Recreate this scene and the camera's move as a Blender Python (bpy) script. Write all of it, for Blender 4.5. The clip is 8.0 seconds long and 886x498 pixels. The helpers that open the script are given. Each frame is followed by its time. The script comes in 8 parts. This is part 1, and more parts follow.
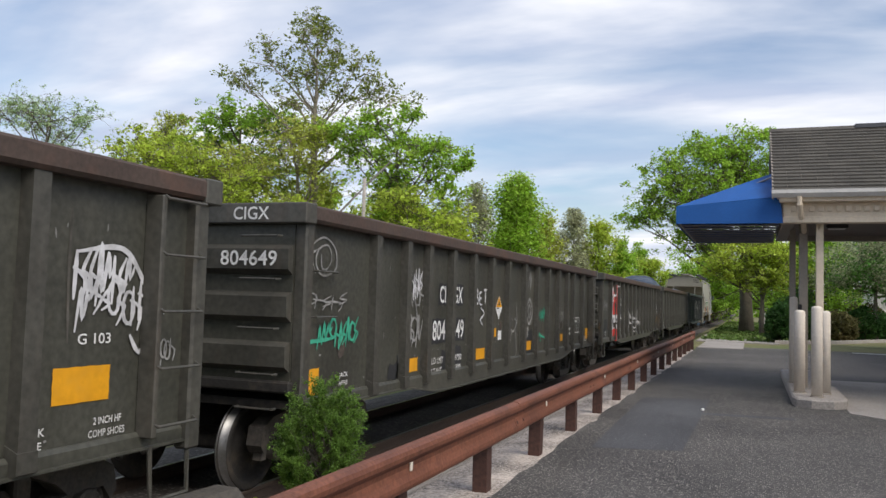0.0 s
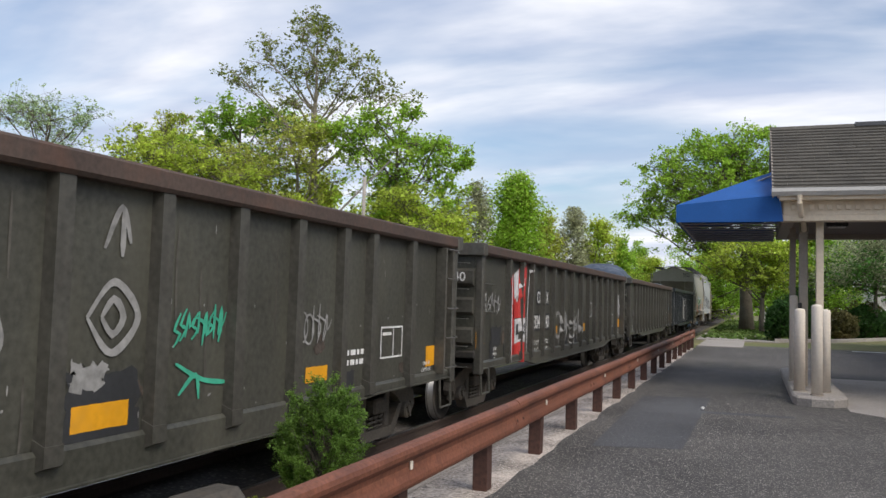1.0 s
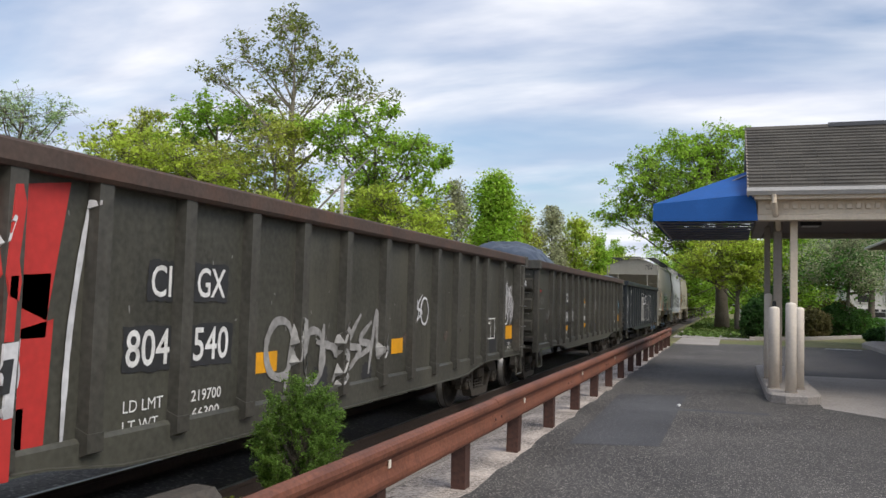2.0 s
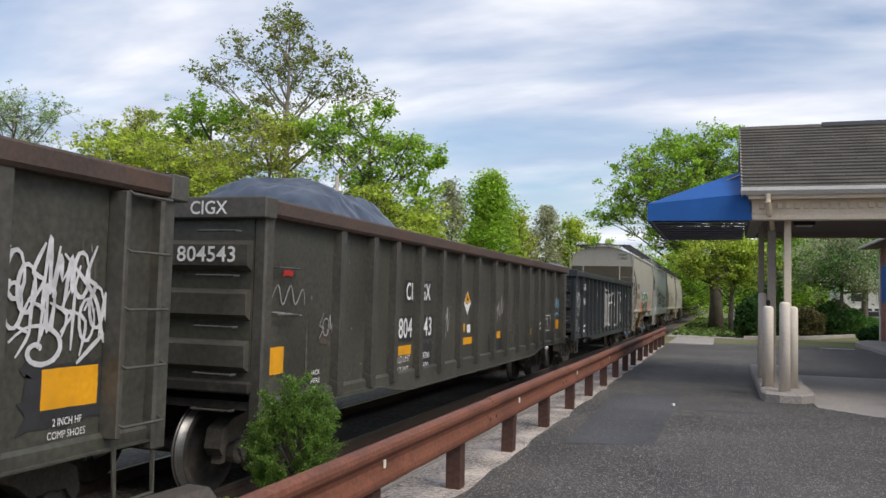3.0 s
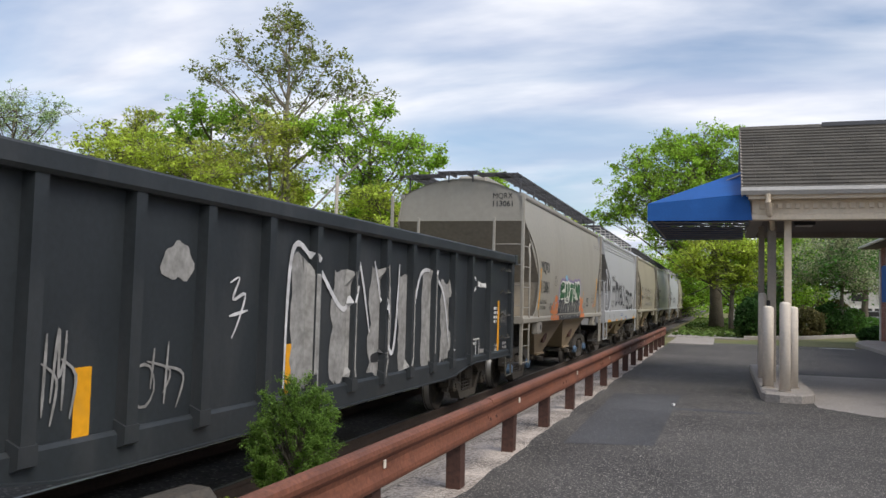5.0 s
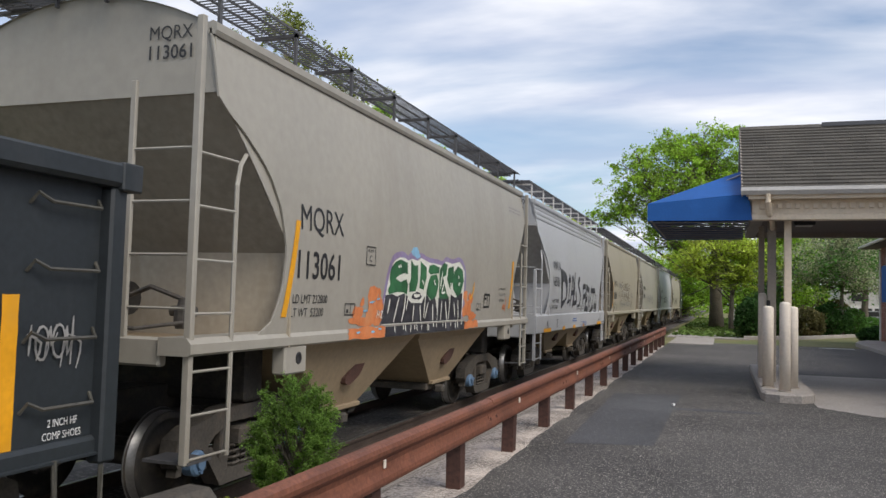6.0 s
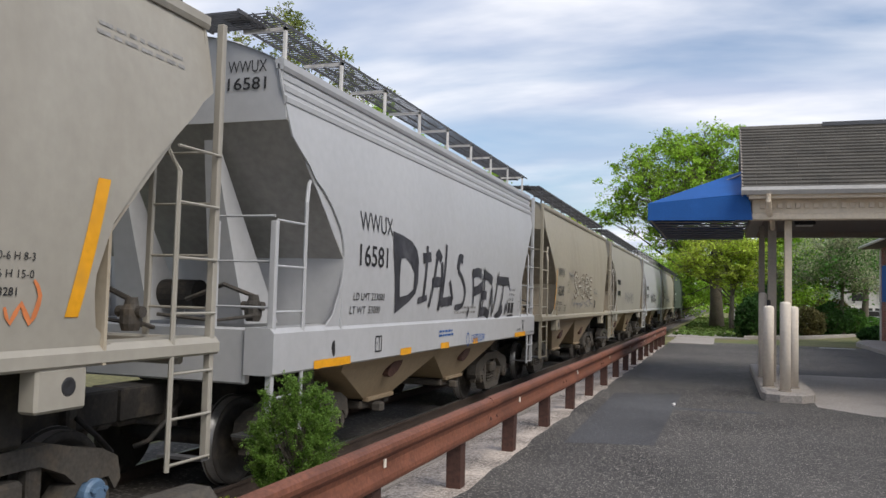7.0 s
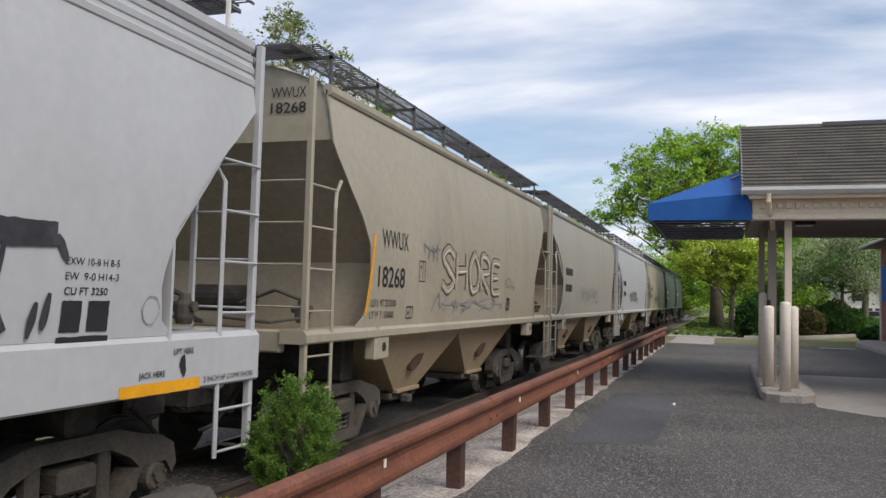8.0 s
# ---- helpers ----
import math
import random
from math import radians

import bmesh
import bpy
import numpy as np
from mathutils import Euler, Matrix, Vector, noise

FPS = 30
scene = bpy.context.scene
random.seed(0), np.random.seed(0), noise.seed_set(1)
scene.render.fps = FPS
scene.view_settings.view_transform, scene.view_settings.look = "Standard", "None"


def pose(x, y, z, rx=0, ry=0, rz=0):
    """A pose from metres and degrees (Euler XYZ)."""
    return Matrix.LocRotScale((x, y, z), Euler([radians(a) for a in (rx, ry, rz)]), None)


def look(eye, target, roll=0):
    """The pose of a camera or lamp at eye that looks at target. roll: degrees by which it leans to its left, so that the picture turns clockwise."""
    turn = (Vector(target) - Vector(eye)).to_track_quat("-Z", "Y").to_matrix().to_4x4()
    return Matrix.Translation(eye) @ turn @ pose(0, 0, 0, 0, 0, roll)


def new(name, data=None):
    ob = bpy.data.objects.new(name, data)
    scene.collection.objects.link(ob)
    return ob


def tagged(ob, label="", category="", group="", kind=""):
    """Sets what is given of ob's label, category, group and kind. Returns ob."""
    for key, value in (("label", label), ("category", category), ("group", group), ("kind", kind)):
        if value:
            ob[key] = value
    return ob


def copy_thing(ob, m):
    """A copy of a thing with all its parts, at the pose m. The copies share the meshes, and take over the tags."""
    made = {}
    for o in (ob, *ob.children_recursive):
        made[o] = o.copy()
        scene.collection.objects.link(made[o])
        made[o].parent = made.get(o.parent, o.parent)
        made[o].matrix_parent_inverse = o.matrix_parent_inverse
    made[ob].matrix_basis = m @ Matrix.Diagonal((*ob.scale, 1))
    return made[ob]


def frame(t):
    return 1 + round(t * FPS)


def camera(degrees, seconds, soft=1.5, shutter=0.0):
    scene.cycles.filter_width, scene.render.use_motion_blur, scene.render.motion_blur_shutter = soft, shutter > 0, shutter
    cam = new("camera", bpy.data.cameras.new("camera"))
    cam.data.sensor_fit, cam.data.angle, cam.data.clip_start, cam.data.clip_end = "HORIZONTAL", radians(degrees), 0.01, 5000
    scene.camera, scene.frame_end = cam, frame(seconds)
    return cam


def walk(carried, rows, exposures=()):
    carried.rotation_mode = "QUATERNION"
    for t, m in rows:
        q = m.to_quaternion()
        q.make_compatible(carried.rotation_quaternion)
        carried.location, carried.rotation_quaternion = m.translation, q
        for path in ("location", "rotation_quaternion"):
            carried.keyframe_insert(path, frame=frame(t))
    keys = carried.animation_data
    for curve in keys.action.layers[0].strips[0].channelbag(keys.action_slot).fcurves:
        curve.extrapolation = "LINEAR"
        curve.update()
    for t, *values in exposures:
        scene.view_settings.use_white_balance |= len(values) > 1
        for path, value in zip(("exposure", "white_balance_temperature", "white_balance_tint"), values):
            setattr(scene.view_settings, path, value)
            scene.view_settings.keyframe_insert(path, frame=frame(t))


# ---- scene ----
cam = camera(57.11, 8.0, soft=1.5)


def aim(yaw, tilt, roll):
    """Camera pose at the eye: degrees to the right of the track's line, upwards, and lean."""
    a, b = radians(yaw), radians(tilt)
    way = Vector((math.sin(a) * math.cos(b), math.cos(a) * math.cos(b), math.sin(b)))
    return look(EYE, Vector(EYE) + way, roll)


EYE = (0.0, 0.0, 1.68)
LEAN = 1.0
walk(cam, [
    (0.0, aim(-20.89, 3.50, 1.69 * LEAN)), (0.5, aim(-21.21, 3.50, 1.65 * LEAN)), (1.0, aim(-20.89, 3.41, 1.64 * LEAN)),
    (1.5, aim(-20.00, 3.38, 1.61 * LEAN)), (2.0, aim(-19.36, 3.36, 1.56 * LEAN)), (2.5, aim(-19.06, 3.35, 1.52 * LEAN)),
    (3.0, aim(-18.99, 3.35, 1.50 * LEAN)), (4.0, aim(-18.99, 3.36, 1.50 * LEAN)), (5.0, aim(-19.00, 3.35, 1.50 * LEAN)),
    (6.0, aim(-19.00, 3.35, 1.50 * LEAN)), (7.0, aim(-19.02, 3.32, 1.52 * LEAN)), (8.0, aim(-19.02, 3.32, 1.52 * LEAN))])

# ---- light ----
SUN_EL, SUN_AZ = 47.0, 119.0          # degrees; azimuth clockwise from the track's line
scene.view_settings.exposure = 0.25
sun = new("sun", bpy.data.lights.new("sun", "SUN"))
sun.data.energy, sun.data.angle, sun.data.color = 2.15, radians(30), (1.0, 0.94, 0.85)
_a, _e = radians(SUN_AZ), radians(SUN_EL)
sun.matrix_world = look((math.sin(_a) * 50, math.cos(_a) * 50, math.tan(_e) * 50), (0, 0, 0))


def build_world():
    w = bpy.data.worlds.new("world")
    w.use_nodes = True
    scene.world = w
    nt = w.node_tree
    nt.nodes.clear()
    n, l = nt.nodes.new, nt.links.new
    out, bg = n("ShaderNodeOutputWorld"), n("ShaderNodeBackground")
    sky = n("ShaderNodeTexSky")
    sky.sky_type, sky.sun_disc = "NISHITA", False
    sky.sun_elevation, sky.sun_rotation = radians(SUN_EL), radians(SUN_AZ)
    sky.air_density, sky.dust_density = 1.0, 1.5
    tc, sep = n("ShaderNodeTexCoord"), n("ShaderNodeSeparateXYZ")
    l(tc.outputs["Generated"], sep.inputs[0])
    # the cloud layer lies on a plane overhead
    zz = n("ShaderNodeMath"); zz.operation = "MAXIMUM"; zz.inputs[1].default_value = 0.0
    l(sep.outputs["Z"], zz.inputs[0])
    za = n("ShaderNodeMath"); za.operation = "ADD"; za.inputs[1].default_value = 0.16
    l(zz.outputs[0], za.inputs[0])
    dx = n("ShaderNodeMath"); dx.operation = "DIVIDE"
    dy = n("ShaderNodeMath"); dy.operation = "DIVIDE"
    l(sep.outputs["X"], dx.inputs[0]); l(za.outputs[0], dx.inputs[1])
    l(sep.outputs["Y"], dy.inputs[0]); l(za.outputs[0], dy.inputs[1])
    co = n("ShaderNodeCombineXYZ")
    l(dx.outputs[0], co.inputs[0]); l(dy.outputs[0], co.inputs[1])
    mp = n("ShaderNodeMapping")
    mp.inputs["Location"].default_value = CLOUD_AT
    mp.inputs["Rotation"].default_value = (0, 0, radians(CLOUD_TURN))
    mp.inputs["Scale"].default_value = (0.75, 1.5, 1)
    l(co.outputs[0], mp.inputs[0])
    n1 = n("ShaderNodeTexNoise")
    n1.inputs["Scale"].default_value, n1.inputs["Detail"].default_value = 0.9, 6
    n1.inputs["Roughness"].default_value, n1.inputs["Distortion"].default_value = 0.5, 0.5
    l(mp.outputs[0], n1.inputs["Vector"])
    r1 = n("ShaderNodeValToRGB")
    r1.color_ramp.elements[0].position, r1.color_ramp.elements[1].position = 0.36, 0.62
    l(n1.outputs[0], r1.inputs[0])
    n2 = n("ShaderNodeTexNoise")
    n2.inputs["Scale"].default_value, n2.inputs["Detail"].default_value = 1.7, 5
    l(mp.outputs[0], n2.inputs["Vector"])
    cc = n("ShaderNodeValToRGB")
    cc.color_ramp.elements[0].position, cc.color_ramp.elements[1].position = 0.35, 0.62
    cc.color_ramp.elements[0].color, cc.color_ramp.elements[1].color = CLOUD_DARK, CLOUD_LIGHT
    l(n2.outputs[0], cc.inputs[0])
    sc = n("ShaderNodeMixRGB"); sc.blend_type = "MULTIPLY"; sc.inputs[0].default_value = 1.0
    sc.inputs[2].default_value = SKY_GAIN
    l(sky.outputs[0], sc.inputs[1])
    mx = n("ShaderNodeMixRGB")
    l(r1.outputs[0], mx.inputs[0]); l(sc.outputs[0], mx.inputs[1]); l(cc.outputs[0], mx.inputs[2])
    l(mx.outputs[0], bg.inputs[0])
    bg.inputs[1].default_value = 1.0
    l(bg.outputs[0], out.inputs[0])


CLOUD_AT, CLOUD_TURN = (0.4, 0.9, 0.0), 20.0
CLOUD_DARK, CLOUD_LIGHT = (0.48, 0.545, 0.70, 1), (0.885, 0.89, 0.935, 1)
SKY_GAIN = (0.132, 0.130, 0.131, 1)
build_world()

# ---- materials ----


def surface(name, base, rough=0.6, metal=0.0, vary=0.25, grain=40.0, patch=1.3, bump=0.15, stain=None, amount=0.4, stain_scale=0.8,
            streak=1.0, per_object=0.0, per_island=0.0, transmit=0.0, sheen=0.5, coat=0.0, chips=None, chip_scale=90.0, chip_size=0.22):
    """A paint, metal, stone or leaf: base colour varied by grain and patches, a second stain colour in blotches or streaks."""
    m = bpy.data.materials.new(name)
    m.use_nodes = True
    nt = m.node_tree
    n, l = nt.nodes.new, nt.links.new
    b = nt.nodes["Principled BSDF"]
    tc = n("ShaderNodeTexCoord")
    mp = n("ShaderNodeMapping")
    l(tc.outputs["Object"], mp.inputs[0])
    g = n("ShaderNodeTexNoise"); g.inputs["Scale"].default_value, g.inputs["Detail"].default_value = grain, 4
    p = n("ShaderNodeTexNoise"); p.inputs["Scale"].default_value, p.inputs["Detail"].default_value = patch, 5
    l(mp.outputs[0], g.inputs["Vector"]); l(mp.outputs[0], p.inputs["Vector"])
    add = n("ShaderNodeMath"); add.operation = "ADD"
    l(g.outputs[0], add.inputs[0]); l(p.outputs[0], add.inputs[1])
    rng = n("ShaderNodeMapRange")
    rng.inputs[1].default_value, rng.inputs[2].default_value = 0.7, 1.3
    rng.inputs[3].default_value, rng.inputs[4].default_value = 1 - vary, 1 + vary
    l(add.outputs[0], rng.inputs[0])
    val = rng.outputs[0]
    if per_object or per_island:
        src = n("ShaderNodeObjectInfo").outputs["Random"] if per_object else n("ShaderNodeNewGeometry").outputs["Random Per Island"]
        k = per_object or per_island
        r2 = n("ShaderNodeMapRange")
        r2.inputs[3].default_value, r2.inputs[4].default_value = 1 - k, 1 + k
        l(src, r2.inputs[0])
        mu = n("ShaderNodeMath"); mu.operation = "MULTIPLY"
        l(val, mu.inputs[0]); l(r2.outputs[0], mu.inputs[1])
        val = mu.outputs[0]
    hs = n("ShaderNodeMixRGB"); hs.blend_type = "MULTIPLY"; hs.inputs[0].default_value = 1
    hs.inputs[1].default_value = (*base, 1)
    l(val, hs.inputs[2])
    col = hs.outputs[0]
    if stain:
        mp2 = n("ShaderNodeMapping"); mp2.inputs["Scale"].default_value = (1, 1, 1 / streak)
        l(tc.outputs["Object"], mp2.inputs[0])
        s = n("ShaderNodeTexNoise"); s.inputs["Scale"].default_value, s.inputs["Detail"].default_value = stain_scale, 7
        s.inputs["Roughness"].default_value = 0.65
        l(mp2.outputs[0], s.inputs["Vector"])
        sr = n("ShaderNodeMapRange"); sr.inputs[1].default_value, sr.inputs[2].default_value = 0.5, 0.72
        sr.inputs[3].default_value, sr.inputs[4].default_value = 0, amount
        l(s.outputs[0], sr.inputs[0])
        mx = n("ShaderNodeMixRGB"); mx.inputs[2].default_value = (*stain, 1)
        l(sr.outputs[0], mx.inputs[0]); l(col, mx.inputs[1])
        col = mx.outputs[0]
    if chips:
        vo = n("ShaderNodeTexVoronoi"); vo.inputs["Scale"].default_value = chip_scale
        l(tc.outputs["Object"], vo.inputs["Vector"])
        sv = n("ShaderNodeSeparateColor")
        l(vo.outputs["Color"], sv.inputs[0])
        near = n("ShaderNodeMath"); near.operation = "LESS_THAN"; near.inputs[1].default_value = 0.42
        l(vo.outputs["Distance"], near.inputs[0])
        few = n("ShaderNodeMapRange"); few.inputs[1].default_value, few.inputs[2].default_value = 1 - chip_size * 1.6, 1.0
        l(sv.outputs[0], few.inputs[0])
        fm = n("ShaderNodeMath"); fm.operation = "MULTIPLY"
        l(near.outputs[0], fm.inputs[0]); l(few.outputs[0], fm.inputs[1])
        cm = n("ShaderNodeMixRGB"); cm.inputs[2].default_value = (*chips, 1)
        l(fm.outputs[0], cm.inputs[0]); l(col, cm.inputs[1])
        col = cm.outputs[0]
    l(col, b.inputs["Base Color"])
    rr = n("ShaderNodeMapRange"); rr.inputs[3].default_value, rr.inputs[4].default_value = max(0.05, rough - 0.12), min(1, rough + 0.12)
    l(p.outputs[0], rr.inputs[0]); l(rr.outputs[0], b.inputs["Roughness"])
    b.inputs["Metallic"].default_value = metal
    b.inputs["Specular IOR Level"].default_value = sheen
    b.inputs["Coat Weight"].default_value = coat
    if bump:
        bp = n("ShaderNodeBump"); bp.inputs["Strength"].default_value, bp.inputs["Distance"].default_value = bump, 0.01
        l(add.outputs[0], bp.inputs["Height"]); l(bp.outputs[0], b.inputs["Normal"])
    if transmit:
        tr, ms = n("ShaderNodeBsdfTranslucent"), n("ShaderNodeMixShader")
        l(col, tr.inputs[0])
        ms.inputs[0].default_value = transmit
        l(b.outputs[0], ms.inputs[1]); l(tr.outputs[0], ms.inputs[2])
        l(ms.outputs[0], nt.nodes["Material Output"].inputs[0])
    return m


M = {}
M["asphalt"] = surface("asphalt", (0.056, 0.052, 0.048), 0.85, chips=(0.34, 0.31, 0.28), chip_scale=48, chip_size=0.42, vary=0.9, grain=42, patch=0.35, bump=0.6, stain=(0.10, 0.095, 0.09), amount=0.5, stain_scale=0.25)
M["asphalt_new"] = surface("asphalt_patch", (0.060, 0.061, 0.065), 0.85, chips=(0.25, 0.24, 0.24), chip_scale=80, chip_size=0.15, vary=0.6, grain=60, patch=0.5, bump=0.5)
M["concrete"] = surface("concrete", (0.34, 0.31, 0.28), 0.9, vary=0.3, grain=30, patch=0.8, bump=0.3, stain=(0.2, 0.18, 0.16), amount=0.6)
M["gravel"] = surface("gravel", (0.36, 0.31, 0.27), 0.95, chips=(0.62, 0.56, 0.5), chip_scale=45, chip_size=0.4, vary=0.9, grain=28, patch=1.5, bump=0.9, stain=(0.2, 0.17, 0.14), amount=0.5)
M["ballast"] = surface("ballast", (0.06, 0.052, 0.046), 0.95, chips=(0.2, 0.18, 0.16), chip_scale=18, chip_size=0.35, vary=0.7, grain=22, patch=0.9, bump=1.0)
M["soil"] = surface("soil", (0.16, 0.15, 0.06), 0.95, vary=0.5, grain=9, patch=0.25, bump=0.8, stain=(0.07, 0.13, 0.02), amount=0.9, stain_scale=0.2)
M["rust"] = surface("guard_rust", (0.205, 0.078, 0.046), 0.62, metal=0.25, vary=0.35, grain=35, patch=1.2, bump=0.15, stain=(0.085, 0.035, 0.027), amount=0.7, stain_scale=2.0, streak=0.5)
M["rust_dark"] = surface("post_rust", (0.075, 0.035, 0.026), 0.75, metal=0.1, vary=0.4, grain=30, patch=2, bump=0.3)
M["paint_dark"] = surface("weathered_dark_paint", (0.055, 0.0545, 0.0435), 0.46, vary=0.45, grain=18, patch=0.7, bump=0.14, stain=(0.102, 0.097, 0.074), amount=0.6, stain_scale=1.1, streak=2.5)
M["rib_dark"] = surface("weathered_rib_paint", (0.060, 0.0575, 0.048), 0.50, vary=0.4, grain=18, patch=1.5, bump=0.1, stain=(0.11, 0.08, 0.06), amount=0.4, stain_scale=2.5, streak=4)
M["chord"] = surface("rusty_chord_paint", (0.068, 0.046, 0.036), 0.7, vary=0.3, grain=25, patch=1.4, bump=0.15, stain=(0.16, 0.07, 0.04), amount=0.4, stain_scale=2)
M["stain_run"] = surface("dried_run_off", (0.085, 0.078, 0.066), 0.7, vary=0.4, grain=14, patch=3, bump=0)
M["rust_bloom"] = surface("rust_bloom", (0.070, 0.054, 0.042), 0.8, vary=0.5, grain=26, patch=5, bump=0.1, stain=(0.052, 0.046, 0.04), amount=0.9, stain_scale=9)
M["paint_blue"] = surface("blue_black_paint", (0.022, 0.027, 0.031), 0.5, vary=0.2, grain=18, patch=0.7, bump=0.08, stain=(0.09, 0.09, 0.09), amount=0.35, stain_scale=1.2, streak=3)
M["steel_black"] = surface("grimy_steel", (0.020, 0.018, 0.016), 0.8, vary=0.4, grain=25, patch=2, bump=0.4, stain=(0.11, 0.085, 0.06), amount=0.5, stain_scale=4)
M["truck"] = surface("dusty_cast_steel", (0.060, 0.053, 0.045), 0.8, vary=0.4, grain=30, patch=3, bump=0.4, stain=(0.16, 0.12, 0.08), amount=0.4, stain_scale=5)
M["tread"] = surface("polished_tread", (0.24, 0.235, 0.23), 0.38, metal=0.8, vary=0.2, grain=40, patch=3, bump=0.05)
M["hop_grey"] = surface("light_grey_paint", (0.325, 0.305, 0.262), 0.5, vary=0.08, grain=9, patch=0.4, bump=0.04, stain=(0.24, 0.215, 0.175), amount=0.5, stain_scale=0.9, streak=4)
M["hop_white"] = surface("white_paint", (0.415, 0.42, 0.43), 0.45, vary=0.06, grain=9, patch=0.4, bump=0.03, stain=(0.33, 0.33, 0.33), amount=0.4, stain_scale=0.8, streak=3)
M["hop_beige"] = surface("beige_paint", (0.335, 0.30, 0.23), 0.5, vary=0.1, grain=9, patch=0.5, bump=0.04, stain=(0.22, 0.185, 0.135), amount=0.5, stain_scale=0.9, streak=4)
M["hop_tan"] = surface("dusty_tan_paint", (0.27, 0.205, 0.13), 0.65, vary=0.15, grain=14, patch=0.8, bump=0.08, stain=(0.22, 0.16, 0.10), amount=0.5, stain_scale=2)
M["hop_tan_pale"] = surface("dusty_pale_end_paint", (0.37, 0.32, 0.245), 0.65, vary=0.12, grain=14, patch=0.8, bump=0.06, stain=(0.24, 0.18, 0.11), amount=0.6, stain_scale=1.6, streak=4)
M["hop_green"] = surface("dark_green_paint", (0.045, 0.065, 0.045), 0.6, vary=0.2, grain=10, patch=0.6, bump=0.06, stain=(0.12, 0.12, 0.09), amount=0.4)
# slope sheets: dirty paint, with the shade under the overhang darkened into it
M["hop_dust_shade"] = surface("dirty_shaded_slope_paint", (0.27, 0.24, 0.195), 0.7, vary=0.2, grain=12, patch=0.7, bump=0.08, stain=(0.16, 0.14, 0.11), amount=0.4, stain_scale=1.5)
# white car's slope sheet: dirty white paint, greyed for shade in the colour
M["hop_shade"] = surface("dirty_shaded_white_paint", (0.34, 0.33, 0.31), 0.65, vary=0.15, grain=12, patch=0.7, bump=0.05, stain=(0.15, 0.145, 0.13), amount=0.5, stain_scale=1.2, streak=2)
M["grating"] = surface("galvanised_grating", (0.10, 0.10, 0.105), 0.6, metal=0.4, vary=0.2, grain=20, patch=2, bump=0.1)
M["yellow"] = surface("reflective_yellow", (0.72, 0.33, 0.012), 0.45, vary=0.12, grain=20, patch=3, bump=0.03, stain=(0.35, 0.2, 0.05), amount=0.4, stain_scale=5)
M["white"] = surface("white_marking", (0.70, 0.70, 0.68), 0.6, vary=0.15, grain=25, patch=4, bump=0.02, stain=(0.25, 0.24, 0.22), amount=0.5, stain_scale=6)
M["spray_white"] = surface("white_spray", (0.55, 0.55, 0.56), 0.7, vary=0.2, grain=14, patch=4, bump=0, stain=(0.2, 0.2, 0.2), amount=0.6, stain_scale=5)
M["spray_grey"] = surface("faded_white_spray", (0.26, 0.255, 0.245), 0.7, vary=0.3, grain=14, patch=4, bump=0, stain=(0.1, 0.1, 0.09), amount=0.7, stain_scale=5)
M["spray_teal"] = surface("teal_spray", (0.05, 0.36, 0.23), 0.6, vary=0.2, grain=14, patch=4, bump=0)
M["spray_red"] = surface("red_spray", (0.48, 0.035, 0.03), 0.55, vary=0.15, grain=14, patch=2, bump=0, stain=(0.3, 0.03, 0.03), amount=0.5, stain_scale=2)
M["spray_blue"] = surface("blue_spray", (0.22, 0.42, 0.58), 0.6, vary=0.2, grain=14, patch=4, bump=0)
M["spray_black"] = surface("black_spray", (0.035, 0.035, 0.042), 0.55, vary=0.3, grain=12, patch=3, bump=0, stain=(0.11, 0.11, 0.12), amount=0.5, stain_scale=3)
M["spray_green"] = surface("green_spray", (0.03, 0.13, 0.05), 0.55, vary=0.3, grain=12, patch=2, bump=0, stain=(0.012, 0.03, 0.025), amount=0.8, stain_scale=2.5)
M["spray_cream"] = surface("cream_spray", (0.66, 0.66, 0.58), 0.55, vary=0.1, grain=12, patch=3, bump=0)
M["spray_purple"] = surface("purple_spray", (0.26, 0.20, 0.33), 0.55, vary=0.2, grain=12, patch=2, bump=0, stain=(0.2, 0.25, 0.42), amount=0.5, stain_scale=2)
M["spray_orange"] = surface("orange_spray", (0.62, 0.20, 0.07), 0.55, vary=0.15, grain=12, patch=3, bump=0, stain=(0.5, 0.3, 0.15), amount=0.5, stain_scale=3)
M["mark_black"] = surface("black_marking", (0.022, 0.022, 0.024), 0.5, vary=0.2, grain=20, patch=4, bump=0)
M["patch_black"] = surface("dark_touch_up_paint", (0.030, 0.031, 0.033), 0.55, vary=0.2, grain=20, patch=3, bump=0.02)
M["tarp"] = surface("blue_grey_tarp", (0.045, 0.062, 0.092), 0.34, vary=0.25, grain=8, patch=1.5, bump=0.2, stain=(0.14, 0.16, 0.2), amount=0.5, stain_scale=1.4)
M["tarp_pale"] = surface("pale_tarp", (0.42, 0.44, 0.42), 0.5, vary=0.2, grain=8, patch=1.5, bump=0.2)
M["shingle"] = surface("asphalt_shingle", (0.078, 0.071, 0.060), 0.9, vary=0.3, grain=60, patch=1.5, bump=0.4, per_object=0.16, stain=(0.07, 0.065, 0.055), amount=0.5)
M["trim"] = surface("beige_trim_paint", (0.72, 0.61, 0.465), 0.55, vary=0.08, grain=20, patch=1.5, bump=0.04, stain=(0.34, 0.28, 0.22), amount=0.35, stain_scale=2, streak=3)
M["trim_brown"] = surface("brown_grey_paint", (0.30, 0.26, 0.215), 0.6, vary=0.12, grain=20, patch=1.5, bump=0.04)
M["gutter"] = surface("white_gutter", (0.62, 0.60, 0.57), 0.45, vary=0.08, grain=20, patch=1.5, bump=0.02)
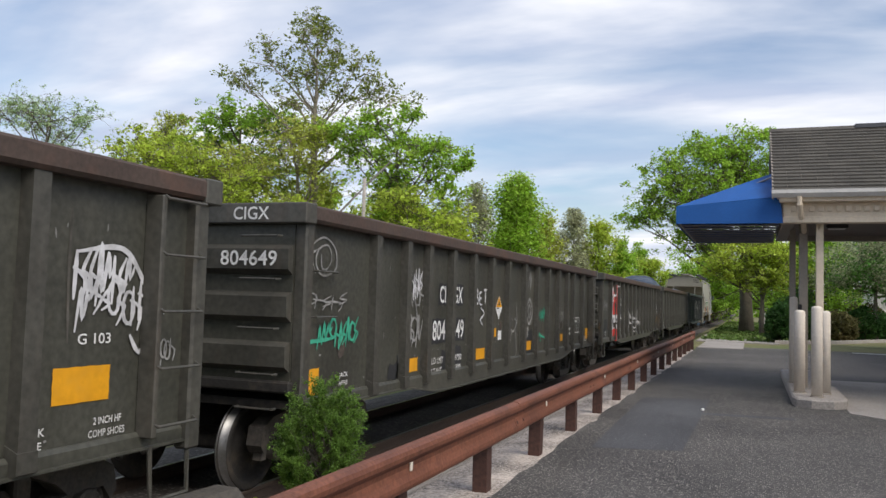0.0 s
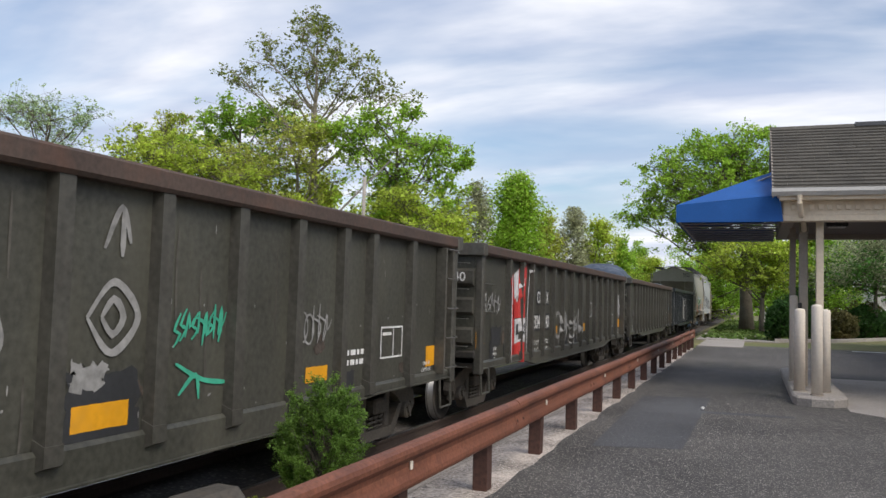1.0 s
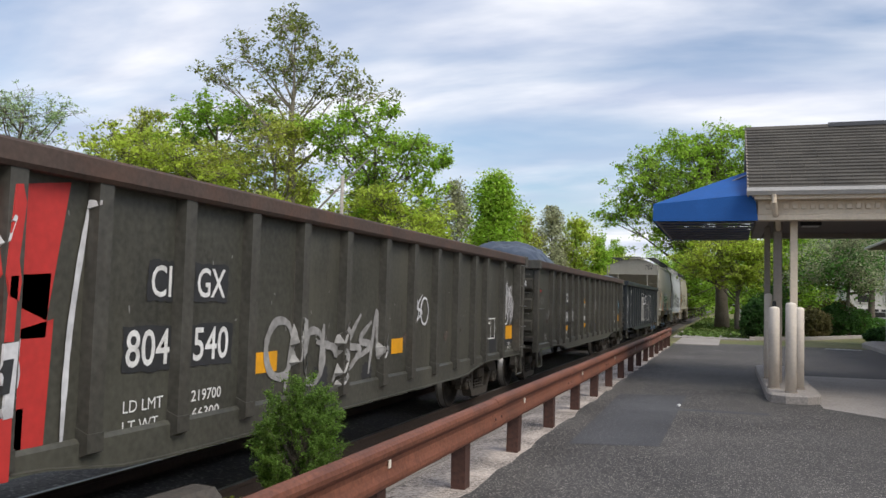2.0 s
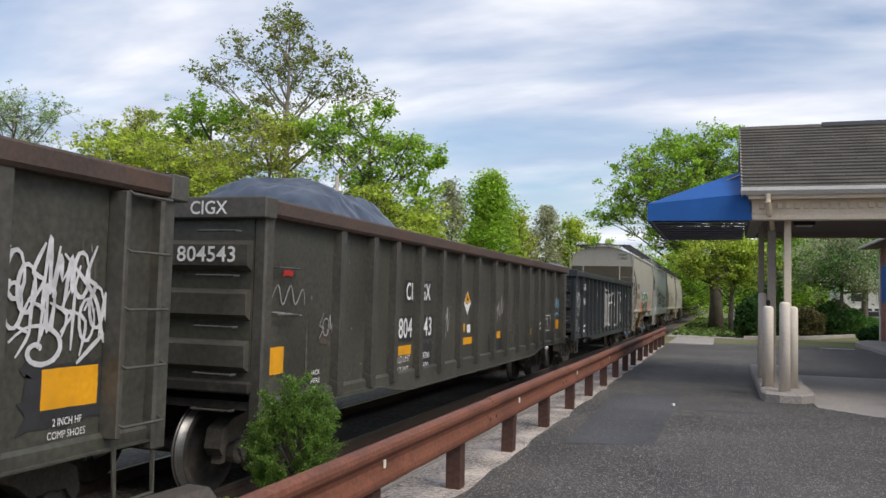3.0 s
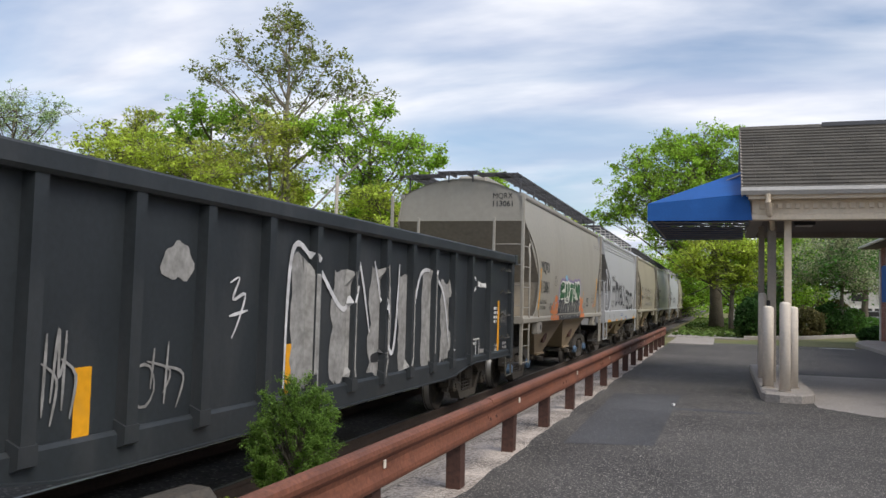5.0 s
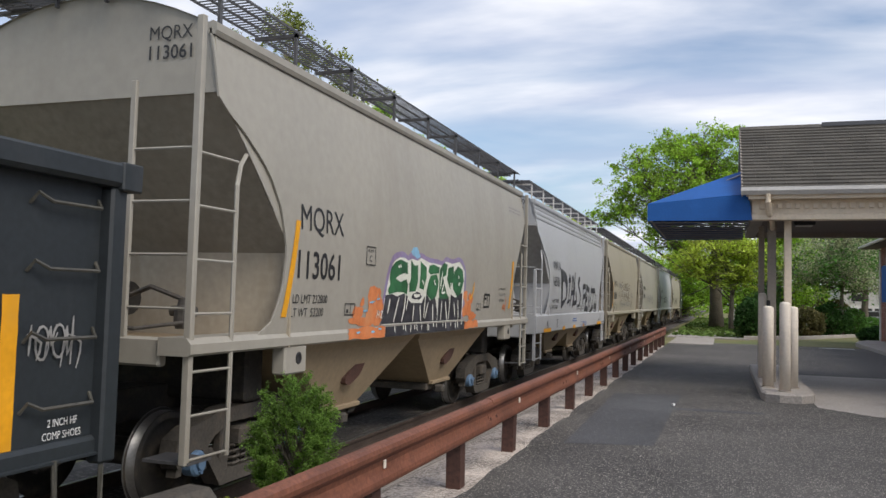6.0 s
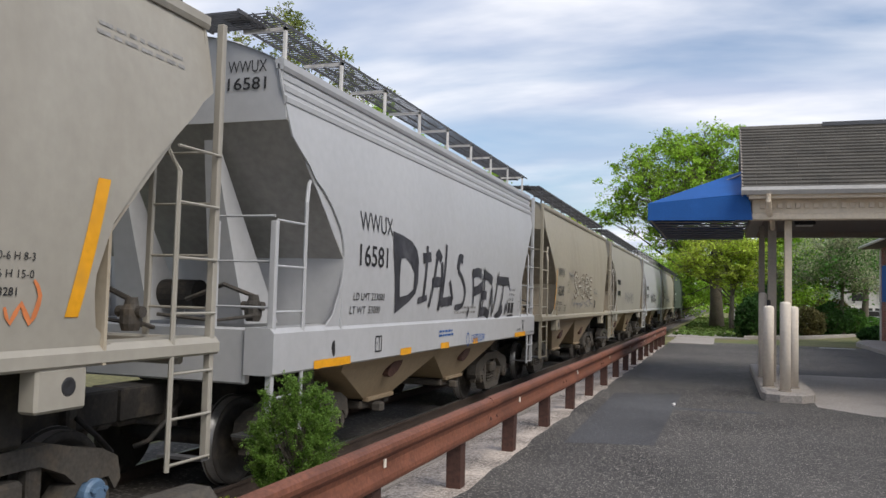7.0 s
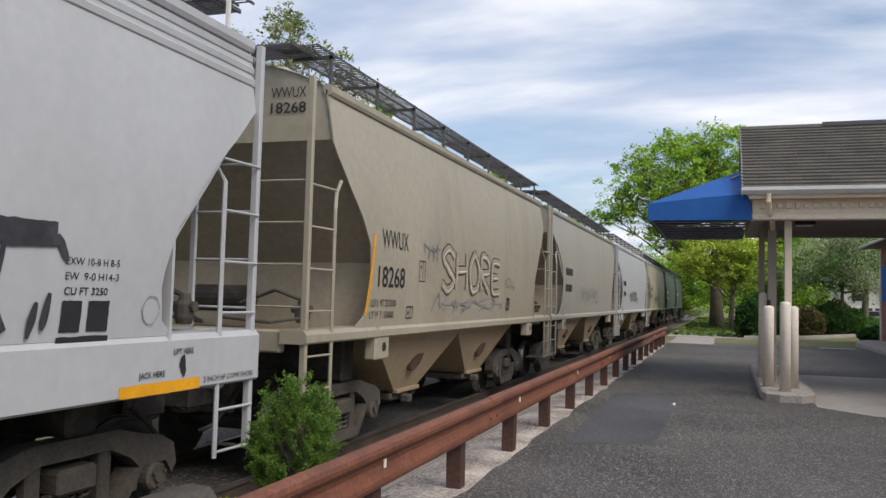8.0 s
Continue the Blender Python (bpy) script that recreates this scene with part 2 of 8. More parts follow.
# soffits of porch and building: beige set far darker than the trim
M["soffit"] = surface("soffit_dark_beige", (0.18, 0.15, 0.125), 0.7, vary=0.1, grain=20, patch=1.5, bump=0.04)
M["canvas"] = surface("blue_canvas", (0.004, 0.085, 0.32), 0.7, vary=0.12, grain=50, patch=1.0, bump=0.1, stain=(0.02, 0.14, 0.5), amount=0.4, stain_scale=1.5)
M["tube"] = surface("aluminium_tube", (0.30, 0.30, 0.32), 0.4, metal=0.6, vary=0.1, grain=20, patch=2, bump=0.02)
M["brick"] = surface("red_brick", (0.24, 0.085, 0.06), 0.85, vary=0.25, grain=40, patch=3, bump=0.3, per_object=0.25)
M["mortar"] = surface("mortar", (0.36, 0.33, 0.30), 0.9, vary=0.15, grain=40, patch=2, bump=0.2)
M["dark_metal"] = surface("dark_lamp_metal", (0.02, 0.019, 0.018), 0.5, vary=0.2, grain=20, patch=2, bump=0.05)
M["bark"] = surface("bark", (0.14, 0.118, 0.092), 0.9, vary=0.4, grain=14, patch=2, bump=0.8)
M["bark_pale"] = surface("pale_bark", (0.27, 0.235, 0.18), 0.9, vary=0.35, grain=10, patch=1.5, bump=0.6)
M["wood_grey"] = surface("grey_wood", (0.36, 0.33, 0.29), 0.85, vary=0.25, grain=14, patch=2, bump=0.3)
M["tie"] = surface("tarred_timber", (0.075, 0.055, 0.045), 0.9, vary=0.4, grain=14, patch=2, bump=0.5)
M["rail_steel"] = surface("rail_steel", (0.075, 0.055, 0.045), 0.7, metal=0.4, vary=0.25, grain=20, patch=2, bump=0.2)


def leaf(name, base, tint, amount=0.6):
    return surface(name, base, 0.55, vary=0.25, grain=3, patch=0.35, bump=0, stain=tint, amount=amount, stain_scale=0.35, per_island=0.55, transmit=0.55, sheen=0.3)


M["leaf_lime"] = leaf("lime_leaves", (0.47, 0.58, 0.085), (0.56, 0.56, 0.10))
M["leaf_green"] = leaf("green_leaves", (0.32, 0.51, 0.065), (0.44, 0.57, 0.075))
M["leaf_fresh"] = leaf("fresh_green_leaves", (0.34, 0.53, 0.065), (0.48, 0.57, 0.085))
M["leaf_dark"] = leaf("dark_green_leaves", (0.11, 0.25, 0.05), (0.18, 0.33, 0.07))
M["leaf_olive"] = leaf("olive_spring_leaves", (0.46, 0.52, 0.10), (0.54, 0.50, 0.11))
M["leaf_dusk"] = leaf("dusky_olive_leaves", (0.23, 0.275, 0.07), (0.34, 0.36, 0.08))
M["leaf_blue"] = leaf("blue_green_leaves", (0.40, 0.52, 0.28), (0.45, 0.56, 0.27))
M["leaf_pale"] = leaf("pale_budding_leaves", (0.42, 0.44, 0.27), (0.5, 0.48, 0.33))
M["leaf_bush"] = leaf("juniper_leaves", (0.17, 0.29, 0.055), (0.29, 0.40, 0.075))
M["leaf_hedge"] = leaf("dark_hedge_leaves", (0.055, 0.13, 0.032), (0.10, 0.20, 0.04))
M["leaf_rust"] = leaf("reddish_azalea_leaves", (0.16, 0.15, 0.06), (0.22, 0.12, 0.07))
M["sleeve"] = surface("beige_plastic_sleeve", (0.70, 0.63, 0.54), 0.75, vary=0.08, grain=20, patch=1.5, bump=0.03, stain=(0.40, 0.33, 0.26), amount=0.5, stain_scale=2.5, streak=4)
M["blossom"] = leaf("cream_blossom", (0.44, 0.47, 0.29), (0.16, 0.25, 0.07), 0.8)
M["grass"] = surface("grass_blades", (0.10, 0.17, 0.03), 0.8, vary=0.3, grain=6, patch=0.5, bump=0, per_island=0.3, stain=(0.20, 0.19, 0.07), amount=0.6, stain_scale=0.4, transmit=0.3)

# ---- mesh helpers ----


class Mesh:
    """Gathers vertices and faces for one mesh."""

    def __init__(self):
        self.v, self.f = [], []

    def add(self, verts, faces):
        k = len(self.v)
        self.v.extend(tuple(p) for p in verts)
        self.f.extend(tuple(i + k for i in q) for q in faces)
        return self

    def box(self, x0, x1, y0, y1, z0, z1, c=0.0):
        """A box; c: chamfer of its edges."""
        if c <= 0:
            return self.add([(x, y, z) for x in (x0, x1) for y in (y0, y1) for z in (z0, z1)],
                            [(0, 1, 3, 2), (4, 6, 7, 5), (0, 4, 5, 1), (2, 3, 7, 6), (0, 2, 6, 4), (1, 5, 7, 3)])
        lo, hi = (x0, y0, z0), (x1, y1, z1)
        c = min(c, 0.45 * min(hi[i] - lo[i] for i in range(3)))
        ids, verts = {}, []
        for sx in (0, 1):
            for sy in (0, 1):
                for sz in (0, 1):
                    s = (sx, sy, sz)
                    for ax in range(3):
                        p = [(hi[i] - c if s[i] else lo[i] + c) for i in range(3)]
                        p[ax] = hi[ax] if s[ax] else lo[ax]
                        ids[(s, ax)] = len(verts)
                        verts.append(p)
        faces = []
        for ax in range(3):
            a, b = [i for i in range(3) if i != ax]
            for d in (0, 1):
                q = []
                for u, w in ((0, 0), (1, 0), (1, 1), (0, 1)):
                    s = [0, 0, 0]
                    s[ax], s[a], s[b] = d, u, w
                    q.append(ids[(tuple(s), ax)])
                faces.append(q)
            for u in (0, 1):
                for w in (0, 1):
                    s0, s1 = [0, 0, 0], [0, 0, 0]
                    s0[a], s0[b], s1[a], s1[b] = u, w, u, w
                    s1[ax] = 1
                    s0, s1 = tuple(s0), tuple(s1)
                    faces.append([ids[(s0, a)], ids[(s0, b)], ids[(s1, b)], ids[(s1, a)]])
        for s in {k[0] for k in ids}:
            faces.append([ids[(s, 0)], ids[(s, 1)], ids[(s, 2)]])
        return self.add(verts, faces)

    def tube(self, pts, radii, sides=6):
        """A round bar along points."""
        pts = [Vector(p) for p in pts]
        if not isinstance(radii, (list, tuple)):
            radii = [radii] * len(pts)
        verts, faces = [], []
        for i, p in enumerate(pts):
            d = (pts[min(i + 1, len(pts) - 1)] - pts[max(i - 1, 0)]).normalized()
            a = d.cross(Vector((0, 0, 1)) if abs(d.z) < 0.9 else Vector((1, 0, 0))).normalized()
            b = d.cross(a)
            for k in range(sides):
                t = 2 * math.pi * k / sides
                verts.append(p + (a * math.cos(t) + b * math.sin(t)) * radii[i])
        for i in range(len(pts) - 1):
            for k in range(sides):
                j = (k + 1) % sides
                faces.append((i * sides + k, i * sides + j, (i + 1) * sides + j, (i + 1) * sides + k))
        faces.append(tuple(range(sides))[::-1])
        faces.append(tuple((len(pts) - 1) * sides + k for k in range(sides)))
        return self.add(verts, faces)

    def sweep(self, profile, path, closed=True, caps=True):
        """A profile of (a, z) swept along path rows (function of a, z -> point)."""
        n = len(profile)
        verts = [fn(*p) for fn in path for p in profile]
        faces = []
        for i in range(len(path) - 1):
            for k in range(n if closed else n - 1):
                j = (k + 1) % n
                faces.append((i * n + k, i * n + j, (i + 1) * n + j, (i + 1) * n + k))
        if closed and caps:
            faces.append(tuple(range(n))[::-1])
            faces.append(tuple((len(path) - 1) * n + k for k in range(n)))
        return self.add(verts, faces)

    def along_y(self, profile, y0, y1, closed=True):
        """A profile of (x, z) drawn from y0 to y1."""
        return self.sweep(profile, [lambda a, z, y=y: (a, y, z) for y in (y0, y1)], closed)

    def along_x(self, profile, x0, x1, closed=True):
        """A profile of (y, z) drawn from x0 to x1."""
        return self.sweep(profile, [lambda a, z, x=x: (x, a, z) for x in (x0, x1)], closed)

    def lathe(self, profile, centre, axis="x", sides=24):
        """A profile of (along, radius) turned about an axis through centre."""
        n = len(profile)
        verts, faces = [], []
        for k in range(sides):
            t = 2 * math.pi * k / sides
            for a, r in profile:
                u, w = r * math.cos(t), r * math.sin(t)
                q = {"x": (a, u, w), "y": (u, a, w), "z": (u, w, a)}[axis]
                verts.append((centre[0] + q[0], centre[1] + q[1], centre[2] + q[2]))
        for k in range(sides):
            j = (k + 1) % sides
            for i in range(n - 1):
                faces.append((k * n + i, k * n + i + 1, j * n + i + 1, j * n + i))
        return self.add(verts, faces)

    def data(self, name, material, smooth=False):
        me = bpy.data.meshes.new(name)
        me.from_pydata(self.v, [], self.f)
        me.materials.append(material)
        bm = bmesh.new()
        bm.from_mesh(me)
        bmesh.ops.recalc_face_normals(bm, faces=bm.faces)
        bm.to_mesh(me)
        bm.free()
        if smooth:
            me.polygons.foreach_set("use_smooth", [True] * len(me.polygons))
        return me


def part(name, mesh, material, parent, label="", smooth=False):
    ob = new(name, mesh.data(name, material, smooth) if isinstance(mesh, Mesh) else mesh)
    ob.parent = parent
    return tagged(ob, label)


def thing(name, label, category, group="", kind="", at=None):
    ob = new(name)
    ob.empty_display_size = 0.3
    if at:
        ob.matrix_world = at
    return tagged(ob, label, category, group, kind)


def solid(name, mesh, material, label, category, group="", kind="", smooth=False):
    return tagged(new(name, mesh.data(name, material, smooth)), label, category, group, kind)


# ---- setting ----
XC, ZR = -5.71, -0.375                 # the track's centre line and its rail tops
SPEED, SPEED_EARLY = 11.74, 11.42     # metres per second, after and before 2.3 s


def build_ground():
    prof = [(-1500, -0.75), (-60, -0.75), (-14, -0.72), (-9.2, -0.70), (-8.2, -0.62), (-7.3, -0.60), (-4.3, -0.60), (-3.5, -0.42), (-2.9, -0.10), (-2.6, -0.03), (9, -0.03), (1500, -0.03)]
    m = Mesh()
    ys = [-1500, -40, 0, 30, 60, 120, 1500]
    m.sweep(prof, [lambda a, z, y=y: (a, y, z) for y in ys], closed=False)
    solid("ground", m, M["soil"], "patchy grass and bare brown soil beside the tracks", "ground", kind="structure")
    b = Mesh()
    b.along_y([(-8.3, -0.66), (-7.4, -0.53), (-4.2, -0.53), (-3.45, -0.58), (-3.45, -0.75), (-8.3, -0.75)], -60, 260)
    solid("track_bed", b, M["ballast"], "dark stone ballast under the railway track", "track bed", kind="structure")
    g = Mesh()
    g.along_y([(-3.9, -0.60), (-3.35, -0.33), (-2.75, -0.02), (-2.30, 0.0), (-2.06, 0.0), (-2.06, -0.2), (-3.9, -0.8)], -25, 33)
    solid("gravel_verge", g, M["gravel"], "pale gravel verge sloping from the pavement to the track", "gravel", kind="structure")
    a = Mesh()
    rnd = random.Random(4)
    ys = [-30 + 0.45 * i for i in range(150)]
    a.sweep([(0, -0.15), (0, 0.004), (1, 0.004), (1, -0.15)],
            [lambda u, z, y=y, e=-2.13 + rnd.uniform(-0.03, 0.05): (e if u == 0 else 60.0, y, z) for y in ys])
    solid("pavement", a, M["asphalt"], "worn grey asphalt car park with pale stone chips", "pavement", kind="structure")
    p = Mesh()
    p.add([(-1.75, 9.6, 0.0085), (-0.75, 9.9, 0.0085), (-0.7, 15.6, 0.0085), (-1.85, 15.2, 0.0085)], [(0, 1, 2, 3)])
    p.add([(-0.75, 13.35, 0.0095), (0.62, 13.5, 0.0095), (0.6, 13.72, 0.0095), (-0.75, 13.6, 0.0095)], [(0, 1, 2, 3)])
    solid("asphalt_patch", p, M["asphalt_new"], "smooth darker asphalt repair in the pavement", "pavement", kind="structure")
    s = Mesh()
    s.add([(1.5, 14.9, 0.012), (2.2, 14.15, 0.012), (12, 13.2, 0.012), (12, 22.3, 0.012), (1.55, 21.6, 0.012),
           (1.5, 14.9, -0.1), (2.2, 14.15, -0.1), (12, 13.2, -0.1), (12, 22.3, -0.1), (1.55, 21.6, -0.1)],
          [(0, 1, 2, 3, 4), (5, 6, 7, 8, 9), (0, 1, 6, 5), (1, 2, 7, 6), (2, 3, 8, 7), (3, 4, 9, 8), (4, 0, 5, 9)])
    solid("concrete_slab", s, M["concrete"], "pale concrete slab under the drive-through roof", "slab", kind="structure")
    c = Mesh()
    c.box(-2.1, -0.35, 35.0, 41.5, -0.1, 0.022)
    c.box(-2.6, 1.2, 41.9, 52, -0.1, 0.014)
    solid("concrete_apron", c, M["concrete"], "cracked pale concrete apron at the pavement's end", "slab", kind="structure")
    w = Mesh()
    for i in range(2):
        w.box(3.7 + 3.1 * i, 5.0 + 3.1 * i, 36.1, 36.3, 0.0, 0.011)
    solid("road_marking", w, M["white"], "worn white parking line on the asphalt", "road marking", kind="structure")
    k = Mesh()
    k.sweep([(0, -0.1), (0, 0.13), (0.03, 0.15), (0.2, 0.15), (0.22, -0.1)],
            [lambda u, z, p=p: (p[0], p[1] + u, z) for p in ((1.0, 42.4), (4.0, 45.6), (9.3, 56), (30, 85))])
    solid("kerb", k, M["concrete"], "pale concrete kerb round the planting bed", "kerb", kind="structure")
    k2 = Mesh()
    k2.sweep([(0, -0.1), (0, 0.13), (0.02, 0.15), (1.6, 0.15), (1.6, -0.1)],
             [lambda u, z, p=p: (p[0] + u, p[1], z) for p in ((5.5, 20), (5.45, 32), (5.5, 39.6), (5.9, 41.6), (6.6, 43.4))])
    solid("sidewalk", k2, M["concrete"], "concrete pavement along the brick building", "sidewalk", kind="structure")


build_ground()


def build_track():
    """Two rails on timber ties."""
    rail_prof = [(-0.075, 0.0), (-0.075, 0.012), (-0.012, 0.03), (-0.012, 0.12), (-0.036, 0.132), (-0.036, 0.165), (-0.03, 0.172),
                 (0.03, 0.172), (0.036, 0.165), (0.036, 0.132), (0.012, 0.12), (0.012, 0.03), (0.075, 0.012), (0.075, 0.0)]
    t = thing("railway_track", "single railway track of rusty steel rails on dark timber ties", "railway track", kind="structure")
    for s in (-1, 1):
        m = Mesh()
        m.along_y([(XC + s * 0.7525 + a, ZR - 0.172 + z) for a, z in rail_prof], -60, 260)
        part("rail", m, M["rail_steel"], t)
        h = Mesh()
        h.box(XC + s * 0.7525 - 0.026, XC + s * 0.7525 + 0.026, -60, 260, ZR - 0.002, ZR + 0.001)
        part("rail_head", h, M["tread"], t, "polished running surface")
    tie = Mesh().box(-1.3, 1.3, -0.11, 0.11, -0.17, 0.0, 0.012).data("tie", M["tie"])
    rnd = random.Random(2)
    for i in range(190):
        ob = new("tie", tie)
        ob.parent = t
        ob.matrix_basis = pose(XC + rnd.uniform(-0.05, 0.05), -12 + i * 0.55 + rnd.uniform(-0.03, 0.03), ZR - 0.172, 0, 0, rnd.uniform(-1, 1))


build_track()


def build_guardrail():
    """A W-beam on steel posts, on the edge of the pavement."""
    g = thing("guardrail", "rusty brown steel W-beam guardrail on steel posts beside the track", "guardrail")
    X0, TOP = -2.16, 0.715
    wave = [(0.0, 0.0), (0.03, 0.005), (0.05, 0.022), (0.058, 0.045), (0.056, 0.075), (0.040, 0.115), (0.030, 0.155), (0.036, 0.19), (0.062, 0.212), (0.080, 0.235),
            (0.084, 0.262), (0.074, 0.288), (0.052, 0.305), (0.02, 0.312)]
    back = [(a - 0.006, z) for a, z in wave][::-1]
    prof = [(X0 + a, TOP - 0.312 + z) for a, z in wave + back]
    joints = [-7.35, -3.55, 0.30, 4.02, 7.80, 11.62, 15.42, 19.24, 23.05, 26.85, 30.6, 33.0]
    for y0, y1 in zip(joints, joints[1:]):
        m = Mesh()
        dz = 0.004 * math.sin(y0)
        off = 0.007 if round(y0 * 10) % 2 else 0.0
        m.along_y([(x + off, z + dz) for x, z in prof], y0 - 0.16, y1 + 0.16)
        part("beam", m, M["rust"], g)
    bolt = Mesh().lathe([(0.0, 0.0), (0.018, 0.004), (0.013, 0.02), (0.0, 0.024)], (0, 0, 0), "x", 8).data("bolt", M["rust_dark"])
    for y in joints[1:-1]:
        for dy in (-0.11, 0.11):
            for dz in (-0.10, -0.21):
                ob = new("bolt", bolt)
                ob.parent = g
                ob.matrix_basis = pose(X0 + 0.036, y + dy, TOP + dz)
    post = Mesh().box(-0.13, 0.0, -0.085, -0.075, -0.55, 0.64).box(-0.13, -0.004, -0.076, 0.076, -0.5, 0.60, 0.006)
    pm = post.data("post", M["rust_dark"])
    y = 6.98 - 1.905 * 6
    rnd = random.Random(8)
    tab = Mesh().box(0, 0.012, -0.018, 0.018, -0.028, 0.028, 0.003).data("reflector", M["sleeve"])
    for i in range(21):
        ob = new("post", pm)
        ob.parent = g
        ob.matrix_basis = pose(X0 + 0.0, y + rnd.uniform(-0.02, 0.02), 0, rnd.uniform(-0.8, 0.8), rnd.uniform(-1, 1))
        if i % 2:
            r = new("reflector", tab)
            r.parent = g
            r.matrix_basis = pose(X0 + 0.036, y + 0.0, TOP - 0.155)
        y += 1.905
    e = Mesh()
    e.lathe([(-0.16, 0.09), (-0.16, 0.1), (0.16, 0.1), (0.16, 0.09)], (X0 - 0.03, 33.2, TOP - 0.16), "z", 14)
    part("end_wing", e, M["rust"], g, "rounded rusty end section")


build_guardrail()


def build_porch():
    """The drive-through roof with its island, posts, sleeves and the blue awning."""
    X0, X1, YF, YB, YR = 0.36, 7.2, 16.35, 22.0, 19.0
    ZE, ZT = 3.88, 5.58
    h = thing("drive_through_roof", "beige drive-through porch with grey shingled gable roof", "porch")
    # the deck under the shingles
    deck = Mesh()
    deck.along_x([(YF, ZE - 0.02), (YR, ZT - 0.02), (YB, ZE - 0.02), (YB, ZE - 0.1), (YR, ZT - 0.12), (YF, ZE - 0.1)], X0, X1)
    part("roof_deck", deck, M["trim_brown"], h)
    gable = Mesh()
    gable.along_x([(YF + 0.25, ZE - 0.08), (YR, ZT - 0.14), (YB - 0.25, ZE - 0.08), (YB - 0.25, 3.42), (YF + 0.25, 3.42)], X0 + 0.22, X0 + 0.30)
    part("gable", gable, M["trim"], h, "beige gable board")
    rake = Mesh()
    for y0, y1 in ((YF, YR), (YB, YR)):
        rake.along_x([(y0, ZE - 0.16), (y1, ZT - 0.17), (y1, ZT + 0.02), (y0, ZE + 0.02)], X0 - 0.03, X0 - 0.003)
    part("rake_board", rake, M["trim_brown"], h, "dark brown rake trim")
    gut = Mesh()
    gut.along_x([(YF - 0.12, ZE + 0.005), (YF - 0.12, ZE - 0.06), (YF - 0.06, ZE - 0.13), (YF + 0.0, ZE - 0.13), (YF + 0.0, ZE + 0.005),
                 (YF - 0.012, ZE + 0.005), (YF - 0.012, ZE - 0.1), (YF - 0.1, ZE - 0.05), (YF - 0.1, ZE + 0.005)], X0 - 0.04, X1)
    part("gutter", gut, M["gutter"], h, "white metal gutter")
    fas = Mesh().box(X0 + 0.1, X1, YF + 0.02, YF + 0.3, ZE - 0.2, ZE - 0.14).box(X0 + 0.06, X1, YF + 0.0, YF + 0.32, ZE - 0.14, ZE - 0.1, 0.01)
    part("soffit_board", fas, M["trim"], h)
    be = Mesh().box(X0 + 0.16, X1, YF + 0.26, YF + 0.46, 3.34, ZE - 0.16, 0.012)
    part("beam", be, M["trim"], h, "beige front beam")
    lo = Mesh().box(X0 + 0.12, X1, YF + 0.235, YF + 0.5, 3.30, 3.42, 0.012)
    part("beam_moulding", lo, M["trim"], h, "beige lower moulding")
    den = Mesh().box(-0.045, 0.045, -0.03, 0.03, -0.05, 0.05, 0.008).data("dentil", M["trim"])
    for i in range(44):
        ob = new("dentil", den)
        ob.parent = h
        ob.matrix_basis = pose(X0 + 0.35 + 0.155 * i, YF + 0.235, 3.56)
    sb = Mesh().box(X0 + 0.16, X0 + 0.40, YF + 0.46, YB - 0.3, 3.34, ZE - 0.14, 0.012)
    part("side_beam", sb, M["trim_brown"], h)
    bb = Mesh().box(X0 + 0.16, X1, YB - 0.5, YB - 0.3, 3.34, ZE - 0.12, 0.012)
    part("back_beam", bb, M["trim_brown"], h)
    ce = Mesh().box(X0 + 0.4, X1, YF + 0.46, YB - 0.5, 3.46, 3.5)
    part("porch_ceiling", ce, M["soffit"], h, "beige boarded soffit, toned darker than the trim")
    dp = Mesh().tube([(0.80, YF - 0.05, ZE - 0.12), (0.80, YF - 0.05, 3.62), (0.83, YF + 0.16, 3.42), (0.90, 16.95, 3.30), (0.93, 17.35, 3.2)], 0.05, 10)
    part("downspout", dp, M["trim"], h, "beige downspout elbow")
    rnd = random.Random(5)
    # shingle courses on the front slope
    n = 20
    for i in range(n):
        a, b = i / n, (i + 1) / n
        y0, z0, y1, z1 = YF - 0.03 + (YR - YF) * a, ZE + (ZT - ZE) * a, YF - 0.03 + (YR - YF) * b, ZE + (ZT - ZE) * b
        for j in range(13):
            xa, xb = X0 - 0.03 + 0.53 * j - (0.26 if i % 2 and j else 0), X0 - 0.03 + 0.53 * (j + 1) - (0.26 if i % 2 else 0)
            m = Mesh()
            xb -= 0.006
            m.add([(xa, y0, z0 - 0.012), (xb, y0, z0 - 0.012), (xb, y0 - 0.004, z0 + 0.014), (xa, y0 - 0.004, z0 + 0.014), (xa, y1 + 0.02, z1 - 0.006), (xb, y1 + 0.02, z1 - 0.006)],
                  [(0, 1, 2, 3), (3, 2, 5, 4), (0, 3, 4), (1, 5, 2), (0, 4, 5, 1)])
            part("shingle", m, M["shingle"], h)
    bs = Mesh()
    bs.along_x([(YR, ZT - 0.015), (YB, ZE - 0.015), (YB, ZE + 0.01), (YR, ZT + 0.01)], X0 - 0.03, X1)
    part("back_slope", bs, M["shingle"], h)
    rc = Mesh().along_x([(YR - 0.16, ZT - 0.085), (YR, ZT + 0.025), (YR + 0.16, ZT - 0.085), (YR, ZT - 0.02)], X0 - 0.03, X1)
    part("ridge_cap", rc, M["shingle"], h)
    rv = Mesh().along_x([(YR - 0.17, ZT - 0.06), (YR, ZT + 0.06), (YR + 0.17, ZT - 0.06), (YR, ZT)], 2.0, X1)
    part("ridge_vent", rv, M["dark_metal"], h, "dark ridge vent")
